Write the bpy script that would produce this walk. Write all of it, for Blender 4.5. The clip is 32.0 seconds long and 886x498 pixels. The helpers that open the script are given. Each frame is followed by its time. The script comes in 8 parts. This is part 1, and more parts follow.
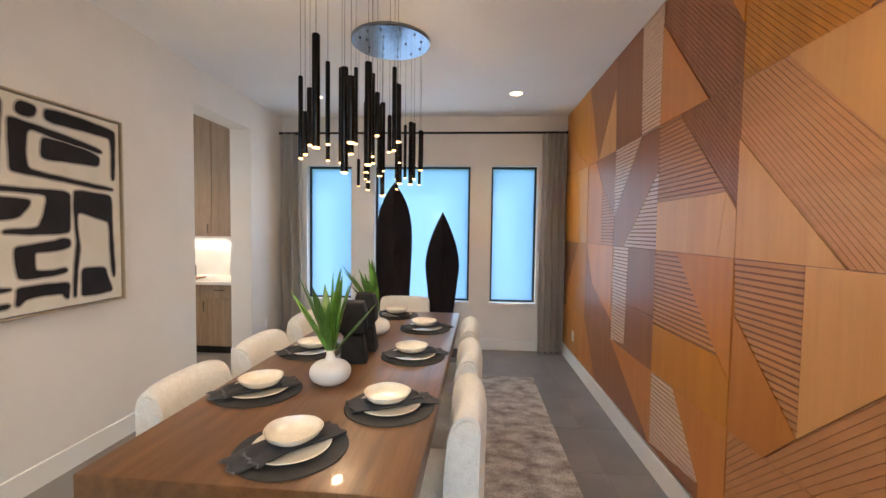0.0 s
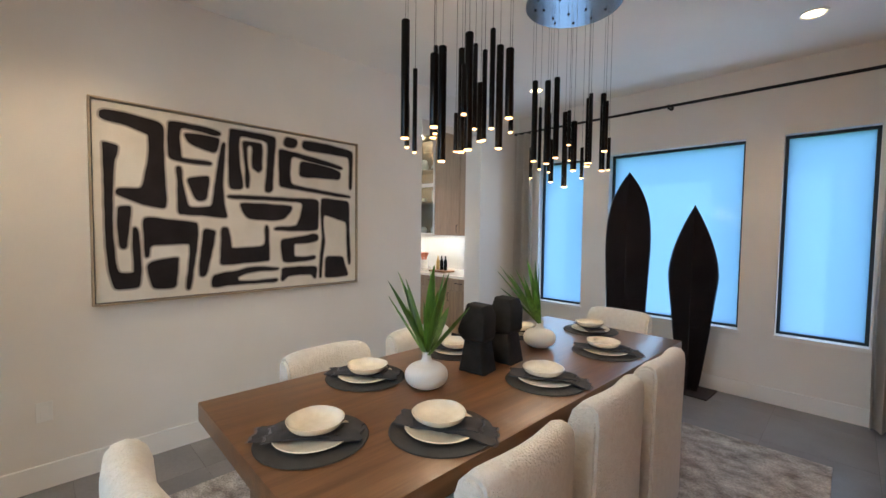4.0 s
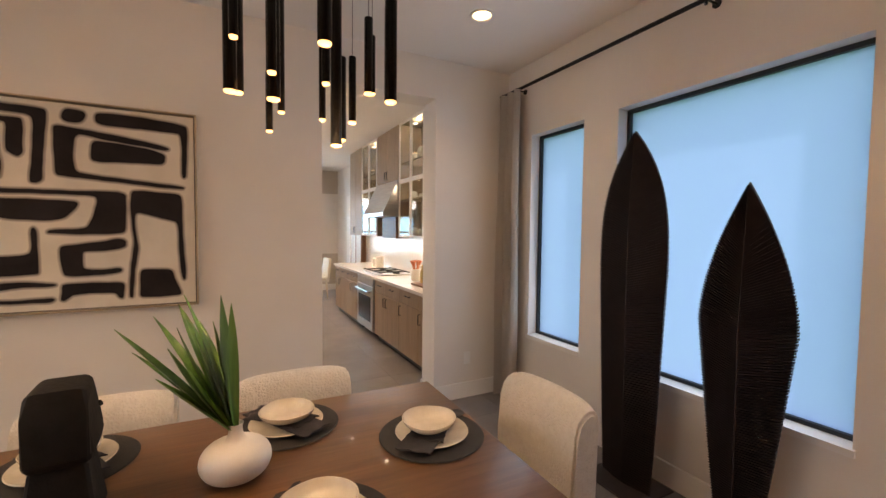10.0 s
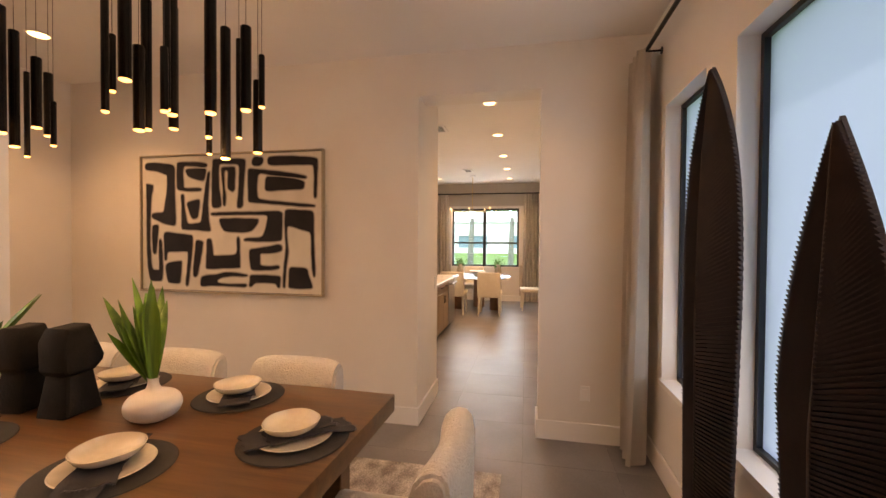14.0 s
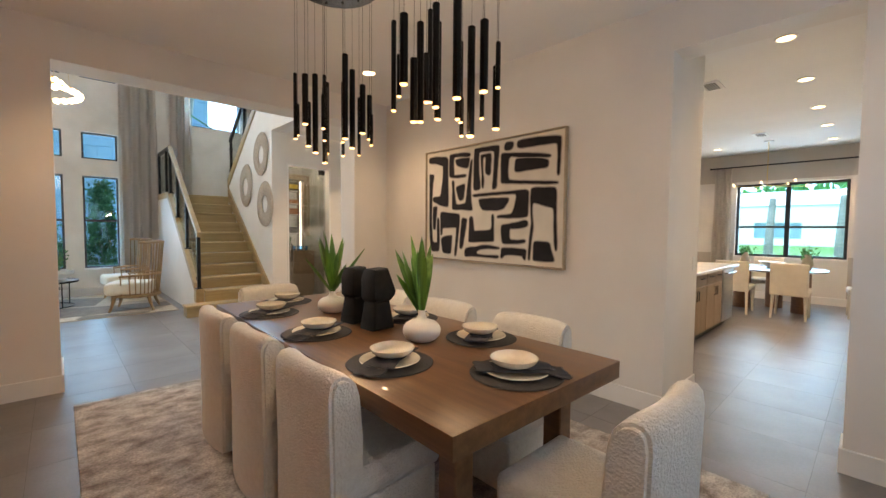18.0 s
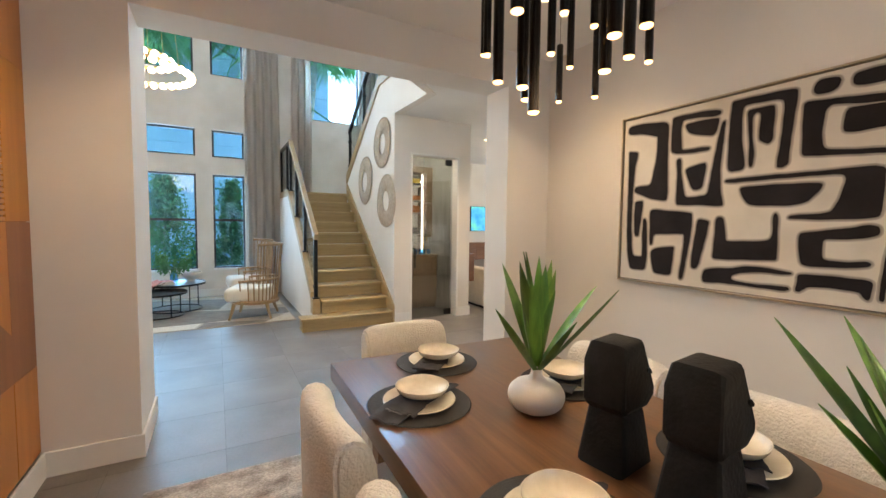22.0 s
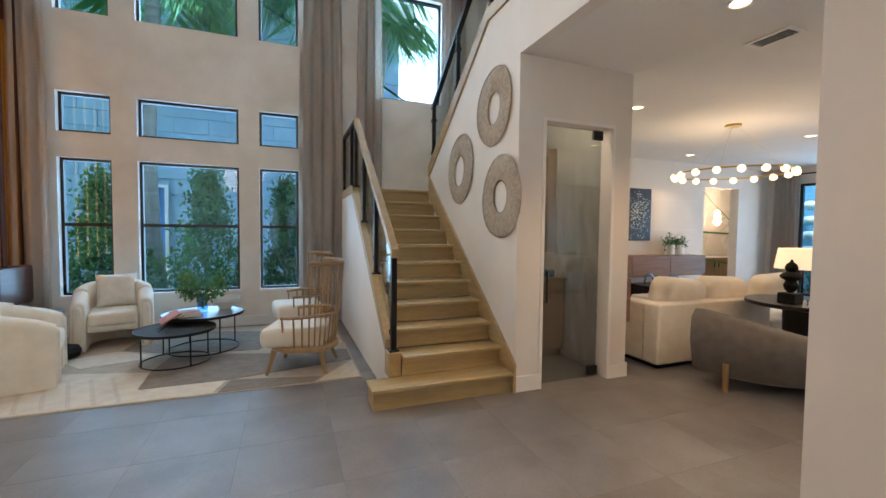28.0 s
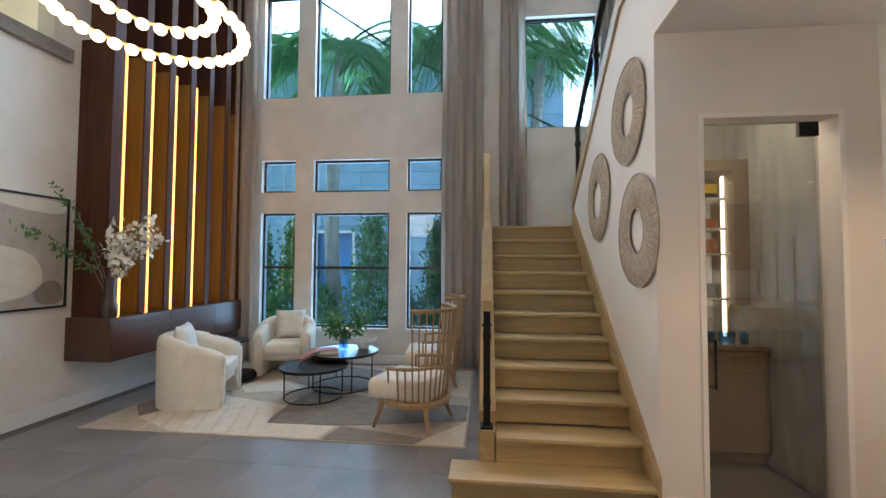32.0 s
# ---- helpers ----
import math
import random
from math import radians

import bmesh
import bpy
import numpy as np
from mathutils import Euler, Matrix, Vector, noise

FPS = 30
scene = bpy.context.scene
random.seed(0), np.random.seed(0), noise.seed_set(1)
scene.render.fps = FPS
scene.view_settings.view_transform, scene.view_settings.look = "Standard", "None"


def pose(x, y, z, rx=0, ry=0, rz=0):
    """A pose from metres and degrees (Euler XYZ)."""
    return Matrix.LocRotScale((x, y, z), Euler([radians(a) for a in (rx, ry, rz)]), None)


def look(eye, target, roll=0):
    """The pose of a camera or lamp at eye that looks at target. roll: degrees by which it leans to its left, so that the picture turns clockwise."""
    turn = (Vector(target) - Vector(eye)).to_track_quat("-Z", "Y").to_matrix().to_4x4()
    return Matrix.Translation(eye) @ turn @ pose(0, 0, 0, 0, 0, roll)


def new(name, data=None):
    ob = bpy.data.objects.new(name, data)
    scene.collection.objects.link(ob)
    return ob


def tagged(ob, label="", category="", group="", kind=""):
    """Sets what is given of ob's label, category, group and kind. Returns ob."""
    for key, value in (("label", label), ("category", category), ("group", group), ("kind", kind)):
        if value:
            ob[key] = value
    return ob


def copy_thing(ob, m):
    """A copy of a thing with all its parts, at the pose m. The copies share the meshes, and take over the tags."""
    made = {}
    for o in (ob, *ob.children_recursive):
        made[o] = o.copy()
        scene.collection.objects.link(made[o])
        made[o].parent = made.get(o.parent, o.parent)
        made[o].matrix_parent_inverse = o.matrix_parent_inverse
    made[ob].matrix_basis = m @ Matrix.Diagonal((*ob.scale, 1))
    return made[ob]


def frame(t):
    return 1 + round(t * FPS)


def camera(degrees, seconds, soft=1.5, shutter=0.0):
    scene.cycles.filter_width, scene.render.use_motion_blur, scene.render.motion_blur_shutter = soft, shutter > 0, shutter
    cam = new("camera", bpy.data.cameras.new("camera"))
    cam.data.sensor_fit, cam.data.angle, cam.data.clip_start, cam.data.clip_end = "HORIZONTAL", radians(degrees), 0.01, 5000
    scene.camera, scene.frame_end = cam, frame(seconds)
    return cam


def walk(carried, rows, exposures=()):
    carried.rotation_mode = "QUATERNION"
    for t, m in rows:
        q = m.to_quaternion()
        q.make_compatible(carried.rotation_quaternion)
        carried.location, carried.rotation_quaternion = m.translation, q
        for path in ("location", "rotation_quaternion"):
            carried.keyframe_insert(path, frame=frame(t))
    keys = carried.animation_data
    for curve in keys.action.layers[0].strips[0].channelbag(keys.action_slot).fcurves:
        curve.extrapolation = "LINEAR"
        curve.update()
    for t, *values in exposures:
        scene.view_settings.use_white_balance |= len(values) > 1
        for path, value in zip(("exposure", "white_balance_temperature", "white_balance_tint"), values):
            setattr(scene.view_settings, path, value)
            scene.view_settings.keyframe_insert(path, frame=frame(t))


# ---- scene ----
cam = camera(94.6, 32.0)
METRES, EYE, TILT, LEAN, TURN = 10.7, 1.56, 0.0, 0.0, 3.9
ROWS = [
    (0.0, 0.0, 0.0, 0.0, 0.03, -2.55, -0.76),
    (0.5, 0.0082, 0.0116, 0.0001, 7.1, -2.48, -0.71),
    (1.0, 0.0154, 0.0221, 0.0023, 13.92, -2.34, -0.72),
    (1.5, 0.0252, 0.0283, 0.0035, 20.28, -2.28, -0.71),
    (2.0, 0.0382, 0.0331, 0.003, 26.12, -2.25, -0.71),
    (2.5, 0.0508, 0.0372, 0.0018, 31.19, -2.26, -0.7),
    (3.0, 0.0616, 0.0417, -0.0015, 35.48, -2.31, -0.69),
    (3.5, 0.0692, 0.0486, -0.0029, 38.68, -2.47, -0.7),
    (5.5, 0.0745, 0.1071, -0.0022, 45.34, -3.25, -0.89),
    (6.0, 0.0775, 0.1237, -0.0022, 46.14, -3.36, -0.89),
    (6.5, 0.0796, 0.1419, -0.0007, 46.92, -3.34, -0.89),
    (7.0, 0.0808, 0.1585, 0.0004, 47.88, -3.37, -0.84),
    (7.5, 0.0814, 0.1758, -0.0002, 49.04, -3.29, -0.82),
    (8.0, 0.0809, 0.1952, -0.0007, 50.44, -3.11, -0.83),
    (8.5, 0.0811, 0.2147, 0.0, 51.94, -3.03, -0.77),
    (9.0, 0.0829, 0.2353, -0.0011, 53.75, -2.91, -0.78),
    (9.5, 0.0845, 0.2561, -0.0003, 56.01, -2.83, -0.71),
    (10.0, 0.0839, 0.2748, -0.0005, 58.74, -2.59, -0.62),
    (10.5, 0.0827, 0.2936, -0.0029, 62.03, -2.19, -0.58),
    (11.0, 0.0799, 0.3147, -0.0013, 66.09, -2.05, -0.54),
    (11.5, 0.0766, 0.3347, -0.0016, 70.52, -1.67, -0.45),
    (12.0, 0.0736, 0.356, -0.0036, 75.25, -1.39, -0.43),
    (12.5, 0.0734, 0.372, -0.0021, 80.2, -1.24, -0.46),
    (13.0, 0.077, 0.3865, -0.002, 85.9, -1.13, -0.44),
    (13.5, 0.0854, 0.4007, -0.0027, 91.76, -1.02, -0.44),
    (14.0, 0.0935, 0.4146, -0.0042, 97.65, -0.98, -0.42),
    (14.5, 0.0983, 0.4269, -0.0044, 103.32, -1.08, -0.46),
    (16.5, 0.106, 0.4483, -0.0097, 122.83, -1.92, -0.5),
    (17.0, 0.105, 0.4477, -0.0121, 126.53, -2.16, -0.5),
    (17.5, 0.1019, 0.4428, -0.0138, 129.87, -2.46, -0.54),
    (18.0, 0.0981, 0.4323, -0.0158, 132.88, -2.77, -0.53),
    (18.5, 0.0933, 0.4175, -0.0148, 135.43, -3.03, -0.57),
    (19.0, 0.0874, 0.4029, -0.0133, 137.61, -3.23, -0.6),
    (19.5, 0.0803, 0.3867, -0.0136, 139.45, -3.38, -0.66),
    (20.0, 0.0708, 0.3685, -0.0125, 141.31, -3.54, -0.57),
    (20.5, 0.0627, 0.3497, -0.0108, 143.0, -3.6, -0.57),
    (21.0, 0.0567, 0.3294, -0.0113, 144.49, -3.58, -0.56),
    (21.5, 0.053, 0.3084, -0.0099, 145.83, -3.54, -0.57),
    (22.0, 0.0493, 0.2886, -0.0093, 147.15, -3.43, -0.62),
    (22.5, 0.0452, 0.2694, -0.0103, 148.18, -3.34, -0.61),
    (23.0, 0.0397, 0.2485, -0.0103, 149.1, -3.33, -0.62),
    (23.5, 0.0352, 0.2277, -0.01, 149.88, -3.26, -0.61),
    (24.0, 0.0319, 0.2082, -0.0108, 150.54, -3.17, -0.55),
    (24.5, 0.0303, 0.1883, -0.0103, 151.07, -3.03, -0.61),
    (25.0, 0.0283, 0.1703, -0.0098, 151.59, -2.96, -0.62),
    (25.5, 0.0258, 0.1525, -0.0108, 151.9, -2.84, -0.7),
    (27.5, 0.0082, 0.0851, -0.0105, 154.07, -2.76, -0.68),
    (28.0, 0.0037, 0.07, -0.0088, 155.16, -2.51, -0.64),
    (28.5, -0.0029, 0.0581, -0.0074, 156.72, -2.25, -0.6),
    (29.0, -0.0122, 0.0468, -0.0077, 158.82, -1.9, -0.56),
    (29.5, -0.0241, 0.0352, -0.0073, 161.72, -1.41, -0.49),
    (30.0, -0.036, 0.0274, -0.0062, 165.16, -0.79, -0.42),
    (30.5, -0.047, 0.0257, -0.0055, 169.06, -0.16, -0.35),
    (31.0, -0.0583, 0.0269, -0.0043, 173.17, 0.6, -0.3),
    (31.5, -0.0695, 0.0291, -0.002, 177.67, 1.41, -0.3),
    (32.0, -0.0809, 0.0285, -0.0001, 182.13, 2.19, -0.32),
]
EXPOSURES = [(0.0, 1.60, 6600, 10), (1.2, 1.63, 6100, 5), (3.5, 1.35, 6000, 5), (6.0, 1.12, 5800, 10), (8.5, 1.1, 6400, 10), (10.0, 1.1, 8300, 22), (11.0, 1.13, 10000, 28), (12.0, 1.14, 13000, 43), (13.0, 1.12, 12300, 34), (14.5, 1.15, 12000, 33),
             (17.0, 1.23, 7600, 13), (20.0, 1.38, 7300, 13), (21.0, 1.42, 6900, 9), (23.0, 1.56, 6900, 10), (25.0, 1.24, 7000, 11), (27.5, 0.90, 7500, 17), (31.0, 0.92, 7400, 17), (32.0, 0.90, 7400, 17)]
walk(cam, [(t, pose(0, 0, EYE, TILT, LEAN, TURN) @ pose(METRES * x, METRES * y, METRES * z, 90 + pitch, roll, yaw)) for t, x, y, z, yaw, pitch, roll in ROWS], EXPOSURES)

# ---- world and lights ----
world = bpy.data.worlds.new("sky")
scene.world = world
world.use_nodes = True
wn = world.node_tree.nodes
sky = wn.new("ShaderNodeTexSky")
sky.sky_type, sky.sun_disc = "NISHITA", False
sky.air_density, sky.dust_density, sky.ozone_density = 1.0, 5.0, 1.0
sky.sun_elevation, sky.sun_rotation = radians(51.5), radians(76)
world.node_tree.links.new(sky.outputs[0], wn["Background"].inputs[0])
wn["Background"].inputs[1].default_value = 0.15


def lamp(name, kind, m, watts, color, **more):
    data = bpy.data.lights.new(name, kind)
    data.energy, data.color = watts, color
    ob = new(name, data)
    ob.matrix_world = m
    for key, value in more.items():
        if key == "size":
            data.shape, data.size, data.size_y = "RECTANGLE", value[0], value[1]
        elif key == "radius":
            data.shadow_soft_size = value
        elif key == "cone":
            data.spot_size, data.spot_blend = radians(value), 0.7
    return ob


WARM, DAY = (1.0, 0.72, 0.45), (0.80, 0.90, 1.0)
lamp("sun", "SUN", look((20, 5, 26), (0, 0, 0)), 2.5, (1.0, 0.95, 0.88)).data.angle = radians(0.53)
# daylight of the tall living room windows, the landing window, the family room and the kitchen window
lamp("window_light", "AREA", look((1.3, -6.35, 1.9), (1.3, 0, 1.6)), 85, DAY, size=(3.0, 2.7))
lamp("window_light", "AREA", look((1.3, -6.35, 5.2), (1.3, 0, 3.0)), 110, DAY, size=(3.0, 1.8))
lamp("window_light", "AREA", look((-2.0, -6.35, 4.5), (-2.0, 0, 3.4)), 50, DAY, size=(1.1, 1.7))
lamp("window_light", "AREA", look((-11.45, -3.4, 1.5), (0, -3.4, 1.5)), 68, DAY, size=(1.8, 2.2))
lamp("window_light", "AREA", look((-10.2, 3.4, 1.65), (-3, 3.6, 0.0)), 38, (0.90, 0.95, 1.0), size=(1.7, 1.5))
for wx, ww in ((-1.90, 0.55), (-0.65, 1.2), (0.55, 0.55)):
    lamp("window_light", "AREA", look((wx, 5.75, 1.55), (wx, 0, 1.5)), 0.45 * ww, (0.14, 0.45, 1.0), size=(ww, 1.75))
    lamp("frosted_light", "AREA", look((wx, 5.43, 1.515), (wx, 0, 1.2)), 3.0 * ww, (0.66, 0.82, 1.0), size=(ww - 0.04, 1.7))
DOWNLIGHTS = [(0.46, 4.5), (-1.76, 4.55), (-1.72, 0.9), (0.46, 0.9), (-3.83, 4.08), (-5.19, 4.08), (-6.6, 4.08), (-7.9, 4.08), (-9.2, 4.08),
              (-5.2, 2.4), (-6.5, 2.4), (-7.7, 2.4), (-9.0, 2.4), (-5.2, 0.2), (-4.14, -3.25), (-7.8, -3.3), (-7.57, -5.2), (-2.91, -1.2)]
for lx, ly in DOWNLIGHTS:
    lamp("downlight_beam", "SPOT", look((lx, ly, 3.02), (lx, ly, 0)), 21 if ly < -2 else {(-2.91, -1.2): 52, (-5.2, 0.2): 18, (-1.72, 0.9): 24, (0.46, 0.9): 19, (-1.76, 4.55): 7}.get((lx, ly), 12 if lx > -2.6 else 29), WARM, radius=0.05, cone=120)
for px, py in ((-0.67, 3.3), (-0.66, 2.13)):
    lamp("pendant_glow", "POINT", pose(px, py, 1.80), 6, WARM, radius=0.04)
lamp("ring_glow", "POINT", pose(0.955, -1.8, 2.75), 24, (1.0, 0.80, 0.56), radius=0.45)
lamp("globe_glow", "POINT", pose(-6.05, -3.34, 2.2), 15, (1.0, 0.8, 0.55), radius=0.4)
lamp("powder_glow", "POINT", pose(-10.4, -6.6, 2.3), 22, (1.0, 0.86, 0.66), radius=0.12)
# Added unseen lamp that brightens the closet; it has no fixture.
lamp("closet_fill", "POINT", pose(-2.52, -2.98, 2.62), 5, (1.0, 0.90, 0.75), radius=0.22)
lamp("undercabinet_strip", "AREA", look((-4.9, 5.3, 1.43), (-4.9, 5.3, 0.9)), 5, (1.0, 0.88, 0.70), size=(4.2, 0.05))

for cx in (-4.325, -6.165):
    lamp("cabinet_light", "POINT", pose(cx, 5.22, 2.98), 1.6, (1.0, 0.86, 0.66), radius=0.03)
    lamp("cabinet_light", "POINT", pose(cx, 5.22, 2.22), 1.2, (1.0, 0.86, 0.66), radius=0.03)

# ---- materials ----
def nodes_of(name):
    m = bpy.data.materials.new(name)
    m.use_nodes = True
    return m, m.node_tree.nodes, m.node_tree.links, m.node_tree.nodes["Principled BSDF"]


def grey(v):
    return (v, v, v)


def surface(name, dark, light, scale=4.0, rough=0.6, bump=0.1, grain=120.0, metal=0.0, stretch=(1, 1, 1), vary=0.0, coat=0.0, sheen=0.0, detail=6.0, wear=0.08):
    """A surface with slow colour variation, fine grain and relief at real size."""
    m, n, l, b = nodes_of(name)
    tc, mp = n.new("ShaderNodeTexCoord"), n.new("ShaderNodeMapping")
    mp.inputs["Scale"].default_value = stretch
    info = n.new("ShaderNodeObjectInfo")
    add = n.new("ShaderNodeVectorMath")
    add.operation = "MULTIPLY_ADD"
    l.new(info.outputs["Random"], add.inputs[0])
    add.inputs[1].default_value = (37.0 * (vary > 0), 19.0 * (vary > 0), 23.0 * (vary > 0))
    l.new(tc.outputs["Object"], mp.inputs[0])
    l.new(mp.outputs[0], add.inputs[2])
    slow, fine = n.new("ShaderNodeTexNoise"), n.new("ShaderNodeTexNoise")
    slow.inputs["Scale"].default_value, slow.inputs["Detail"].default_value = scale, detail
    fine.inputs["Scale"].default_value, fine.inputs["Detail"].default_value = grain, 4.0
    l.new(add.outputs[0], slow.inputs["Vector"])
    l.new(add.outputs[0], fine.inputs["Vector"])
    ramp = n.new("ShaderNodeValToRGB")
    ramp.color_ramp.elements[0].position, ramp.color_ramp.elements[1].position = 0.3, 0.7
    ramp.color_ramp.elements[0].color, ramp.color_ramp.elements[1].color = (*dark, 1), (*light, 1)
    l.new(slow.outputs["Fac"], ramp.inputs[0])
    mix = n.new("ShaderNodeMix")
    mix.data_type, mix.blend_type = "RGBA", "OVERLAY"
    mix.inputs[0].default_value = wear
    l.new(ramp.outputs[0], mix.inputs[6])
    l.new(fine.outputs["Fac"], mix.inputs[7])
    out = mix.outputs[2]
    if vary:
        hsv, mul = n.new("ShaderNodeHueSaturation"), n.new("ShaderNodeMapRange")
        mul.inputs[3].default_value, mul.inputs[4].default_value = 1 - vary, 1 + vary
        l.new(info.outputs["Random"], mul.inputs[0])
        l.new(mul.outputs[0], hsv.inputs["Value"])
        l.new(out, hsv.inputs["Color"])
        out = hsv.outputs[0]
    l.new(out, b.inputs["Base Color"])
    rr = n.new("ShaderNodeMapRange")
    rr.inputs[3].default_value, rr.inputs[4].default_value = max(0.02, rough - min(0.08, 0.2 * wear)), min(1, rough + min(0.08, 0.2 * wear))
    l.new(slow.outputs["Fac"], rr.inputs[0])
    l.new(rr.outputs[0], b.inputs["Roughness"])
    b.inputs["Metallic"].default_value = metal
    b.inputs["Coat Weight"].default_value = coat
    b.inputs["Sheen Weight"].default_value = sheen
    if bump:
        bp = n.new("ShaderNodeBump")
        bp.inputs["Strength"].default_value, bp.inputs["Distance"].default_value = bump, 0.004
        l.new(fine.outputs["Fac"], bp.inputs["Height"])
        l.new(bp.outputs[0], b.inputs["Normal"])
    return m


def wood(name, dark, light, axis=1, rough=0.45, vary=0.12, scale=1.0, coat=0.0, wear=0.25):
    st = [14.0 * scale] * 3
    st[axis] = 0.9 * scale
    return surface(name, dark, light, 1.6, rough, 0.5 * wear, 9.0, 0, st, vary, coat, detail=8.0, wear=wear)


def glow(name, color, strength):
    m, n, l, b = nodes_of(name)
    b.inputs["Base Color"].default_value = (*color, 1)
    b.inputs["Emission Color"].default_value = (*color, 1)
    b.inputs["Emission Strength"].default_value = strength
    return m


def pane_glass(name, tint=(1, 1, 1), gloss=1.0):
    m, n, l, b = nodes_of(name)
    tr, gl, mx, lw = n.new("ShaderNodeBsdfTransparent"), n.new("ShaderNodeBsdfGlossy"), n.new("ShaderNodeMixShader"), n.new("ShaderNodeLayerWeight")
    lw.inputs["Blend"].default_value = 0.5
    tr.inputs[0].default_value = (*tint, 1)
    gl.inputs["Roughness"].default_value = 0.02
    power, mul = n.new("ShaderNodeMath"), n.new("ShaderNodeMath")
    power.operation, power.inputs[1].default_value = "POWER", 5.0
    mul.operation, mul.inputs[1].default_value, mul.inputs[2].default_value = "MULTIPLY_ADD", 0.9, 0.035 * gloss
    l.new(lw.outputs["Facing"], power.inputs[0])
    l.new(power.outputs[0], mul.inputs[0])
    l.new(mul.outputs[0], mx.inputs[0])
    l.new(tr.outputs[0], mx.inputs[1])
    l.new(gl.outputs[0], mx.inputs[2])
    l.new(mx.outputs[0], n["Material Output"].inputs[0])
    return m


def frosted(name):
    """Acid-etched glass: passes daylight softly and keeps a faint gloss."""
    m, n, l, b = nodes_of(name)
    tl, gl, mx = n.new("ShaderNodeBsdfTranslucent"), n.new("ShaderNodeBsdfGlossy"), n.new("ShaderNodeMixShader")
    tl.inputs[0].default_value = (0.42, 0.575, 0.81, 1)
    gl.inputs["Roughness"].default_value = 0.12
    mx.inputs[0].default_value = 0.012
    l.new(tl.outputs[0], mx.inputs[1])
    l.new(gl.outputs[0], mx.inputs[2])
    l.new(mx.outputs[0], n["Material Output"].inputs[0])
    return m


M = {}
M["wall"] = surface("wall_paint", (0.70, 0.67, 0.63), (0.76, 0.735, 0.70), 1.5, 0.75, 0.12, 160, wear=0.04)
M["taupewall"] = surface("taupe_wall_paint", (0.45, 0.41, 0.36), (0.51, 0.465, 0.41), 1.5, 0.75, 0.12, 160, wear=0.04)
M["plaster"] = surface("plaster_paint", (0.64, 0.61, 0.56), (0.76, 0.73, 0.69), 2.2, 0.8, 0.3, 60, wear=0.06)
M["ceiling"] = surface("ceiling_paint", (0.74, 0.73, 0.71), (0.79, 0.78, 0.76), 1.2, 0.85, 0.1, 140, wear=0.03)
M["trim"] = surface("trim_paint", (0.76, 0.75, 0.73), (0.80, 0.79, 0.77), 2, 0.4, 0.03, 90, wear=0.03)
M["tile"] = surface("porcelain_tile", (0.150, 0.140, 0.138), (0.226, 0.212, 0.208), 2.2, 0.39, 0.06, 70, vary=0.03, wear=0.16)
M["grout"] = surface("grout", (0.125, 0.117, 0.114), (0.155, 0.146, 0.142), 9, 0.9, 0.2, 120)
M["table"] = wood("walnut", (0.100, 0.046, 0.019), (0.185, 0.090, 0.038), 1, 0.33, 0.0, 1.0, 0.16)
M["boucle"] = surface("boucle", (0.68, 0.64, 0.57), (0.75, 0.715, 0.645), 30, 0.95, 1.0, 105, sheen=0.3, wear=0.2)
M["boucle"].node_tree.nodes["Bump"].inputs["Distance"].default_value = 0.009
M["cream"] = surface("cream_cloth", (0.70, 0.64, 0.54), (0.78, 0.725, 0.625), 8, 0.95, 0.5, 300, sheen=0.2, wear=0.15)
M["greycloth"] = surface("grey_cloth", (0.085, 0.080, 0.075), (0.12, 0.115, 0.11), 10, 0.95, 0.5, 320, sheen=0.3, wear=0.2)
M["sofagrey"] = surface("grey_boucle", (0.135, 0.125, 0.117), (0.18, 0.168, 0.158), 10, 0.95, 0.5, 280, sheen=0.3, wear=0.2)
M["curtain"] = surface("linen", (0.56, 0.50, 0.45), (0.66, 0.60, 0.545), 3, 0.95, 0.5, 420, stretch=(1, 1, 0.2), wear=0.25)
M["drape"] = surface("pale_linen", (0.57, 0.525, 0.475), (0.67, 0.625, 0.57), 3, 0.95, 0.5, 420, stretch=(1, 1, 0.2), wear=0.25)
M["black"] = surface("black_metal", grey(0.012), grey(0.02), 6, 0.38, 0.03, 60, 0.6)
M["carved"] = surface("black_carved_wood", (0.020, 0.0155, 0.018), (0.034, 0.026, 0.030), 14, 0.55, 0.15, 120)
M["carved"].node_tree.nodes["Principled BSDF"].inputs["Specular IOR Level"].default_value = 0.36
M["stone"] = surface("black_stone", grey(0.006), grey(0.014), 18, 0.72, 0.5, 90)
M["stone"].node_tree.nodes["Principled BSDF"].inputs["Specular IOR Level"].default_value = 0.25
M["bronze"] = surface("black_bronze", grey(0.010), (0.018, 0.016, 0.015), 6, 0.25, 0.03, 60, 0.7)
M["ceramic"] = surface("matte_ceramic", (0.70, 0.68, 0.64), (0.76, 0.74, 0.70), 9, 0.55, 0.08, 120)
M["glaze"] = surface("glazed_ceramic", (0.70, 0.63, 0.50), (0.81, 0.75, 0.62), 16, 0.18, 0.12, 60, coat=0.4)
M["slate"] = surface("placemat", grey(0.022), grey(0.034), 20, 0.75, 0.6, 260)
M["napkin"] = surface("napkin_linen", (0.030, 0.030, 0.034), (0.055, 0.054, 0.058), 20, 0.95, 0.7, 340)
M["fray"] = surface("frayed_thread", (0.10, 0.10, 0.11), (0.20, 0.20, 0.21), 30, 0.95, 0.2, 200)
M["leaf"] = surface("blade_leaf", (0.04, 0.13, 0.02), (0.15, 0.31, 0.05), 6, 0.4, 0.1, 90, stretch=(6, 6, 0.6), vary=0.35)
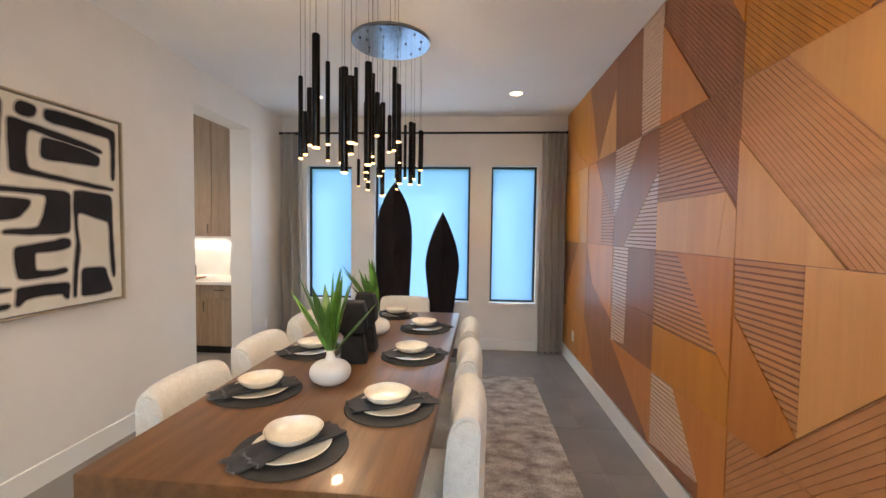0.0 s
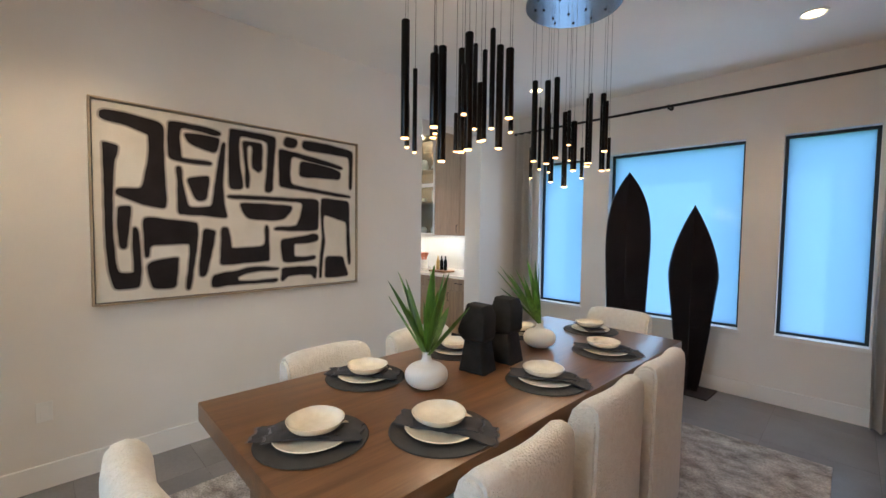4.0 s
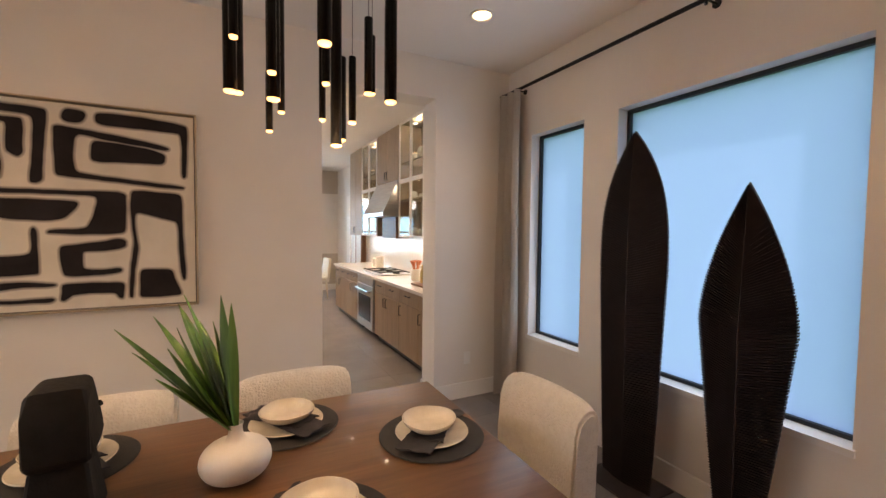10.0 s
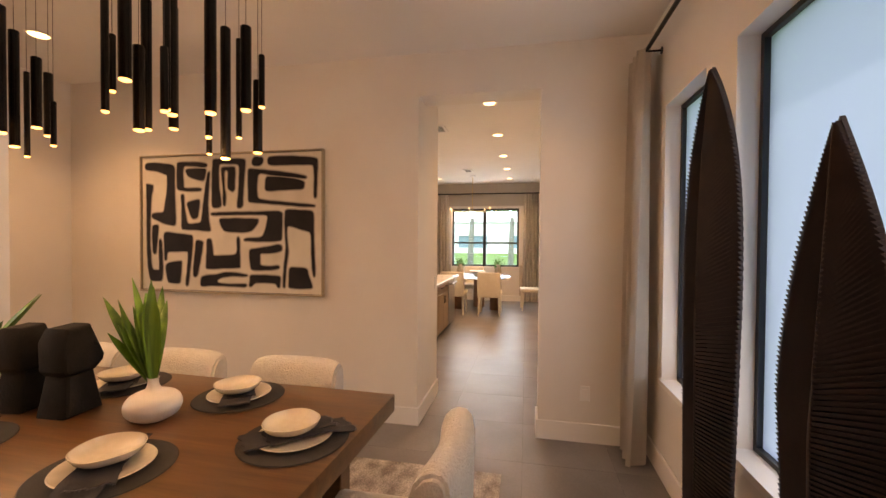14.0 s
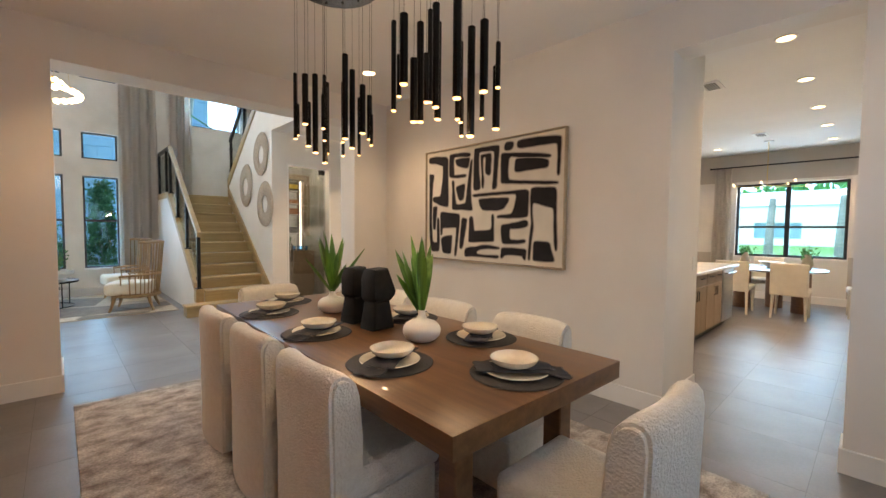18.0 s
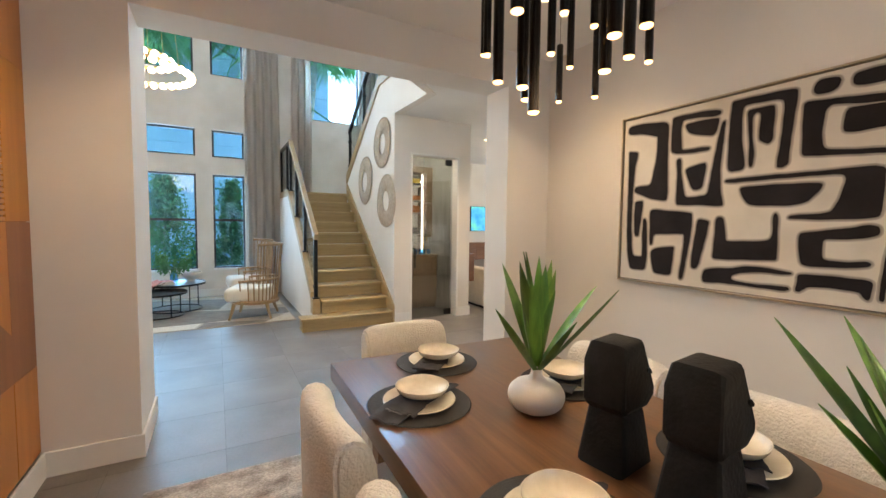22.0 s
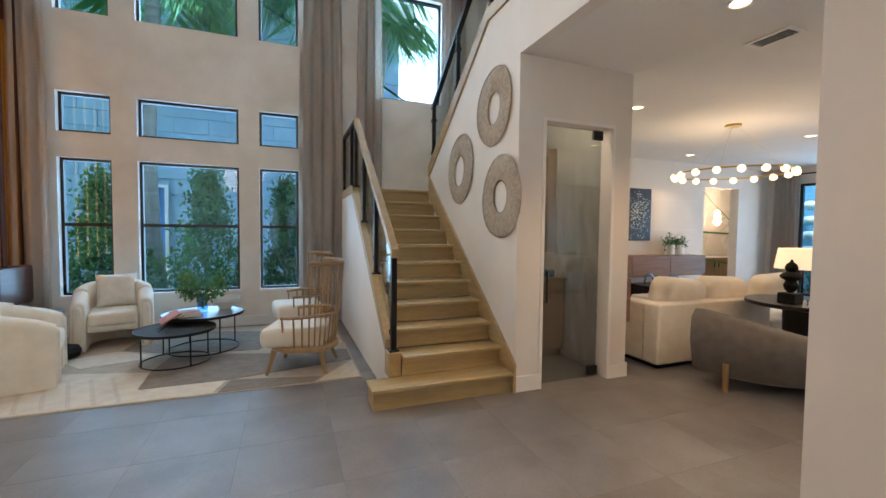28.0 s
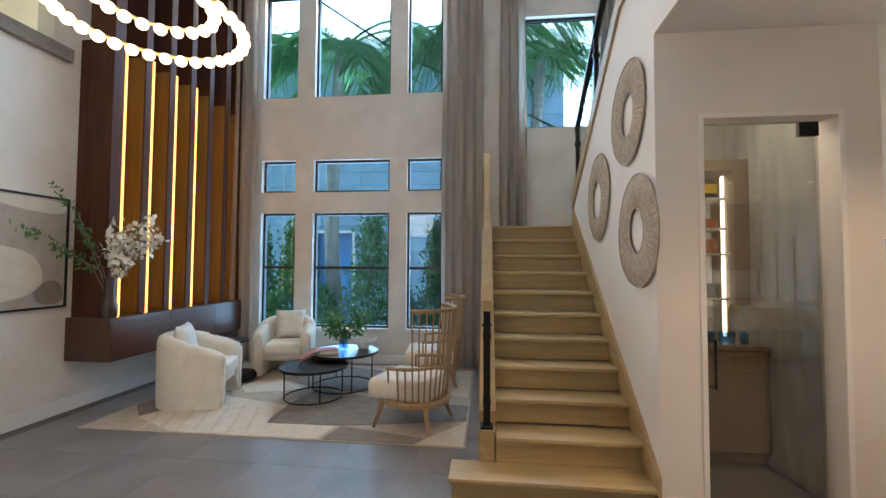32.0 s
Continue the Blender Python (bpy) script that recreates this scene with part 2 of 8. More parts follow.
M["shrub"] = surface("shrub_leaf", (0.022, 0.085, 0.03), (0.07, 0.19, 0.06), 3, 0.5, 0.1, 40, vary=0.2)
M["palm"] = surface("palm_leaf", (0.018, 0.12, 0.045), (0.06, 0.30, 0.085), 3, 0.45, 0.1, 40, vary=0.2)


def backlit(m, share, color):
    """Lets part of the light through thin leaves."""
    n, l = m.node_tree.nodes, m.node_tree.links
    tl, mx = n.new("ShaderNodeBsdfTranslucent"), n.new("ShaderNodeMixShader")
    tl.inputs[0].default_value, mx.inputs[0].default_value = (*color, 1), share
    l.new(n["Principled BSDF"].outputs[0], mx.inputs[1])
    l.new(tl.outputs[0], mx.inputs[2])
    l.new(mx.outputs[0], n["Material Output"].inputs[0])


backlit(M["palm"], 0.42, (0.15, 0.44, 0.11))
backlit(M["shrub"], 0.25, (0.08, 0.28, 0.05))
M["bark"] = surface("palm_bark", (0.20, 0.18, 0.15), (0.33, 0.30, 0.26), 3, 0.9, 0.5, 30, stretch=(1, 1, 5))
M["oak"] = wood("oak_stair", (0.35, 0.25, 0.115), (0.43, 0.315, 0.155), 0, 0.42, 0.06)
# Paler copy of the stair oak: light on the treads put into the colour.
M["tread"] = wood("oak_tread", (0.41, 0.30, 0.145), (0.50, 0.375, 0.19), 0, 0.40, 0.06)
M["oaky"] = wood("oak_rail", (0.34, 0.235, 0.115), (0.43, 0.31, 0.16), 1, 0.42, 0.04)
M["ash"] = wood("chair_ash", (0.29, 0.175, 0.08), (0.39, 0.25, 0.125), 2, 0.5, 0.05)
M["cab"] = wood("cabinet_oak", (0.25, 0.175, 0.115), (0.34, 0.245, 0.165), 2, 0.5, 0.08)
M["slat"] = wood("slat_mahogany", (0.048, 0.015, 0.009), (0.090, 0.030, 0.017), 2, 0.55, 0.1)
M["slat"].node_tree.nodes["Principled BSDF"].inputs["Specular IOR Level"].default_value = 0.25
M["console"] = wood("console_mahogany", (0.050, 0.018, 0.011), (0.095, 0.036, 0.022), 1, 0.35, 0.05, coat=0.2)
# Wood with the gold glow of the light strips put into its colour.
M["glowwood"] = wood("golden_veneer", (0.24, 0.135, 0.035), (0.32, 0.18, 0.05), 2, 0.35, 0.06)
M["shelfwood"] = wood("shelf_walnut", (0.16, 0.07, 0.035), (0.24, 0.11, 0.055), 0, 0.45, 0.05)
PANEL = {
    "l": wood("panel_light", (0.55, 0.275, 0.100), (0.64, 0.33, 0.125), 2, 0.36, 0.06, 0.6, 0.0, 0.07),
    "m": wood("panel_amber", (0.45, 0.172, 0.040), (0.54, 0.212, 0.052), 2, 0.36, 0.10, 0.6, 0.0, 0.07),
    "d": wood("panel_brown", (0.235, 0.092, 0.040), (0.30, 0.120, 0.052), 2, 0.36, 0.08, 0.6, 0.0, 0.07),
    "y": wood("panel_honey", (0.47, 0.185, 0.026), (0.57, 0.235, 0.036), 2, 0.36, 0.08, 0.6, 0.0, 0.07),
    # Paler ribs: window glare is put into this colour.
    "w": wood("panel_glare_rib", (0.60, 0.42, 0.31), (0.66, 0.47, 0.35), 1, 0.30, 0.04, 0.6, 0.0, 0.07),
    "r": wood("panel_rib", (0.44, 0.205, 0.088), (0.51, 0.245, 0.108), 1, 0.36, 0.05, 0.6, 0.0, 0.07),
}
for panel_mat in PANEL.values():
    panel_mat.node_tree.nodes["Principled BSDF"].inputs["Specular IOR Level"].default_value = 0.32
M["panelback"] = surface("panel_back", (0.20, 0.078, 0.036), (0.24, 0.095, 0.044), 4, 0.6, 0.05)
M["rug"] = surface("worn_rug", (0.20, 0.165, 0.14), (0.58, 0.53, 0.48), 5.5, 0.98, 0.9, 60, stretch=(1.3, 1.9, 1), wear=0.85, detail=15)
M["rug_a"] = surface("rug_ivory", (0.60, 0.52, 0.42), (0.70, 0.62, 0.51), 9, 0.98, 0.7, 160, wear=0.2)
M["rug_d"] = surface("rug_oat", (0.53, 0.455, 0.36), (0.63, 0.55, 0.45), 9, 0.98, 0.7, 160, wear=0.2)
M["rug_b"] = surface("rug_taupe", (0.20, 0.17, 0.145), (0.27, 0.235, 0.20), 9, 0.98, 0.7, 160, wear=0.2)
M["rug_c"] = surface("rug_sand", (0.42, 0.345, 0.27), (0.51, 0.43, 0.34), 9, 0.98, 0.7, 160, wear=0.2)
M["canvas"] = surface("canvas_paint", (0.62, 0.58, 0.50), (0.70, 0.66, 0.58), 6, 0.8, 0.4, 300)
M["ink"] = surface("ink_paint", (0.012, 0.010, 0.011), (0.022, 0.018, 0.020), 6, 0.6, 0.3, 200)
M["ink"].node_tree.nodes["Principled BSDF"].inputs["Specular IOR Level"].default_value = 0.15
M["halo"] = surface("taupe_paint", (0.37, 0.335, 0.29), (0.46, 0.42, 0.37), 8, 0.8, 0.3, 200)
M["halo_in"] = surface("taupe_edge_paint", (0.25, 0.225, 0.195), (0.33, 0.30, 0.26), 8, 0.8, 0.3, 200)
M["gilt"] = surface("champagne_frame", (0.42, 0.35, 0.25), (0.52, 0.44, 0.33), 8, 0.38, 0.05, 90, 0.55)
M["brass"] = surface("brass", (0.58, 0.40, 0.15), (0.68, 0.48, 0.20), 6, 0.3, 0.02, 60, 1.0)
M["steel"] = surface("brushed_steel", grey(0.45), grey(0.56), 4, 0.30, 0.05, 90, 1.0, stretch=(1, 1, 12))
M["chrome"] = surface("dark_mirror", (0.19, 0.22, 0.27), (0.24, 0.275, 0.33), 3, 0.20, 0.0, 60, 1.0)
M["mirrortop"] = surface("smoked_mirror", grey(0.34), grey(0.42), 3, 0.38, 0.0, 60, 1.0)
M["quartz"] = surface("white_quartz", (0.72, 0.70, 0.66), (0.80, 0.78, 0.75), 3, 0.2, 0.02, 60)
M["woven"] = surface("woven_fibre", (0.34, 0.285, 0.225), (0.50, 0.43, 0.35), 26, 0.9, 0.9, 140, wear=0.3)
# White blocks; the blue of skylit shade is put into their colour.
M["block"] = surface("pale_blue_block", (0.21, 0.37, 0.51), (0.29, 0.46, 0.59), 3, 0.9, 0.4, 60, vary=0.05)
M["bluedoor"] = surface("blue_paint", (0.05, 0.24, 0.55), (0.07, 0.30, 0.66), 3, 0.5, 0.05, 60)
M["bluewall"] = surface("blue_garden_wall", (0.10, 0.30, 0.44), (0.15, 0.38, 0.52), 3, 0.85, 0.3, 50)
M["farpane"] = surface("far_glazing", (0.16, 0.27, 0.33), (0.22, 0.34, 0.40), 3, 0.3, 0.0, 60)
M["lawn"] = surface("lawn", (0.07, 0.16, 0.025), (0.15, 0.28, 0.05), 1.5, 0.95, 0.8, 40, wear=0.4)
M["frame"] = surface("window_frame", (0.008, 0.012, 0.018), (0.014, 0.020, 0.028), 6, 0.4, 0.03, 60)
M["pillow"] = surface("pillow_cloth", (0.66, 0.62, 0.55), (0.76, 0.72, 0.65), 12, 0.95, 0.6, 260, wear=0.2)
M["white"] = surface("white_plastic", (0.74, 0.74, 0.72), (0.79, 0.79, 0.77), 4, 0.4, 0.02, 60)
M["terracotta"] = surface("terracotta", (0.55, 0.14, 0.06), (0.68, 0.20, 0.09), 6, 0.5, 0.1, 60)
M["pink"] = surface("pink_book", (0.50, 0.20, 0.19), (0.60, 0.27, 0.25), 6, 0.6, 0.1, 60)
M["yellow"] = surface("yellow_book", (0.70, 0.45, 0.03), (0.80, 0.55, 0.05), 6, 0.6, 0.1, 60)
M["orange"] = surface("orange_board", (0.45, 0.16, 0.05), (0.55, 0.22, 0.08), 6, 0.5, 0.1, 60)
M["petal"] = surface("petal", (0.66, 0.64, 0.55), (0.78, 0.76, 0.68), 12, 0.8, 0.1, 60)
M["brownvase"] = surface("brown_glass", (0.05, 0.032, 0.025), (0.08, 0.05, 0.04), 6, 0.15, 0.02, 60)
M["greywall"] = surface("textured_wallpaper", (0.36, 0.355, 0.335), (0.54, 0.53, 0.505), 9, 0.6, 0.5, 60, stretch=(1, 1, 0.3))
# Clear glass; its blue tint puts the cool of daylight into the colour.
M["glass"] = pane_glass("clear_glass", (0.56, 0.80, 0.99), 1.0)
M["railglass"] = pane_glass("rail_glass", (0.88, 0.93, 0.92), 0.8)
M["doorglass"] = pane_glass("smoked_glass", (0.80, 0.83, 0.82), 2.8)
M["frost"] = frosted("frosted_glass")
M["bulb"] = glow("bulb", (1.0, 0.55, 0.20), 2.0)
M["softglobe"] = glow("glass_globe", (1.0, 0.74, 0.45), 1.5)
M["lens"] = glow("downlight_lens", (1.0, 0.74, 0.42), 4.0)
M["cloud"] = glow("bright_haze", (0.95, 0.98, 1.0), 2.0)
M["led"] = glow("led_strip", (1.0, 0.50, 0.12), 1.8)
M["ledwhite"] = glow("led_white", (1.0, 0.93, 0.80), 2.5)
M["globe"] = glow("opal_globe", (1.0, 0.78, 0.52), 2.6)
M["shade"] = glow("lit_shade", (1.0, 0.82, 0.58), 0.42)
M["screen"] = surface("tv_picture", (0.02, 0.20, 0.62), (0.10, 0.46, 0.40), 4, 0.2, 0.0, 30)
M["screen"].node_tree.links.new(M["screen"].node_tree.nodes["Mix"].outputs[2], M["screen"].node_tree.nodes["Principled BSDF"].inputs["Emission Color"])
M["screen"].node_tree.nodes["Principled BSDF"].inputs["Emission Strength"].default_value = 0.55

# ---- mesh helpers ----
def box(bm, x0, y0, z0, x1, y1, z1, m=None):
    vs = [Vector(p) for p in ((x0, y0, z0), (x1, y0, z0), (x1, y1, z0), (x0, y1, z0), (x0, y0, z1), (x1, y0, z1), (x1, y1, z1), (x0, y1, z1))]
    vs = [bm.verts.new(m @ v if m else v) for v in vs]
    for f in ((3, 2, 1, 0), (4, 5, 6, 7), (0, 1, 5, 4), (1, 2, 6, 5), (2, 3, 7, 6), (3, 0, 4, 7)):
        bm.faces.new([vs[i] for i in f])
    return bm


def soft_box(x0, y0, z0, x1, y1, z1, r=0.01, seg=2):
    bm = box(bmesh.new(), x0, y0, z0, x1, y1, z1)
    bmesh.ops.bevel(bm, geom=bm.edges[:], offset=r, segments=seg, profile=0.6, affect="EDGES")
    return bm


def tube(bm, points, radius, n=10, cap=True, flat=1.0):
    """A round bar along points; radius is a number or one a point."""
    pts = [Vector(p) for p in points]
    rad = radius if isinstance(radius, (list, tuple)) else [radius] * len(pts)
    rings, ref = [], None
    for i, p in enumerate(pts):
        d = (pts[min(i + 1, len(pts) - 1)] - pts[max(i - 1, 0)]).normalized()
        if ref is None:
            ref = d.orthogonal().normalized()
        ref = (ref - d * ref.dot(d)).normalized()
        side = d.cross(ref)
        rings.append([bm.verts.new(p + rad[i] * (math.cos(6.2832 * k / n) * ref + flat * math.sin(6.2832 * k / n) * side)) for k in range(n)])
    for a, b in zip(rings, rings[1:]):
        for k in range(n):
            bm.faces.new((a[k], a[(k + 1) % n], b[(k + 1) % n], b[k]))
    if cap:
        bm.faces.new(rings[0][::-1])
        bm.faces.new(rings[-1])
    return bm


def lathe(bm, profile, n=32, m=None):
    """Spins (radius, height) points round z."""
    rings = []
    for r, z in profile:
        ring = []
        for k in range(n):
            v = Vector((r * math.cos(6.2832 * k / n), r * math.sin(6.2832 * k / n), z))
            ring.append(bm.verts.new(m @ v if m else v))
        rings.append(ring)
    for a, b in zip(rings, rings[1:]):
        for k in range(n):
            bm.faces.new((a[k], a[(k + 1) % n], b[(k + 1) % n], b[k]))
    bm.faces.new(rings[0][::-1])
    bm.faces.new(rings[-1])
    return bm


def prism(bm, pts, put, depth):
    """A flat outline (list of 2D points, any turn) made thick; put(u, v, w) gives its place."""
    a = [bm.verts.new(put(u, v, 0.0)) for u, v in pts]
    b = [bm.verts.new(put(u, v, depth)) for u, v in pts]
    fs = [bm.faces.new(a[::-1]), bm.faces.new(b)]
    for i in range(len(pts)):
        j = (i + 1) % len(pts)
        fs.append(bm.faces.new((a[i], a[j], b[j], b[i])))
    bmesh.ops.recalc_face_normals(bm, faces=fs)
    return bm


def rounded(pts, times=2, cut=0.25):
    for _ in range(times):
        out = []
        for i, (ax, ay) in enumerate(pts):
            bx, by = pts[(i + 1) % len(pts)]
            out += [(ax + (bx - ax) * cut, ay + (by - ay) * cut), (bx - (bx - ax) * cut, by - (by - ay) * cut)]
        pts = out
    return pts


def mesh_of(name, bm, material, angle=35):
    me = bpy.data.meshes.new(name)
    bm.to_mesh(me)
    bm.free()
    me.materials.append(material)
    if angle:
        me.shade_smooth()
        me.set_sharp_from_angle(angle=radians(angle))
    return me


def part(name, bm, material, parent, label="", angle=35):
    ob = new(name, mesh_of(name, bm, material, angle) if isinstance(bm, bmesh.types.BMesh) else bm)
    ob.parent = parent
    if label:
        ob["label"] = label
    return ob


def thing(name, label, category, group="", at=(0, 0, 0), turn=0.0):
    ob = new(name)
    ob.matrix_world = pose(*at, 0, 0, turn)
    ob.empty_display_size = 0.1
    return tagged(ob, label, category, group)


def solid(name, bm, material, label, category, group="", kind="", angle=35):
    return tagged(new(name, mesh_of(name, bm, material, angle)), label, category, group, kind)


def setting(name, bm, material, angle=0, label=""):
    return tagged(new(name, mesh_of(name, bm, material, angle)), label, "", "", "structure")


def wall_with_holes(bm, axis, at0, at1, u0, u1, z0, z1, holes):
    """A wall across axis 'x' or 'y' from at0 to at1, along u0..u1, with rectangular holes (ua, ub, za, zb) cut clean through."""
    us = sorted({u0, u1, *[h[0] for h in holes], *[h[1] for h in holes]})
    zs = sorted({z0, z1, *[h[2] for h in holes], *[h[3] for h in holes]})
    grid = {}

    def vert(i, j, k):
        if (i, j, k) not in grid:
            u, z, a = us[i], zs[j], (at0, at1)[k]
            grid[i, j, k] = bm.verts.new((a, u, z) if axis == "x" else (u, a, z))
        return grid[i, j, k]

    def full(i, j):
        if not (0 <= i < len(us) - 1 and 0 <= j < len(zs) - 1):
            return False
        cu, cz = (us[i] + us[i + 1]) / 2, (zs[j] + zs[j + 1]) / 2
        return not any(h[0] < cu < h[1] and h[2] < cz < h[3] for h in holes)

    for i in range(len(us) - 1):
        for j in range(len(zs) - 1):
            if not full(i, j):
                continue
            for k in (0, 1):
                bm.faces.new([vert(i, j, k), vert(i + 1, j, k), vert(i + 1, j + 1, k), vert(i, j + 1, k)])
            for di, dj, e in ((-1, 0, ((0, 0), (0, 1))), (1, 0, ((1, 0), (1, 1))), (0, -1, ((0, 0), (1, 0))), (0, 1, ((0, 1), (1, 1)))):
                if not full(i + di, j + dj):
                    (a, b), (c, d) = e
                    bm.faces.new([vert(i + a, j + b, 0), vert(i + c, j + d, 0), vert(i + c, j + d, 1), vert(i + a, j + b, 1)])
    bmesh.ops.recalc_face_normals(bm, faces=bm.faces[:])
    return bm

# ---- the shell ----
CEIL, HIGH = 3.045, 6.5
# dining room: west wall with the kitchen passage, north wall with three windows, east panel wall, south opening
setting("wall_west", box(bmesh.new(), -3.3, -0.285, 0, -2.55, 3.62, CEIL), M["wall"])
setting("wall_west_end", box(bmesh.new(), -2.80, 4.595, 0, -2.55, 5.37, CEIL), M["wall"])
setting("wall_west_header", box(bmesh.new(), -2.80, 3.62, 2.70, -2.55, 4.595, CEIL), M["wall"])
NWIN = [(-2.20, -1.595, 0.625, 2.405), (-1.285, -0.02, 0.625, 2.405), (0.255, 0.845, 0.625, 2.405)]
setting("wall_north", wall_with_holes(bmesh.new(), "y", 5.37, 5.56, -2.80, 1.40, 0, CEIL, NWIN), M["wall"])
setting("wall_east", box(bmesh.new(), 1.235, -0.55, 0, 1.40, 5.37, CEIL), M["wall"])
setting("wall_south", box(box(bmesh.new(), -2.549, -0.285, 0, -2.05, 0.06, CEIL), -2.05, -0.285, 2.735, 0.745, 0.06, CEIL), M["wall"])
setting("wall_south_pier", box(bmesh.new(), 0.745, -0.55, 0, 1.234, 0.06, CEIL), M["wall"])
setting("ceiling_dining", box(bmesh.new(), -3.3, -0.285, CEIL, 1.40, 5.56, CEIL + 0.3), M["ceiling"])
# living room
LWIN = []
for wa, wb in ((2.20, 2.785), (0.645, 1.905), (-0.195, 0.365)):
    LWIN += [(wa, wb, 0.545, 2.385), (wa, wb, 2.72, 3.245), (wa, wb, 4.285, 6.05)]
LWIN.append((-2.56, -1.47, 3.67, 5.42))
setting("wall_window", wall_with_holes(bmesh.new(), "y", -6.225, -6.08, -3.25, 3.5, 0, HIGH, LWIN), M["plaster"])
setting("wall_living_east", wall_with_holes(bmesh.new(), "x", 3.5, 3.7, -6.30, -0.55, 0, HIGH, [(-3.40, -1.2, 3.80, 5.4)]), M["plaster"])
setting("wall_living_north", box(bmesh.new(), 1.40, -0.55, 0, 3.7, -0.35, HIGH), M["plaster"])
setting("wall_upper_north", box(bmesh.new(), -3.3, -0.48, CEIL + 0.30, 1.40, -0.285, HIGH), M["plaster"])
setting("wall_upper_side", box(bmesh.new(), -3.45, -6.30, CEIL + 0.32, -3.251, -0.286, HIGH), M["plaster"])
setting("wall_niche", box(bmesh.new(), 4.6, -4.2, 3.5, 4.7, -0.55, HIGH), M["plaster"])
setting("ceiling_living", box(bmesh.new(), -3.45, -6.30, HIGH, 4.7, -0.28, HIGH + 0.2), M["ceiling"])
# hall and family room
setting("ceiling_family", prism(box(bmesh.new(), -11.4, -6.1, CEIL, -3.25, 1.2, CEIL + 0.3), [(-3.249, -2.45), (-2.071, -2.45), (-2.071, -1.39), (-0.95, -0.286), (-3.249, -0.286)], lambda u, v, w: Vector((u, v, CEIL + w)), 0.3), M["ceiling"])
setting("wall_fascia", prism(bmesh.new(), [(-2.07, -2.449), (-1.95, -2.449), (-1.95, -1.42), (-0.85, -0.49), (-0.95, -0.49), (-2.07, -1.41)], lambda u, v, w: Vector((u, v, CEIL + w)), 0.56), M["wall"])
setting("wall_family_back", wall_with_holes(bmesh.new(), "y", -6.1, -5.9, -11.4, -3.45, 0, CEIL, [(-10.12, -8.96, -1, 2.55)]), M["wall"])
setting("wall_family_west", wall_with_holes(bmesh.new(), "x", -11.4, -11.2, -5.9, 1.2, 0, CEIL, [(-5.25, -2.3, 0.05, 2.66)]), M["wall"])
setting("wall_divider", box(box(bmesh.new(), -11.4, 1.2, 0, -10.0, 1.35, CEIL), -3.95, 1.2, 0, -3.301, 1.35, CEIL), M["wall"])
# powder room behind the family room
setting("wall_powder", box(box(box(bmesh.new(), -12.6, -7.5, 0, -8.2, -7.3, CEIL), -12.75, -7.5, 0, -12.6, -6.1, CEIL), -8.2, -7.5, 0, -8.05, -6.1, CEIL), M["wall"])
setting("wall_powder_front", box(bmesh.new(), -12.6, -6.1, 0, -11.401, -5.95, CEIL), M["wall"])
setting("ceiling_powder", box(bmesh.new(), -12.75, -7.5, CEIL, -8.05, -6.101, CEIL + 0.2), M["ceiling"])
# kitchen
setting("wall_kitchen_west", wall_with_holes(bmesh.new(), "x", -10.2, -10.0, 1.35, 5.45, 0, CEIL, [(2.55, 4.30, 0.88, 2.40)]), M["wall"])
setting("wall_kitchen_north", box(bmesh.new(), -10.2, 5.45, 0, -2.80, 5.6, CEIL), M["wall"])
setting("ceiling_kitchen", box(bmesh.new(), -10.2, 1.2, CEIL + 0.002, -2.801, 5.6, CEIL + 0.3), M["ceiling"])
# closet under the stair: front with a glass door, back and side
setting("wall_closet_front", wall_with_holes(bmesh.new(), "y", -2.60, -2.45, -3.25, -2.07, 0, CEIL, [(-3.01, -2.235, -1, 2.485)]), M["wall"])
setting("wall_closet_side", box(bmesh.new(), -3.25, -6.08, 0, -3.10, -2.601, CEIL + 0.3), M["wall"])
setting("wall_closet_back", box(bmesh.new(), -3.099, -3.93, 0, -2.071, -3.80, 2.90), M["greywall"])
setting("wall_closet_paper", box(bmesh.new(), -3.099, -3.799, 0, -3.09, -2.601, 2.899), M["greywall"])
setting("ceiling_closet", box(bmesh.new(), -3.099, -3.93, 2.90, -2.071, -2.601, 2.95), M["ceiling"])


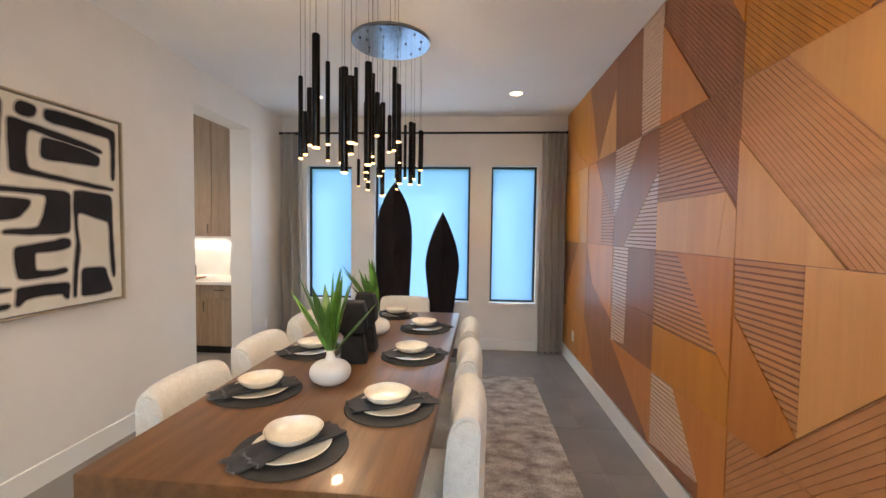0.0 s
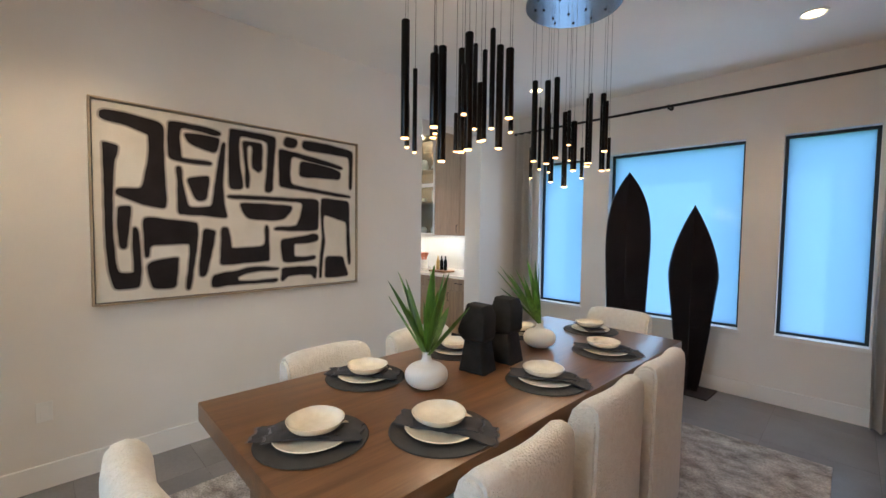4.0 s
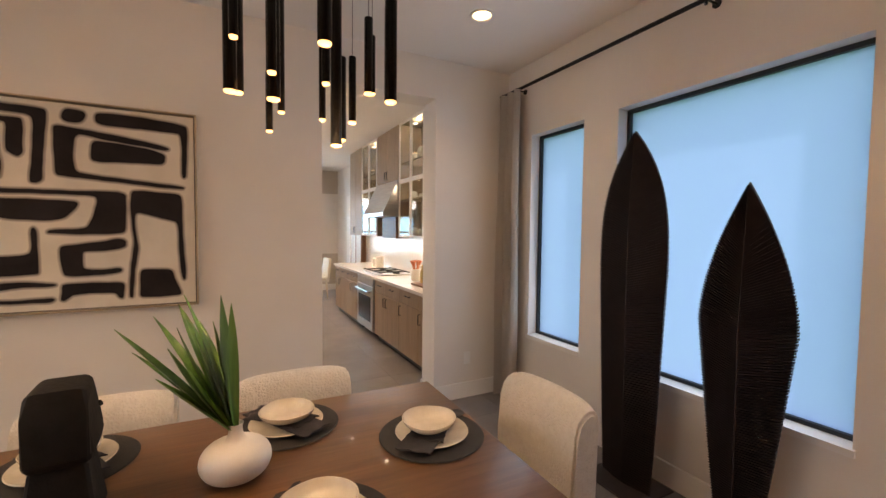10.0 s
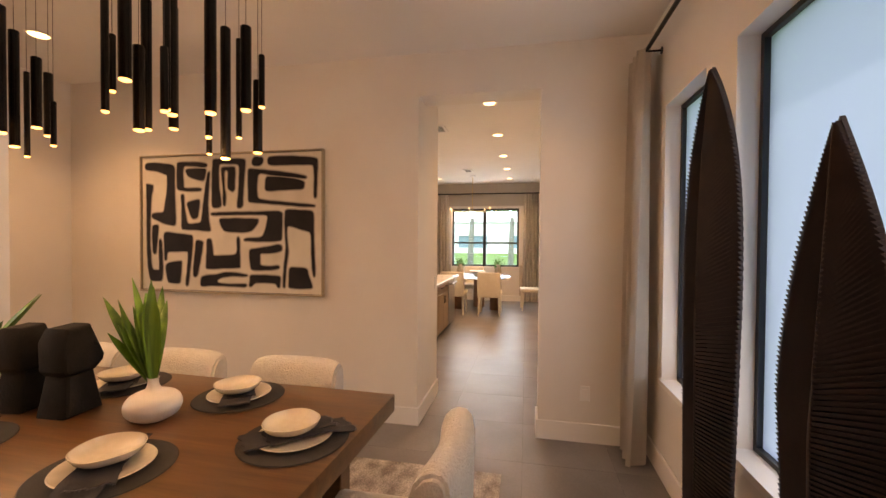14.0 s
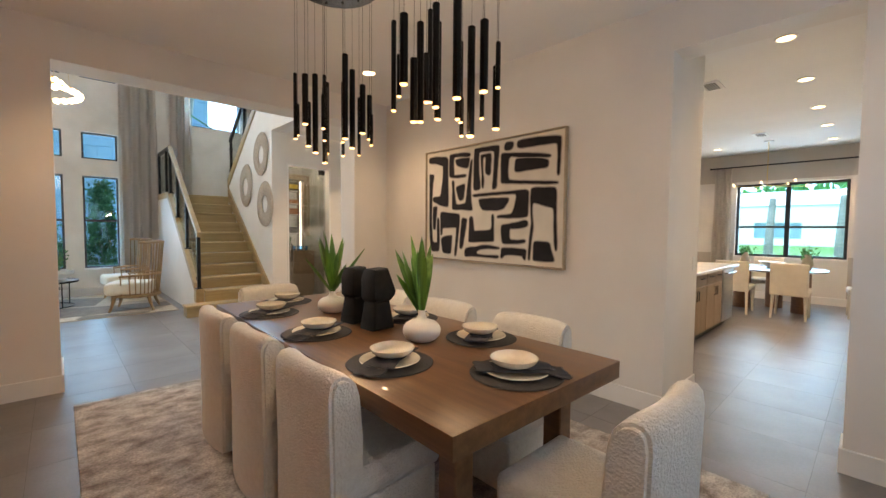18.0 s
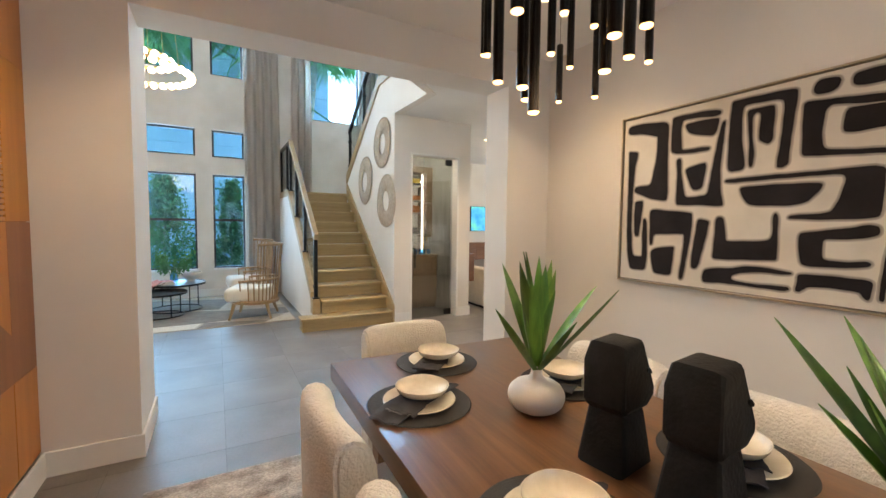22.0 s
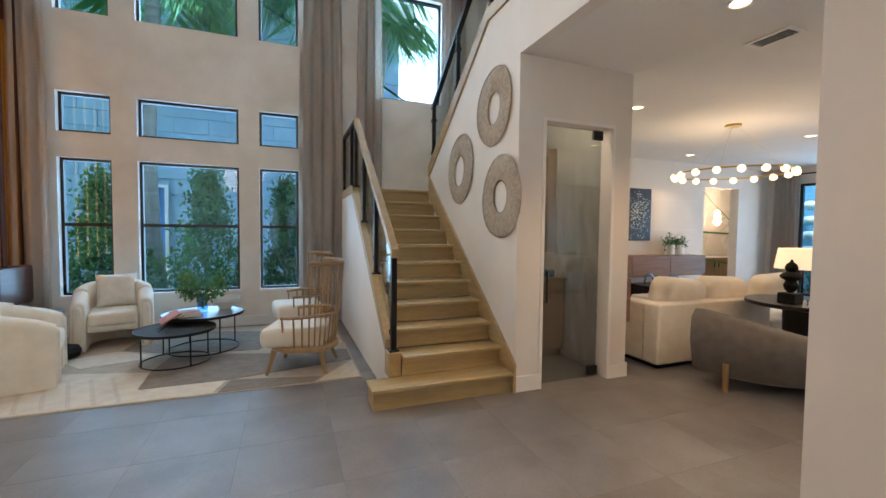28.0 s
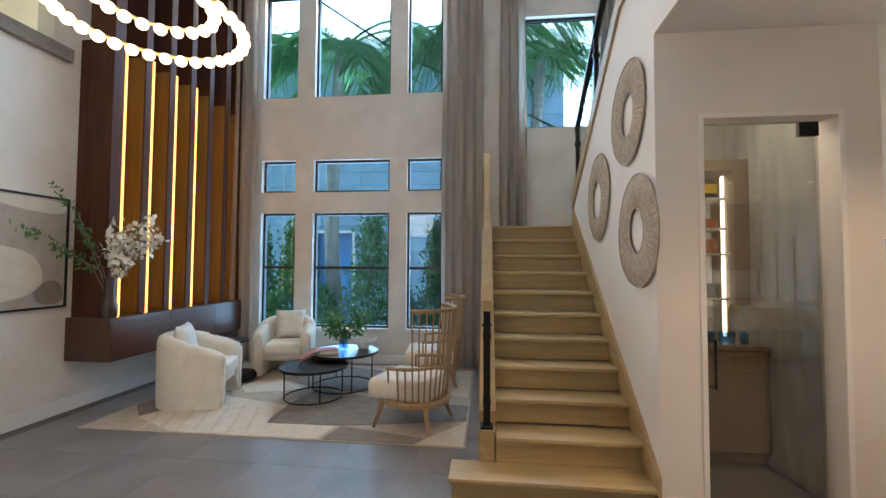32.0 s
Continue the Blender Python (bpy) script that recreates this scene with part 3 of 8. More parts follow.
def baseboards():
    H, D = 0.145, 0.016
    runs = [(-2.55, 0.06, -2.55 + D, 3.62), (-2.55, 4.595, -2.55 + D, 5.37), (-3.3, 3.62 - D * 0, -2.55 + D, 3.62 + D), (-2.80, 4.595 - D, -2.55 + D, 4.595),
            (-2.55 + D, 5.37 - D, 1.2, 5.37), (1.205 - D, 0.06, 1.205, 5.37 - D), (0.745, 0.06, 1.205 - D, 0.06 + D), (-2.55 + D, 0.06, -2.05, 0.06 + D),
            (0.745 - D, -0.55 - D, 0.745, 0.06 + D), (-2.05, -0.285 - D, -2.05 + D, 0.06 + D), (-3.3, -0.285 - D, -2.05, -0.285), (0.745, -0.55 - D, 3.5, -0.55),
            (3.5 - D, -6.08, 3.5, -0.55 - D), (-0.84, -6.08, 3.5 - D, -6.08 + D), (-3.25 - D, -2.45, -3.02, -2.45 + D), (-2.225, -2.45, -1.95 + D, -2.45 + D),
            (-3.25 - D, -5.9, -3.25, -2.45), (-8.96, -5.9, -3.25 - D, -5.9 + D), (-11.2, -5.9, -10.12, -5.9 + D), (-10.0, 1.35, -10.0 + D, 5.45), (-3.95, 1.35, -3.3, 1.35 + D)]
    for x0, y0, x1, y1 in runs:
        bm = box(bmesh.new(), x0, y0, 0, x1, y1, H)
        bm.edges.ensure_lookup_table()
        top = [e for e in bm.edges if all(v.co.z > H - 0.01 for v in e.verts)]
        bmesh.ops.bevel(bm, geom=top, offset=0.004, segments=1, affect="EDGES")
        setting("baseboard", bm, M["trim"])


baseboards()


def window(name, axis, face, u0, u1, z0, z1, out, glass, sill=True, rail=None, inset=0.07, label="", fr=0.035):
    """A window unit set into the wall: black frame bars, pane, sill. face is the room side, out the way outside (+1 or -1)."""
    w = thing(name, label, "window")
    tagged(w, kind="structure")

    def bar(bm, ua, ub, za, zb, d0, d1):
        a, b = face + out * d0, face + out * d1
        a, b = min(a, b), max(a, b)
        return box(bm, ua, a, za, ub, b, zb) if axis == "y" else box(bm, a, ua, za, b, ub, zb)

    for ua, ub, za, zb in ((u0, u0 + fr, z0, z1), (u1 - fr, u1, z0, z1), (u0 + fr, u1 - fr, z0, z0 + fr), (u0 + fr, u1 - fr, z1 - fr, z1)):
        part("window_frame", bar(bmesh.new(), ua, ub, za, zb, inset, inset + 0.06), M["frame"], w, "black aluminium frame bar", 0)
    if rail:
        part("meeting_rail", bar(bmesh.new(), u0 + fr, u1 - fr, rail - 0.022, rail + 0.022, inset + 0.005, inset + 0.055), M["frame"], w, "", 0)
    p = part("pane", bar(bmesh.new(), u0 + fr * 0.6, u1 - fr * 0.6, z0 + fr * 0.6, z1 - fr * 0.6, inset + 0.025, inset + 0.031), glass, w, "", 0)
    p.visible_shadow = glass is M["frost"]
    if sill:
        part("window_sill", bar(bmesh.new(), u0 - 0.012, u1 + 0.012, z0 - 0.03, z0 + 0.003, -0.018, inset), M["trim"], w, "white painted sill", 0)
    return w


for i, (a, b, c, d) in enumerate(NWIN):
    window(f"window_{i + 1}", "y", 5.37, a, b, c, d, 1, M["frost"], True, None, 0.09, "frosted glass window in a black frame", 0.025)
for i, (a, b, c, d) in enumerate(LWIN):
    window(f"window_{i + 4}", "y", -6.08, a, b, c, d, -1, M["glass"], c < 1, 1.50 if c < 1 else None, 0.08, "clear glass window in a black frame, planting behind")
window("window_14", "x", -11.2, -5.25, -2.3, 0.05, 2.66, -1, M["glass"], False, None, 0.06, "black framed glass door to the garden", 0.06)
kw = window("window_15", "x", -10.0, 2.55, 4.30, 0.88, 2.40, -1, M["glass"], True, 1.50, 0.06, "black framed kitchen window over the lawn", 0.05)
part("mullion", box(bmesh.new(), -10.12, 3.37, 0.9, -10.06, 3.45, 2.38), M["frame"], kw, "", 0)

# ---- stairs ----
RISE, RUN, STEP0 = 0.1858, 0.246, -2.40


def staircase():
    st = thing("staircase", "oak staircase with black posts, glass panels and an oak handrail", "staircase")
    tread_label = "oak tread with a rounded nosing"
    for k in range(11):
        z, y = RISE * (k + 1), STEP0 - RUN * k - (0.03 if k == 0 else 0)
        x0, x1 = (-0.64, -1.95) if k == 0 else (-0.956, -1.95)
        back = y - RUN - 0.02 if k < 10 else -6.08
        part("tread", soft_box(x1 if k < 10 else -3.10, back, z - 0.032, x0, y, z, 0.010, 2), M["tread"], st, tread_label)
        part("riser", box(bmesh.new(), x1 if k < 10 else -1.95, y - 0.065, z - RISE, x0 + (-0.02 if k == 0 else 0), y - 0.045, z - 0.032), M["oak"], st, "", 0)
        if k == 0:
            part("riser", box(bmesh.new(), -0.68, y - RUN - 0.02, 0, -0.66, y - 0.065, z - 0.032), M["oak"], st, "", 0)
    # second flight, back over the closet
    for k in range(8):
        z, y = RISE * (12 + k), STEP0 - RUN * 10 + RUN * k
        part("tread", soft_box(-3.10, y, z - 0.032, -2.07, y + RUN + 0.02, z, 0.010, 1), M["oak"], st)
        part("riser", box(bmesh.new(), -3.10, y + 0.02, z - RISE, -2.07, y + 0.04, z - 0.032), M["oak"], st, "", 0)
    # sloping skirt boards
    slope = RISE / RUN

    def sloped(x0, x1, ya, yb, za, zb, h):
        return prism(bmesh.new(), [(ya, za), (yb, zb), (yb, zb + h), (ya, za + h)], lambda u, v, w: Vector((x0 + w * (x1 - x0), u, v)), 1.0)

    part("skirt", sloped(-1.95, -1.925, STEP0 - 0.02, STEP0 - RUN * 10, 0.0, RISE * 10.6, 0.27), M["oaky"], st, "oak skirt board along the wall")
    part("skirt", sloped(-2.07, -1.925, STEP0 - RUN * 10 - 0.02, STEP0 - RUN * 2.6, RISE * 11 + 0.20, RISE * 18.4 + 0.20, 0.16), M["oaky"], st, "oak stringer of the upper flight")
    part("skirt", box(bmesh.new(), -2.07, -3.04, 3.606, -1.925, -1.41, 3.73), M["oaky"], st, "oak cap of the upper landing edge", 0)
    # low wall under the handrail with its oak cap
    ya, yb, yc = -2.69, STEP0 - RUN * 10, -6.079
    level, tall = 2.07, 0.835
    z_cap = lambda y: 0.385 + (ya - y) * (level - 0.385) / (ya - yb)
    part("side_wall", prism(bmesh.new(), [(ya - 0.06, 0), (yc, 0), (yc, level - 0.115), (yb, level - 0.115), (ya - 0.06, z_cap(ya - 0.06) - 0.115)],
                            lambda u, v, w: Vector((-0.953 + w * 0.115, u, v)), 1.0), M["wall"], st, "white painted wall", 0)
    part("cap", sloped(-0.955, -0.835, ya - 0.13, yb, z_cap(ya - 0.13) - 0.12, level - 0.12, 0.12), M["oaky"], st, "oak cap")
    part("cap", box(bmesh.new(), -0.955, yc, level - 0.12, -0.835, yb, level), M["oaky"], st, "oak cap", 0)
    part("newel_block", soft_box(-0.945, ya - 0.14, RISE, -0.832, ya + 0.01, 0.400, 0.005, 1), M["oaky"], st, "oak block under the first post")
    for y in (ya - 0.055, -3.50, -4.21, yb + 0.03):
        zc = z_cap(y) if y < ya - 0.1 else 0.400
        p = part("post", soft_box(-0.915, y - 0.025, zc, -0.865, y + 0.025, z_cap(y) + tall, 0.004, 1), M["black"], st, "black steel post")
        part("foot_plate", soft_box(-0.935, y - 0.05, zc - 0.004, -0.845, y + 0.05, zc + 0.016, 0.004, 1), M["black"], p)
        part("clamp", soft_box(-0.92, y - 0.05, zc + 0.62, -0.86, y - 0.02, zc + 0.67, 0.004, 1), M["black"], p)
        part("clamp", soft_box(-0.92, y - 0.05, zc + 0.14, -0.86, y - 0.02, zc + 0.19, 0.004, 1), M["black"], p)
    for y in (yb - 0.35, -6.0):
        part("post", soft_box(-0.915, y - 0.02, level, -0.865, y + 0.02, level + tall, 0.004, 1), M["black"], st)
    part("handrail", sloped(-0.925, -0.860, ya - 0.01, yb, z_cap(ya - 0.01) + tall, level + tall, 0.075), M["oaky"], st, "oak handrail")
    part("handrail", soft_box(-0.92, -6.07, level + tall, -0.865, yb + 0.03, level + tall + 0.06, 0.006, 1), M["black"], st, "black level rail")
    for y0, y1 in ((ya - 0.09, -3.46), (-3.54, -4.17), (-4.25, yb + 0.07)):
        g = part("glass_panel", sloped(-0.895, -0.885, y0, y1, z_cap(y0) + 0.07, z_cap(y1) + 0.07, 0.70), M["railglass"], st, "clear glass panel", 0)
        g.visible_shadow = False
    g = part("glass_panel", box(bmesh.new(), -0.895, -5.96, level + 0.06, -0.885, yb - 0.05, level + 0.78), M["railglass"], st, "", 0)
    g.visible_shadow = False
    # rail of the upper flight
    z_up = lambda y: RISE * 11 + 0.36 + (y - yb) * slope
    top = 3.73
    for y in (yb + 0.02, yb + 0.88, -3.12):
        p = part("post", soft_box(-2.02, y - 0.02, z_up(y) - 0.06, -1.97, y + 0.02, z_up(y) + 0.80, 0.004, 1), M["black"], st)
        part("clamp", soft_box(-2.03, y - 0.03, z_up(y) + 0.14, -1.96, y + 0.03, z_up(y) + 0.19, 0.004, 1), M["black"], p)
        part("clamp", soft_box(-2.03, y - 0.03, z_up(y) + 0.60, -1.96, y + 0.03, z_up(y) + 0.65, 0.004, 1), M["black"], p)
    for y in (-2.2, -1.45):
        part("post", soft_box(-2.02, y - 0.02, top, -1.97, y + 0.02, top + 0.80, 0.004, 1), M["black"], st)
    part("handrail", sloped(-2.025, -1.965, yb - 0.02, -3.08, z_up(yb) + 0.80, z_up(-3.08) + 0.80, 0.06), M["black"], st, "black sloping rail")
    part("handrail", soft_box(-2.025, -3.07, top + 0.80, -1.965, -1.42, top + 0.86, 0.004, 1), M["black"], st, "black level rail")
    for y0, y1 in ((yb + 0.06, yb + 0.84), (yb + 0.92, -3.16)):
        g = part("glass_panel", sloped(-2.0, -1.99, y0, y1, z_up(y0) + 0.06, z_up(y1) + 0.06, 0.66), M["railglass"], st, "", 0)
        g.visible_shadow = False
    for y0, y1 in ((-3.06, -2.24), (-2.16, -1.49)):
        g = part("glass_panel", box(bmesh.new(), -2.0, y0, top + 0.03, -1.99, y1, top + 0.76), M["railglass"], st, "", 0)
        g.visible_shadow = False
    return st


staircase()
# the wall that carries the three woven rings: under the upper flight
yb2 = STEP0 - RUN * 10
setting("wall_stair", prism(bmesh.new(), [(-2.45, 0), (yb2 - 0.03, 0), (yb2 - 0.03, RISE * 11 + 0.25), (-3.08, 3.605), (-2.45, 3.605)], lambda u, v, w: Vector((-2.07 + 0.12 * w, u, v)), 1.0), M["wall"])

# ---- dining room ----
def dining_table():
    t = thing("dining_table", "long dark walnut dining table with a thick top", "table", at=(-0.665, 2.512, 0), turn=-1.3)
    part("tabletop", soft_box(-0.54, -1.357, 0.70, 0.54, 1.357, 0.782, 0.006, 2), M["table"], t, "thick walnut top")
    for s in (-1, 1):
        for q in (-1, 1):
            part("leg", soft_box(q * 0.332 - 0.046, s * 1.157 - 0.046, 0.012, q * 0.332 + 0.046, s * 1.157 + 0.046, 0.70, 0.005, 1), M["table"], t)
        part("end_apron", soft_box(-0.286, s * 1.15 - 0.02, 0.62, 0.286, s * 1.15 + 0.02, 0.70, 0.004, 1), M["table"], t)
        part("side_apron", soft_box(s * 0.33 - 0.02, -1.111, 0.62, s * 0.33 + 0.02, 1.111, 0.70, 0.004, 1), M["table"], t)


dining_table()


def dining_chair(label):
    """Boucle chair that faces +x: a curved back that reaches the floor and a deep seat block."""
    c = thing("dining_chair", label, "chair", "chairs round the dining table")
    n = 12
    bm = bmesh.new()
    # the back: a shallow curved shell with rounded shoulders
    cols = []
    for i in range(n + 1):
        s = -1 + 2 * i / n
        y = 0.255 * s
        bend = 0.035 * s * s
        top = 0.868 - 0.022 * abs(s) ** 7
        rows = []
        for dx, z in ((-0.335, 0.02), (-0.335, 0.45), (-0.342, top - 0.07), (-0.335, top - 0.025), (-0.315, top - 0.004), (-0.285, top), (-0.255, top - 0.012), (-0.230, top - 0.040), (-0.214, top - 0.090), (-0.20, 0.60), (-0.20, 0.02)):
            rows.append(bm.verts.new((dx + bend, y, z)))
        cols.append(rows)
    for a, b in zip(cols, cols[1:]):
        for k in range(len(a)):
            bm.faces.new((a[k], a[(k + 1) % len(a)], b[(k + 1) % len(a)], b[k]))
    bm.faces.new(cols[0][::-1])
    bm.faces.new(cols[-1])
    bmesh.ops.recalc_face_normals(bm, faces=bm.faces[:])
    rim = [e for e in bm.edges if len({round(v.co.y, 3) for v in e.verts}) == 1 and abs(abs(e.verts[0].co.y) - 0.255) < 0.001]
    bmesh.ops.bevel(bm, geom=rim, offset=0.012, segments=2, affect="EDGES")
    part("backrest", bm, M["boucle"], c, "curved boucle back that reaches the floor", 60)
    part("seat", soft_box(-0.205, -0.235, 0.33, 0.255, 0.235, 0.475, 0.045, 4), M["boucle"], c, "boucle seat cushion", 60)
    part("base", soft_box(-0.205, -0.225, 0.06, 0.235, 0.225, 0.335, 0.025, 3), M["boucle"], c, "", 60)
    for x in (-0.15, 0.19):
        for y in (-0.18, 0.18):
            part("foot", tube(bmesh.new(), [(x, y, 0.012), (x, y, 0.065)], 0.02, 8), M["table"], c)
    return c


chair = dining_chair("cream boucle dining chair pushed in at the walnut table")
CHAIRS = [(-0.26, 2.46, 180), (-0.26, 3.13, 180), (-1.09, 1.84, 0), (-1.09, 2.53, 0), (-1.09, 3.26, 0), (-0.68, 3.98, -90), (-0.665, 1.14, 91)]
chair.matrix_world = pose(-0.26, 1.78, 0, 0, 0, 180)
for cx, cy, ct in CHAIRS:
    copy_thing(chair, pose(cx, cy, 0, 0, 0, ct))


def place_setting(x, y, turn):
    """Placemat, plate, bowl and folded napkin, each a thing of its own."""
    m = pose(x, y, 0.782, 0, 0, turn)
    mat_ = solid("placemat", lathe(bmesh.new(), [(0.194, 0.0005), (0.198, 0.003), (0.194, 0.006), (0.02, 0.006)], 48), M["slate"], "round charcoal placemat on the walnut table", "placemat", "placemats on the table")
    mat_.matrix_world = m
    plate = solid("dinner_plate", lathe(bmesh.new(), [(0.076, 0.0065), (0.092, 0.009), (0.131, 0.017), (0.138, 0.021), (0.135, 0.024), (0.095, 0.0135), (0.03, 0.012)], 56), M["glaze"], "cream glazed dinner plate on a charcoal placemat", "plate", "plates on the table")
    plate.matrix_world = m @ pose(0.0, 0.0, 0)
    bm = bmesh.new()
    lathe(bm, [(0.046, 0.0335), (0.060, 0.035), (0.080, 0.043), (0.093, 0.054), (0.100, 0.066), (0.102, 0.072), (0.0985, 0.072), (0.096, 0.064), (0.088, 0.052), (0.074, 0.044), (0.055, 0.040), (0.02, 0.039)], 56)
    for v in bm.verts:
        a = math.atan2(v.co.y, v.co.x)
        k = 1 + 0.02 * math.sin(3 * a) + 0.012 * math.sin(5 * a + 1)
        v.co.x, v.co.y = v.co.x * k, v.co.y * k
    bowl = solid("bowl", bm, M["glaze"], "cream hand-thrown bowl on a folded napkin and plate", "bowl", "bowls on the table")
    bowl.matrix_world = m @ pose(0.0, 0.012, 0)
    # napkin: a folded cloth under the bowl that falls over the plate's edge, with frayed ends
    rng = random.Random(int(1000 * (x + 9) + 77 * y))
    nap = thing("napkin", "dark grey linen napkin with frayed edges folded under a cream bowl", "napkin", "napkins on the table")

    def fold(y0, y1, lift, width, skew):
        nx, ny = 8, 20
        grid = []
        for i in range(ny + 1):
            t_ = y0 + (y1 - y0) * i / ny
            z = 0.0245 if t_ < 0.12 else max(0.008, 0.0245 - (t_ - 0.12) * 0.26)
            row = []
            for j in range(nx + 1):
                u = -0.5 + j / nx
                crease = 0.0035 * math.sin(3.0 * u * math.pi + i * 0.25 + skew * 9) * (0.2 + (t_ > 0.06))
                row.append((u * width + skew * t_ + 0.002 * rng.uniform(-1, 1), t_ + (0.006 * math.sin(j * 1.7 + skew * 30) if i in (0, ny) else 0), z + lift + max(-0.002, crease)))
            grid.append(row)
        bm = bmesh.new()
        lower = [[bm.verts.new(p) for p in row] for row in grid]
        upper = [[bm.verts.new(Vector(p) + Vector((0, 0, 0.0045))) for p in row] for row in grid]
        for i in range(ny):
            for j in range(nx):
                bm.faces.new((lower[i][j], lower[i + 1][j], lower[i + 1][j + 1], lower[i][j + 1]))
                bm.faces.new((upper[i][j], upper[i][j + 1], upper[i + 1][j + 1], upper[i + 1][j]))
        rim = [(0, j) for j in range(nx)] + [(i, nx) for i in range(ny)] + [(ny, j) for j in range(nx, 0, -1)] + [(i, 0) for i in range(ny, 0, -1)]
        for k, (i, j) in enumerate(rim):
            i2, j2 = rim[(k + 1) % len(rim)]
            bm.faces.new((lower[i][j], upper[i][j], upper[i2][j2], lower[i2][j2]))
        bmesh.ops.recalc_face_normals(bm, faces=bm.faces[:])
        layer = part("fold", bm, M["napkin"], nap, "", 60)
        fr = bmesh.new()
        for k in range(46):
            u = k / 45 * nx
            j = min(nx - 1, int(u))
            p = Vector(grid[ny][j]).lerp(Vector(grid[ny][j + 1]), u - j) + Vector((0, 0, 0.002))
            tube(fr, [tuple(p), (p.x + rng.uniform(-0.004, 0.004), p.y + rng.uniform(0.006, 0.013), p.z + rng.uniform(-0.002, 0.003))], 0.0008, 3)
        tagged(part("fringe", fr, M["fray"], layer, "pale frayed threads", 0), kind="stuff")

    fold(-0.175, 0.205, 0.0, 0.125, 0.10)
    fold(-0.10, 0.145, 0.0045, 0.118, -0.12)
    nap.matrix_world = m @ pose(0, 0, 0, 0, 0, {90: 212, -90: 216, 180: 228, 0: 140}[turn])


for sx, sy, sa in ((-0.345, 1.75, 90), (-0.345, 2.48, 90), (-0.35, 3.19, 90), (-1.0, 1.86, -90), (-1.0, 2.51, -90), (-0.985, 3.18, -90), (-0.665, 3.66, 180), (-0.62, 1.375, 0)):
    place_setting(sx, sy, sa)


def blade(length, width, lean, turn, curl, seed):
    """One long pointed leaf with a folded midrib, growing up from the origin."""
    bm = bmesh.new()
    n = 10
    left, mid, right, under = [], [], [], []
    for i in range(n + 1):
        s = i / n
        out = length * (math.sin(lean) * s + curl * s * s)
        up = length * (math.cos(lean) * s - 0.25 * curl * s * s)
        w = width * (0.25 + 0.80 * math.sin(math.pi * min(1, s * 0.72 + 0.10))) * (1 - s ** 6) + 0.0006
        left.append(bm.verts.new((out, -w, up)))
        right.append(bm.verts.new((out, w, up)))
        mid.append(bm.verts.new((out + 0.3 * w, 0, up - 0.25 * w)))
        under.append(bm.verts.new((out + 0.3 * w + 0.0012, 0, up - 0.25 * w - 0.0012)))
    for i in range(n):
        bm.faces.new((left[i], mid[i], mid[i + 1], left[i + 1]))
        bm.faces.new((mid[i], right[i], right[i + 1], mid[i + 1]))
        bm.faces.new((left[i + 1], under[i + 1], under[i], left[i]))
        bm.faces.new((under[i + 1], right[i + 1], right[i], under[i]))
    bmesh.ops.rotate(bm, verts=bm.verts, matrix=Matrix.Rotation(turn, 3, "Z"), cent=(0, 0, 0))
    return bm


def bud_vase(x, y, seed, turn, bias=None):
    v = thing("vase", "squat white ceramic vase with a narrow neck on the table", "vase", "vases on the table", (x, y, 0.782), turn)
    part("body", lathe(bmesh.new(), [(0.045, 0.0), (0.056, 0.002)] + [(0.03 + 0.073 * math.sin(radians(20 + 8 * k)) ** 0.8, 0.058 - 0.055 * math.cos(radians(20 + 8 * k))) for k in range(18)] + [(0.036, 0.117), (0.027, 0.126), (0.0215, 0.138), (0.0195, 0.150), (0.0195, 0.160), (0.023, 0.170), (0.0185, 0.169), (0.014, 0.155)], 56), M["ceramic"], v)
    p = thing("plant_cutting", "bunch of long green pointed leaves in a vase", "plant", "leaves in the vases", (x, y, 0.782 + 0.14), turn)
    rng = random.Random(seed)
    for k in range(19):
        lean = rng.uniform(0.02, 0.28) if k % 3 else rng.uniform(0.38, 0.80)
        way = rng.uniform(0, 6.28)
        if bias is not None:
            way, lean = radians(bias - turn) + rng.uniform(-0.75, 0.75), 0.04 + 0.80 * (k % 10) / 10
        part("leaf", blade(rng.uniform(0.27, 0.46), rng.uniform(0.017, 0.026), lean, way, rng.uniform(-0.05, 0.14), k), M["leaf"], p, "", 60)


bud_vase(-0.70, 2.0, 3, 40)
bud_vase(-0.70, 3.0, 8, 170, -115)


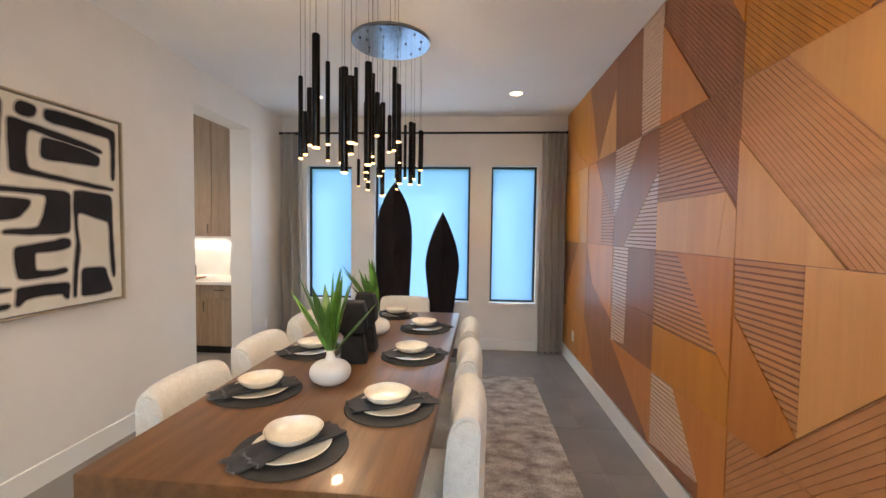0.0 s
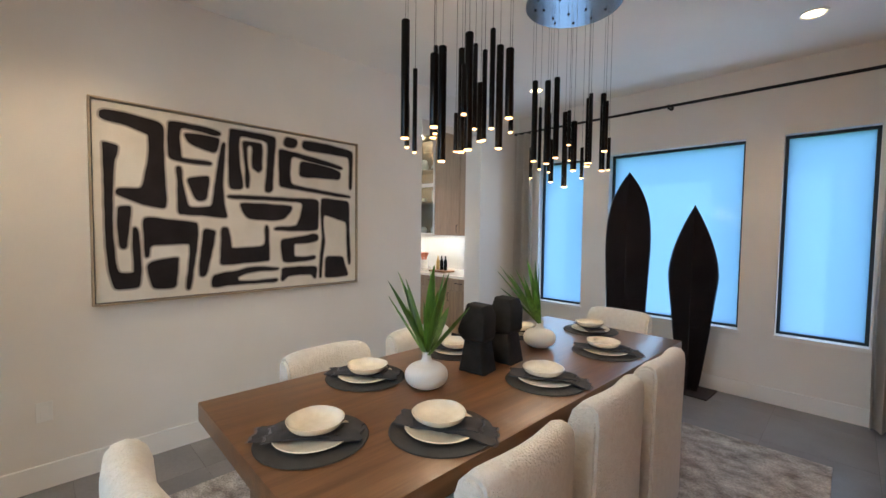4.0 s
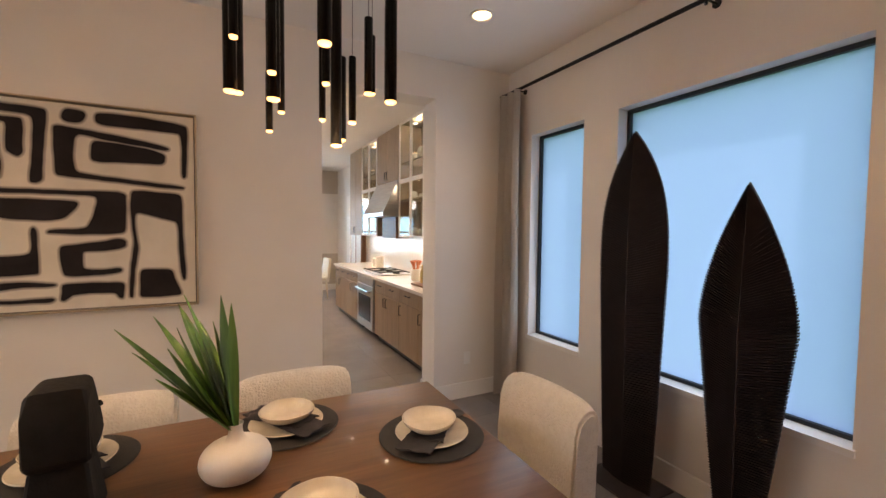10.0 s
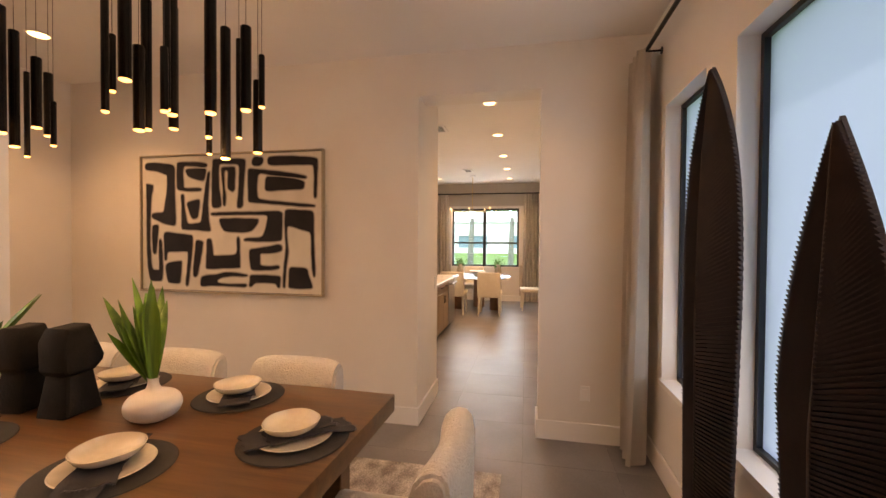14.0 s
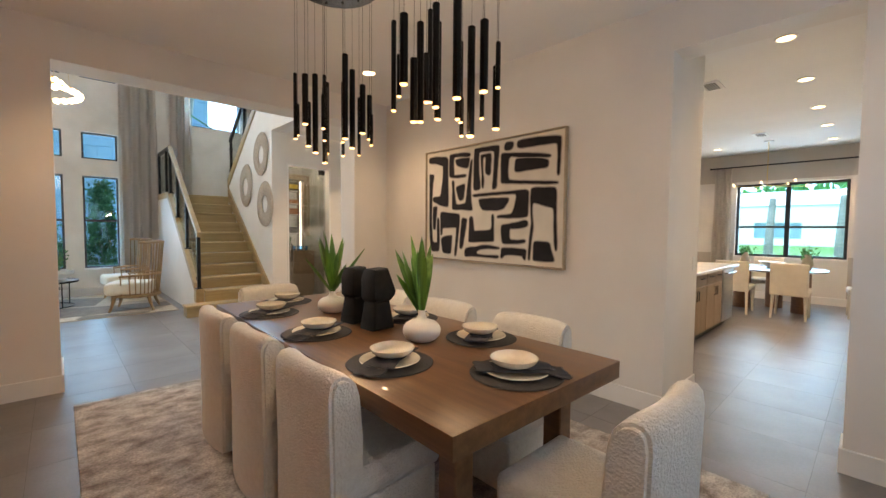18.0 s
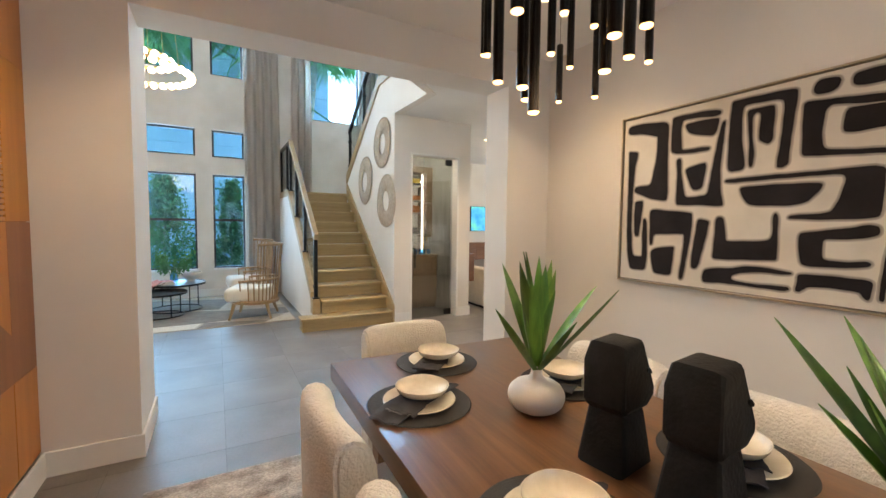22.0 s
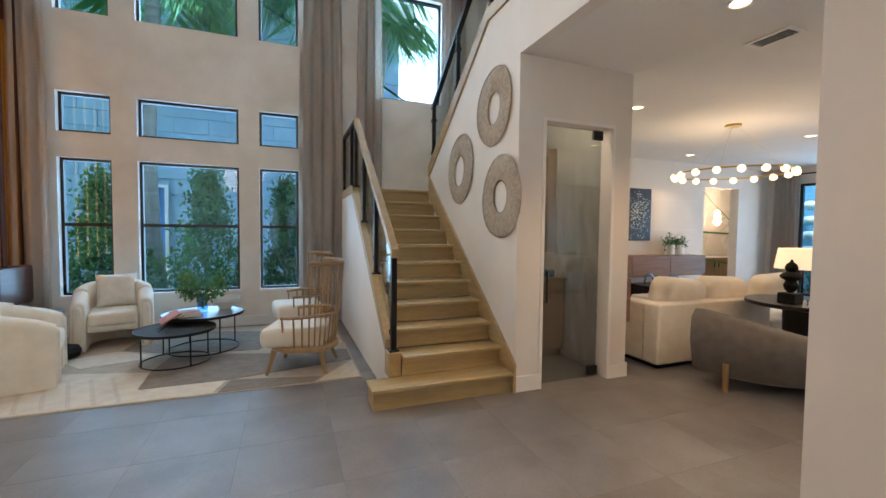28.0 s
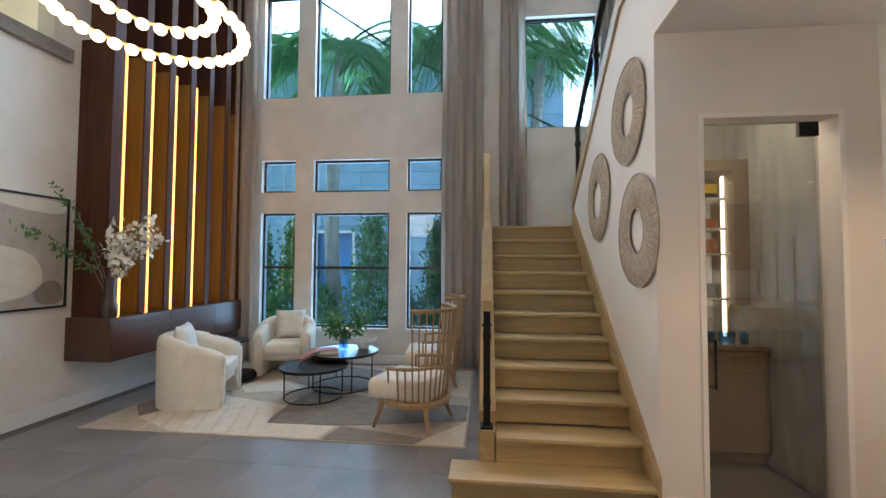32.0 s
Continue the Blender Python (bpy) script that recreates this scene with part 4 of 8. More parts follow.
def stone_figure(x, y, turn, h):
    """A tapered plinth block under a heavier head block whose front runs out to a blunt nose, carved from dark stone."""
    k = h / 0.36
    bm = bmesh.new()

    def block(profile, half_low, half_high, swell):
        zs = [p[1] for p in profile]
        lo, hi = min(zs), max(zs)
        part_bm = bmesh.new()
        wide = lambda z: half_low + (half_high - half_low) * (z - lo) / (hi - lo) + swell * math.sin(math.pi * (z - lo) / (hi - lo))
        a = [part_bm.verts.new((px * k, -wide(pz) * k, pz * k)) for px, pz in profile]
        b = [part_bm.verts.new((px * k, wide(pz) * k, pz * k)) for px, pz in profile]
        part_bm.faces.new(a)
        part_bm.faces.new(b[::-1])
        for i in range(len(profile)):
            j = (i + 1) % len(profile)
            part_bm.faces.new((a[j], a[i], b[i], b[j]))
        bmesh.ops.recalc_face_normals(part_bm, faces=part_bm.faces[:])
        rims = [e for e in part_bm.edges if abs(e.verts[0].co.y + e.verts[1].co.y) > 0.01]
        bmesh.ops.bevel(part_bm, geom=rims, offset=0.020 * k, segments=3, profile=0.5, affect="EDGES")
        me = bpy.data.meshes.new("block")
        part_bm.to_mesh(me)
        part_bm.free()
        bm.from_mesh(me)
        bpy.data.meshes.remove(me)

    block([(0.078, 0.0), (0.056, 0.168), (-0.056, 0.168), (-0.078, 0.0)], 0.078, 0.058, 0.0)
    block([(0.060, 0.164), (0.074, 0.185), (0.074, 0.30), (0.056, 0.355), (-0.046, 0.36), (-0.092, 0.222), (-0.088, 0.196), (-0.058, 0.164)], 0.064, 0.056, 0.016)
    for s in (-1, 1):
        tube(bm, [(-0.052 * k, s * 0.055 * k, 0.275 * k), (-0.054 * k, s * 0.0665 * k, 0.273 * k), (-0.053 * k, s * 0.0690 * k, 0.273 * k)], [0.013, 0.013, 0.009], 10, True, 0.6)
    ob = solid("stone_sculpture", bm, M["stone"], "rough black stone block sculpture on the walnut table", "sculpture", "pair of stone sculptures", angle=28)
    ob.matrix_world = pose(x, y, 0.782, 0, 0, turn)


stone_figure(-0.68, 2.355, 8, 0.36)
stone_figure(-0.68, 2.60, 4, 0.37)

# pendant clusters: two round canopies with slim black tubes
# (x, y, height of the tip, length); the 31 and 52 cm tubes are thick, the others thin
N_TIPS = ((-0.730, 3.317, 1.837, 52), (-0.872, 3.117, 1.892, 21), (-0.862, 3.365, 1.886, 31), (-0.551, 3.103, 1.911, 31), (-0.516, 3.435, 1.944, 52), (-0.787, 3.017, 1.984, 52),
          (-0.439, 3.090, 1.945, 42), (-0.684, 3.114, 2.007, 52), (-0.614, 3.342, 1.892, 21), (-0.534, 3.005, 2.053, 21), (-0.429, 3.338, 1.929, 21), (-0.403, 3.214, 2.029, 31))
N_MORE = ((-0.640, 3.477, 1.990, 31), (-0.680, 2.996, 1.954, 52), (-0.839, 3.292, 1.947, 42), (-0.764, 3.454, 2.043, 21), (-0.828, 3.152, 1.951, 42), (-0.532, 3.243, 1.972, 42))
S_TIPS = ((-0.881, 2.068, 1.919, 42), (-0.534, 2.085, 1.890, 52), (-0.826, 2.313, 1.950, 21), (-0.812, 1.960, 1.919, 21), (-0.637, 2.020, 1.841, 52), (-0.570, 1.906, 1.964, 31),
          (-0.884, 2.200, 2.014, 31), (-0.540, 2.203, 1.953, 42), (-0.588, 2.381, 1.946, 52), (-0.471, 2.321, 1.999, 21), (-0.713, 2.382, 2.000, 31), (-0.462, 1.976, 2.012, 21))
S_MORE = ((-0.405, 2.214, 2.033, 31), (-0.399, 2.083, 1.962, 42), (-0.743, 2.079, 1.993, 42), (-0.721, 2.242, 1.925, 52), (-0.649, 2.261, 2.033, 42), (-0.726, 1.875, 1.935, 52))


def pendant_light(cx, cy, tips):
    f = thing("pendant_light", "cluster of slim black tube pendants under a round canopy", "pendant light", "pendant clusters", (cx, cy, 3.045))
    part("canopy", lathe(bmesh.new(), [(0.30, 0.0), (0.31, -0.004), (0.31, -0.022), (0.302, -0.028), (0.02, -0.028)], 56), M["chrome"], f, "dark polished round canopy")
    for x, y, z, cm in tips:
        ln, r = cm / 100, 0.0188 if cm in (31, 52) else 0.0118
        dx, dy, zb = x - cx, y - cy, z - 3.045
        t = part("tube", tube(bmesh.new(), [(dx, dy, zb + 0.006), (dx, dy, zb + ln - 0.003), (dx, dy, zb + ln)], [r, r, r * 0.86], 18), M["bronze"], f, "black metal tube")
        part("cord", tube(bmesh.new(), [(dx, dy, zb + ln), (dx, dy, -0.03)], 0.0012, 5), M["greycloth"], t)
        part("diffuser", lathe(bmesh.new(), [(r * 0.90, 0.0065), (r * 0.93, 0.005), (r * 0.93, 0.002), (r * 0.72, -0.001), (r * 0.3, -0.002)], 18, pose(dx, dy, zb)), M["bulb"], t, "lit warm tip")
        part("nub", lathe(bmesh.new(), [(0.008, 0.0), (0.008, -0.008), (0.003, -0.010)], 8, pose(dx * 0.97, dy * 0.97, -0.026)), M["black"], t)


pendant_light(-0.65, 3.24, N_TIPS + N_MORE)
pendant_light(-0.65, 2.13, S_TIPS + S_MORE)

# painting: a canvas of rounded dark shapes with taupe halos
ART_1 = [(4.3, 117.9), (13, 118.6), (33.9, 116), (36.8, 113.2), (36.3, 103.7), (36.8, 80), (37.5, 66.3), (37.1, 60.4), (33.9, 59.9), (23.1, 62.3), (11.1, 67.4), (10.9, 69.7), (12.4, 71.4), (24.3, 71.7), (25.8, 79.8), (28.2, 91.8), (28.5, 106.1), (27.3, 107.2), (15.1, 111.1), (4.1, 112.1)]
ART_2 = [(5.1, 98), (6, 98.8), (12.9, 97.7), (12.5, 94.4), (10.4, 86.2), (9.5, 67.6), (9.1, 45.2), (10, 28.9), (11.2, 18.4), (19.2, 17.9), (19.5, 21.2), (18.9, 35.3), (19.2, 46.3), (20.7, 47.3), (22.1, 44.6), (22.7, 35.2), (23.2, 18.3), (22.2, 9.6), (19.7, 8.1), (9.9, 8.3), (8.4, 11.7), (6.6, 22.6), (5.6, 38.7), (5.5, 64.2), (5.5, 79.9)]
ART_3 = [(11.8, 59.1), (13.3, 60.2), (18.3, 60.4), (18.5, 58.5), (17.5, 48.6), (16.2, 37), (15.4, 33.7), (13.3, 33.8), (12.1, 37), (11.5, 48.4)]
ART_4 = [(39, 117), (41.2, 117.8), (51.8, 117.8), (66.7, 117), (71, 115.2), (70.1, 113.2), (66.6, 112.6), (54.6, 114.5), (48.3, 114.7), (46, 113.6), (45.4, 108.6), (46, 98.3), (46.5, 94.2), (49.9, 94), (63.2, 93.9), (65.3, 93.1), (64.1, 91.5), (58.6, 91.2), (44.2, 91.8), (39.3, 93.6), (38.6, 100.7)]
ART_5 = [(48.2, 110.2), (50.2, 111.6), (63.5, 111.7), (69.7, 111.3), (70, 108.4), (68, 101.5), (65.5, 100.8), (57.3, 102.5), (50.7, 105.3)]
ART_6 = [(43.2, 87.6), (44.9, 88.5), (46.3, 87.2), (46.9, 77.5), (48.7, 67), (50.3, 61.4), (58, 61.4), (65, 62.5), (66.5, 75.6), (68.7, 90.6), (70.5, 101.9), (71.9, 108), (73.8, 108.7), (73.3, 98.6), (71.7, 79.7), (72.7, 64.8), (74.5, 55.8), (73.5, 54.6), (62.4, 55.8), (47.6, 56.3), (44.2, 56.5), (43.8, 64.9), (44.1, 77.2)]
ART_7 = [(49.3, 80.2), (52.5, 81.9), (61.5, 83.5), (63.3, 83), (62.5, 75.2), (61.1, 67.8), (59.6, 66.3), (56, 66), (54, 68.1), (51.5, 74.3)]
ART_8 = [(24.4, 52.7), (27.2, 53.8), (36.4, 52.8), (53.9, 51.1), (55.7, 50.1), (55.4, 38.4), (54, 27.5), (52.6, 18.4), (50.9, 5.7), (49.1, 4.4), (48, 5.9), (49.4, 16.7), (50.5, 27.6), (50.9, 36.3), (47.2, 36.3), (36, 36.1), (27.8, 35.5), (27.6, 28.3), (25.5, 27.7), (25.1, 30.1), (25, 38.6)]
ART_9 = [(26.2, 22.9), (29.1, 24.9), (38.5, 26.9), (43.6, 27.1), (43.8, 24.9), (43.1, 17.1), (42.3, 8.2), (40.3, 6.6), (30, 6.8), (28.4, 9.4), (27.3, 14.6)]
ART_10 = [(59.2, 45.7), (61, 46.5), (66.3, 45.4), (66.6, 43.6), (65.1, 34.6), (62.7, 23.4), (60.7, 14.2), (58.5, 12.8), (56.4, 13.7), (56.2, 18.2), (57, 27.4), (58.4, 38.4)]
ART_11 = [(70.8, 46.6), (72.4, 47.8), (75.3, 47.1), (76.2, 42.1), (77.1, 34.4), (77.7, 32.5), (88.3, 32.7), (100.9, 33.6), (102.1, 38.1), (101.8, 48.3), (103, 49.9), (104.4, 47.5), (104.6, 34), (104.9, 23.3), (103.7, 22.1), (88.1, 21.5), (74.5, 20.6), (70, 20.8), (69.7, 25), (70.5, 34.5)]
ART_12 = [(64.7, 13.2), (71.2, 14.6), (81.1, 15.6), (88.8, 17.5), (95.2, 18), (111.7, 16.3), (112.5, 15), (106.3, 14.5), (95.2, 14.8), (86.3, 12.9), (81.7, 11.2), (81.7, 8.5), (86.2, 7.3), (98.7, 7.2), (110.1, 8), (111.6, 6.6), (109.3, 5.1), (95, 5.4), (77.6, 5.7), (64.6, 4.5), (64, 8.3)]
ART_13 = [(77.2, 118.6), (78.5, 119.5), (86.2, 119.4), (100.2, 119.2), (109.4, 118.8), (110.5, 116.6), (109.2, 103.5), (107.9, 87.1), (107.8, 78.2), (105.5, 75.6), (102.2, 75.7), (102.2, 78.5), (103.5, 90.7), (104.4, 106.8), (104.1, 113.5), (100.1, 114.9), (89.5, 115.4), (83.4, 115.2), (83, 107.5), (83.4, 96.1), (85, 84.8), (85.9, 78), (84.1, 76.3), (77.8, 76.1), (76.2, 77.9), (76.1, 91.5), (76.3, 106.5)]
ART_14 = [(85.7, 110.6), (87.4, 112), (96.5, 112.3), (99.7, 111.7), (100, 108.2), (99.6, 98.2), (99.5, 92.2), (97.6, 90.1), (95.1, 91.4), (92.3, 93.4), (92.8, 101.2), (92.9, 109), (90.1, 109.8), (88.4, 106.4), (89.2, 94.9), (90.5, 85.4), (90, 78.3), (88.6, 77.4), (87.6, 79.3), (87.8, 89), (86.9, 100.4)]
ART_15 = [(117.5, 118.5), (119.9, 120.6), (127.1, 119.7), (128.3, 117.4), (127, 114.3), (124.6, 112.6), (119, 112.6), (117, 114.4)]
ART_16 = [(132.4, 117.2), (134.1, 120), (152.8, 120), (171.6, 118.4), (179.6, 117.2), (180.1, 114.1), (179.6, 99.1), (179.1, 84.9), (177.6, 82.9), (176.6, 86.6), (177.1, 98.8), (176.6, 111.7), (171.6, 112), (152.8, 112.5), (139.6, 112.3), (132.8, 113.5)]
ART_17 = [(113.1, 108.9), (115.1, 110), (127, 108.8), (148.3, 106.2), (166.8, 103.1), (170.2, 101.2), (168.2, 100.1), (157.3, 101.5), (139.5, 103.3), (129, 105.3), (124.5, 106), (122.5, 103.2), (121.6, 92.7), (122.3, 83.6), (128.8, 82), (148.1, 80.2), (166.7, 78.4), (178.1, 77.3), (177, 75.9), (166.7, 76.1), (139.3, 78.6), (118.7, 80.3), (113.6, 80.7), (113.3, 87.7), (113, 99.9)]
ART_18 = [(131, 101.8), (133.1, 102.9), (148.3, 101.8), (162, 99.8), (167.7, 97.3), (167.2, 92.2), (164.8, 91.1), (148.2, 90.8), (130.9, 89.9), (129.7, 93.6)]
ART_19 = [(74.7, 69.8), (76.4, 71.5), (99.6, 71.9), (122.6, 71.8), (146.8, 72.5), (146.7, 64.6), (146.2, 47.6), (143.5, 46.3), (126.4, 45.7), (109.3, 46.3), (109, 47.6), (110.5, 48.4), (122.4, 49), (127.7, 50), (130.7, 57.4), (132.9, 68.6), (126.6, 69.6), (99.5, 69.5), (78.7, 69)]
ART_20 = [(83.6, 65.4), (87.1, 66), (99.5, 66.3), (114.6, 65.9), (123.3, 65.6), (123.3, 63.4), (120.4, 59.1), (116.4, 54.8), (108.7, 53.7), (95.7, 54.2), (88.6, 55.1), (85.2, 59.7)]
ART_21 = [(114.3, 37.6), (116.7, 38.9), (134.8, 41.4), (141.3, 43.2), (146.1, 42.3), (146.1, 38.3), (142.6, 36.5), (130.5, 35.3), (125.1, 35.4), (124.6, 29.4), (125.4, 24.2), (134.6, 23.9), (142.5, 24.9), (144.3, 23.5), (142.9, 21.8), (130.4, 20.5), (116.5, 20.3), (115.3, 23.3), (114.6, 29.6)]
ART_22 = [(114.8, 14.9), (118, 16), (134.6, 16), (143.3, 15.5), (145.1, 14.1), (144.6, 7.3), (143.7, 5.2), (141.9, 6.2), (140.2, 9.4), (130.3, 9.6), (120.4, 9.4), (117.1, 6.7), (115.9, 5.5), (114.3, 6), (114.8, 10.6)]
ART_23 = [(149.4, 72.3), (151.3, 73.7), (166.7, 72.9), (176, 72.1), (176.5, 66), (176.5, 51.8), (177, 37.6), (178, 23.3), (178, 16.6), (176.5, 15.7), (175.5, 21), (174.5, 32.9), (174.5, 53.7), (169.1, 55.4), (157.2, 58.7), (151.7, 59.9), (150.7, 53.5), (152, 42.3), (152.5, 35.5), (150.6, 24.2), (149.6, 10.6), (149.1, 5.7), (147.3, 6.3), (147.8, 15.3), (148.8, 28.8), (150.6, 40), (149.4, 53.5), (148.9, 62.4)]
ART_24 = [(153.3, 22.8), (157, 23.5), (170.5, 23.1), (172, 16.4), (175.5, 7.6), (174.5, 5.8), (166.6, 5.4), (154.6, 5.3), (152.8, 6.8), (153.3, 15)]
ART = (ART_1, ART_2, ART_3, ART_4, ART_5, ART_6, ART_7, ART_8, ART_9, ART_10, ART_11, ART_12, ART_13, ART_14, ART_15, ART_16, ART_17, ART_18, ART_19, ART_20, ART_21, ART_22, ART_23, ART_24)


def grown(pts, d):
    area = sum(a[0] * b[1] - b[0] * a[1] for a, b in zip(pts, pts[1:] + pts[:1]))
    out = []
    for i, p in enumerate(pts):
        a, c = Vector(pts[i - 1]), Vector(pts[(i + 1) % len(pts)])
        b = Vector(p)
        n1, n2 = (b - a).normalized(), (c - b).normalized()
        nn = (Vector((n1.y, -n1.x)) + Vector((n2.y, -n2.x)))
        nn = nn.normalized() if nn.length > 1e-4 else Vector((n1.y, -n1.x))
        q = b + nn * d * (1 if area > 0 else -1)
        out.append((q.x, q.y))
    return out


def flat_shape(bm, pts, put, depth):
    prism(bm, pts, put, depth)
    bmesh.ops.triangulate(bm, faces=[f for f in bm.faces if len(f.verts) > 4])


def big_painting():
    p = thing("painting", "large abstract black and cream painting in a champagne frame", "painting", at=(-2.55, 0.942, 1.05))
    W, H = 1.84, 1.238
    part("canvas", box(bmesh.new(), 0.004, 0.006, 0.006, 0.034, W - 0.006, H - 0.006), M["canvas"], p, "cream painted canvas", 0)
    for a, b, c, d in ((-0.013, -0.013, -0.001, H + 0.013), (W + 0.001, -0.013, W + 0.013, H + 0.013), (-0.001, -0.013, W + 0.001, -0.001), (-0.001, H + 0.001, W + 0.001, H + 0.013)):
        part("frame_bar", soft_box(0.001, a, b, 0.052, c, d, 0.003, 1), M["gilt"], p)
    part("frame_back", box(bmesh.new(), 0.001, -0.001, -0.001, 0.004, W + 0.001, H + 0.001), M["ink"], p, "dark shadow gap", 0)
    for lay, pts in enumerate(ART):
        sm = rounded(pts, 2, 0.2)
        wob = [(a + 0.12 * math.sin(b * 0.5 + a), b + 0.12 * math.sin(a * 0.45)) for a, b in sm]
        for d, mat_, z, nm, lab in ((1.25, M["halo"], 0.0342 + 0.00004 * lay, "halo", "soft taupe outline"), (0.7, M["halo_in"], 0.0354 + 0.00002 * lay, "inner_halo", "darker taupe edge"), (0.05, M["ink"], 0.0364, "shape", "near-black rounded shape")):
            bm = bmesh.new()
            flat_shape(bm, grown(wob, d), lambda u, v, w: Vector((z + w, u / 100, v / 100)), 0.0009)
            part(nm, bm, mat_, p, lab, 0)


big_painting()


def carved_leaf(x, y, h, width, base_w, turn, serr, sharp, label):
    """A tall feather shape carved with slanting grooves, standing on a steel plate."""
    f = thing("leaf_sculpture", label, "sculpture", "pair of leaf sculptures", (x, y, 0.0), turn)
    n = 150
    part("base_plate", soft_box(-0.205, -0.17, 0.0, 0.205, 0.17, 0.012, 0.003, 1), M["carved"], f, "thin black plate")

    def half(s):
        if s > 0.62:
            k = (s - 0.62) / 0.38
            return width * max(0.0, 1 - k ** sharp)
        k = s / 0.62
        return base_w + (width - base_w) * (k ** 0.85 if serr else k ** 0.9)

    for side in (-1, 1):
        bm = bmesh.new()
        for i in range(n):
            s0, s1 = i / n, (i + 1) / n
            drop = 0.11
            zr0, zr1 = 0.012 + (h - 0.012) * s0, 0.012 + (h - 0.012) * s1
            m0, m1 = half(max(0, s0 - 0.0)), half(min(0.999, s1))
            up = (-0.015 + 0.17 * s0 ** 1.4) * (1 - s0 ** 10)
            w = half(min(0.999, (zr1 + up) / h))
            if w < 0.004:
                continue
            tip = 1.0 + (0.016 if (i % 2 == 0) else 0.004) * serr
            ridge = 0.050 * (0.35 + 0.65 * w / width)
            a = [(0, -ridge + 0.005, zr0), (0, -ridge - 0.002, zr1 - 0.003), (side * w * tip, -0.017, zr1 - 0.003 + up), (side * w * tip, -0.006, zr0 - 0.001 + up)]
            b = [(px, 0.0, pz) for px, py, pz in a]
            va, vb = [bm.verts.new(p) for p in a], [bm.verts.new(p) for p in b]
            bm.faces.new(va)
            bm.faces.new(vb[::-1])
            for k in range(4):
                bm.faces.new((va[k], vb[k], vb[(k + 1) % 4], va[(k + 1) % 4]))
        bmesh.ops.recalc_face_normals(bm, faces=bm.faces[:])
        part("leaf_half", bm, M["carved"], f, "grooved black carved half", 0)
    # core behind the ribs, and the raised spine
    bm = bmesh.new()
    pts = [(max(0.0012, half(k / 30) * 0.965), 0.012 + (h - 0.014) * k / 30) for k in range(31)]
    outline = pts + [(-a, b) for a, b in reversed(pts)]
    prism(bm, outline, lambda u, v, w: Vector((u, -0.006 + w, v)), 0.010)
    part("core", bm, M["carved"], f, "", 0)
    bm = bmesh.new()
    tube(bm, [(0, -0.032, 0.012), (0, -0.050, h * 0.6), (0, -0.018, h - 0.02)], [0.005, 0.004, 0.0015], 8)
    part("spine", bm, M["carved"], f, "raised middle rib")


carved_leaf(-0.978, 5.16, 2.165, 0.232, 0.165, 0, 1, 3.0, "tall black carved leaf sculpture before a frosted window")
carved_leaf(-0.36, 5.17, 1.80, 0.218, 0.075, -3, 1, 1.75, "shorter black carved leaf sculpture with a pointed tip")

# curtain rod and curtains
def curtain(x0, x1, y, z0, z1, folds, depth, label, axis="x", mat_="curtain", seed=1, pinch=0.75):
    c = bmesh.new()
    rng = random.Random(seed)
    n, rows = folds * 10, 14
    grid = []
    ph = [rng.uniform(-0.5, 0.5) for _ in range(folds + 2)]
    for r in range(rows + 1):
        s = r / rows
        z = z1 + (z0 - z1) * s
        row = []
        for i in range(n + 1):
            u = i / n
            k = u * folds
            wob = ph[int(k)] * (1 - k % 1) + ph[int(k) + 1] * (k % 1)
            d = depth * (pinch + (1 - pinch) * s) * math.sin(2 * math.pi * k + wob * s * 2) + depth * 0.25 * math.sin(4.1 * math.pi * k + 3 * wob) * s
            mid = (x0 + x1) / 2
            xx = x0 + (x1 - x0) * u
            xx = mid + (xx - mid) * (0.93 + 0.07 * s) + 0.008 * math.sin(7 * s + k)
            row.append(c.verts.new((xx, y + d, z) if axis == "x" else (y + d, xx, z)))
        grid.append(row)
    for a, b in zip(grid, grid[1:]):
        for i in range(n):
            c.faces.new((a[i], a[i + 1], b[i + 1], b[i]))
    g = bmesh.ops.solidify(c, geom=c.faces[:], thickness=0.004)
    return solid("curtain", c, M[mat_], label, "curtain", "curtains", angle=80)


def rod(points, brackets, label, out):
    f = thing("curtain_rod", label, "curtain rod", at=points[0])
    a, b = Vector(points[0]), Vector(points[1])
    part("pole", tube(bmesh.new(), [(0, 0, 0), tuple(b - a)], 0.014, 12), M["black"], f)
    for q in brackets:
        p = Vector(q) - a
        br = part("bracket", tube(tube(bmesh.new(), [tuple(p), tuple(p + Vector(out))], 0.007, 8), [tuple(p + Vector((0, 0, -0.03))), tuple(p + Vector((0, 0, 0.018)))], 0.009, 8), M["black"], f)
        part("bracket_plate", tube(bmesh.new(), [tuple(p + Vector(out) * 0.94), tuple(p + Vector(out))], 0.024, 12), M["black"], br)
    for p in (Vector((0, 0, 0)), b - a):
        d = (b - a).normalized() * (0.03 if p.length > 0.1 else -0.03)
        part("finial", tube(bmesh.new(), [tuple(p), tuple(p + d)], [0.019, 0.019], 12), M["black"], f)


rod([(-2.50, 5.27, 2.81), (1.16, 5.27, 2.81)], [(-2.30, 5.27, 2.81), (-0.66, 5.27, 2.81), (1.02, 5.27, 2.81)], "black curtain rod over the frosted windows", (0, 0.10, 0))
curtain(-2.53, -2.20, 5.245, 0.02, 2.79, 3, 0.070, "pale grey linen curtain beside the frosted windows", mat_="drape", seed=2)
curtain(0.86, 1.18, 5.25, 0.02, 2.79, 4, 0.050, "pale grey linen curtain beside the panelled wall", mat_="drape", seed=3)


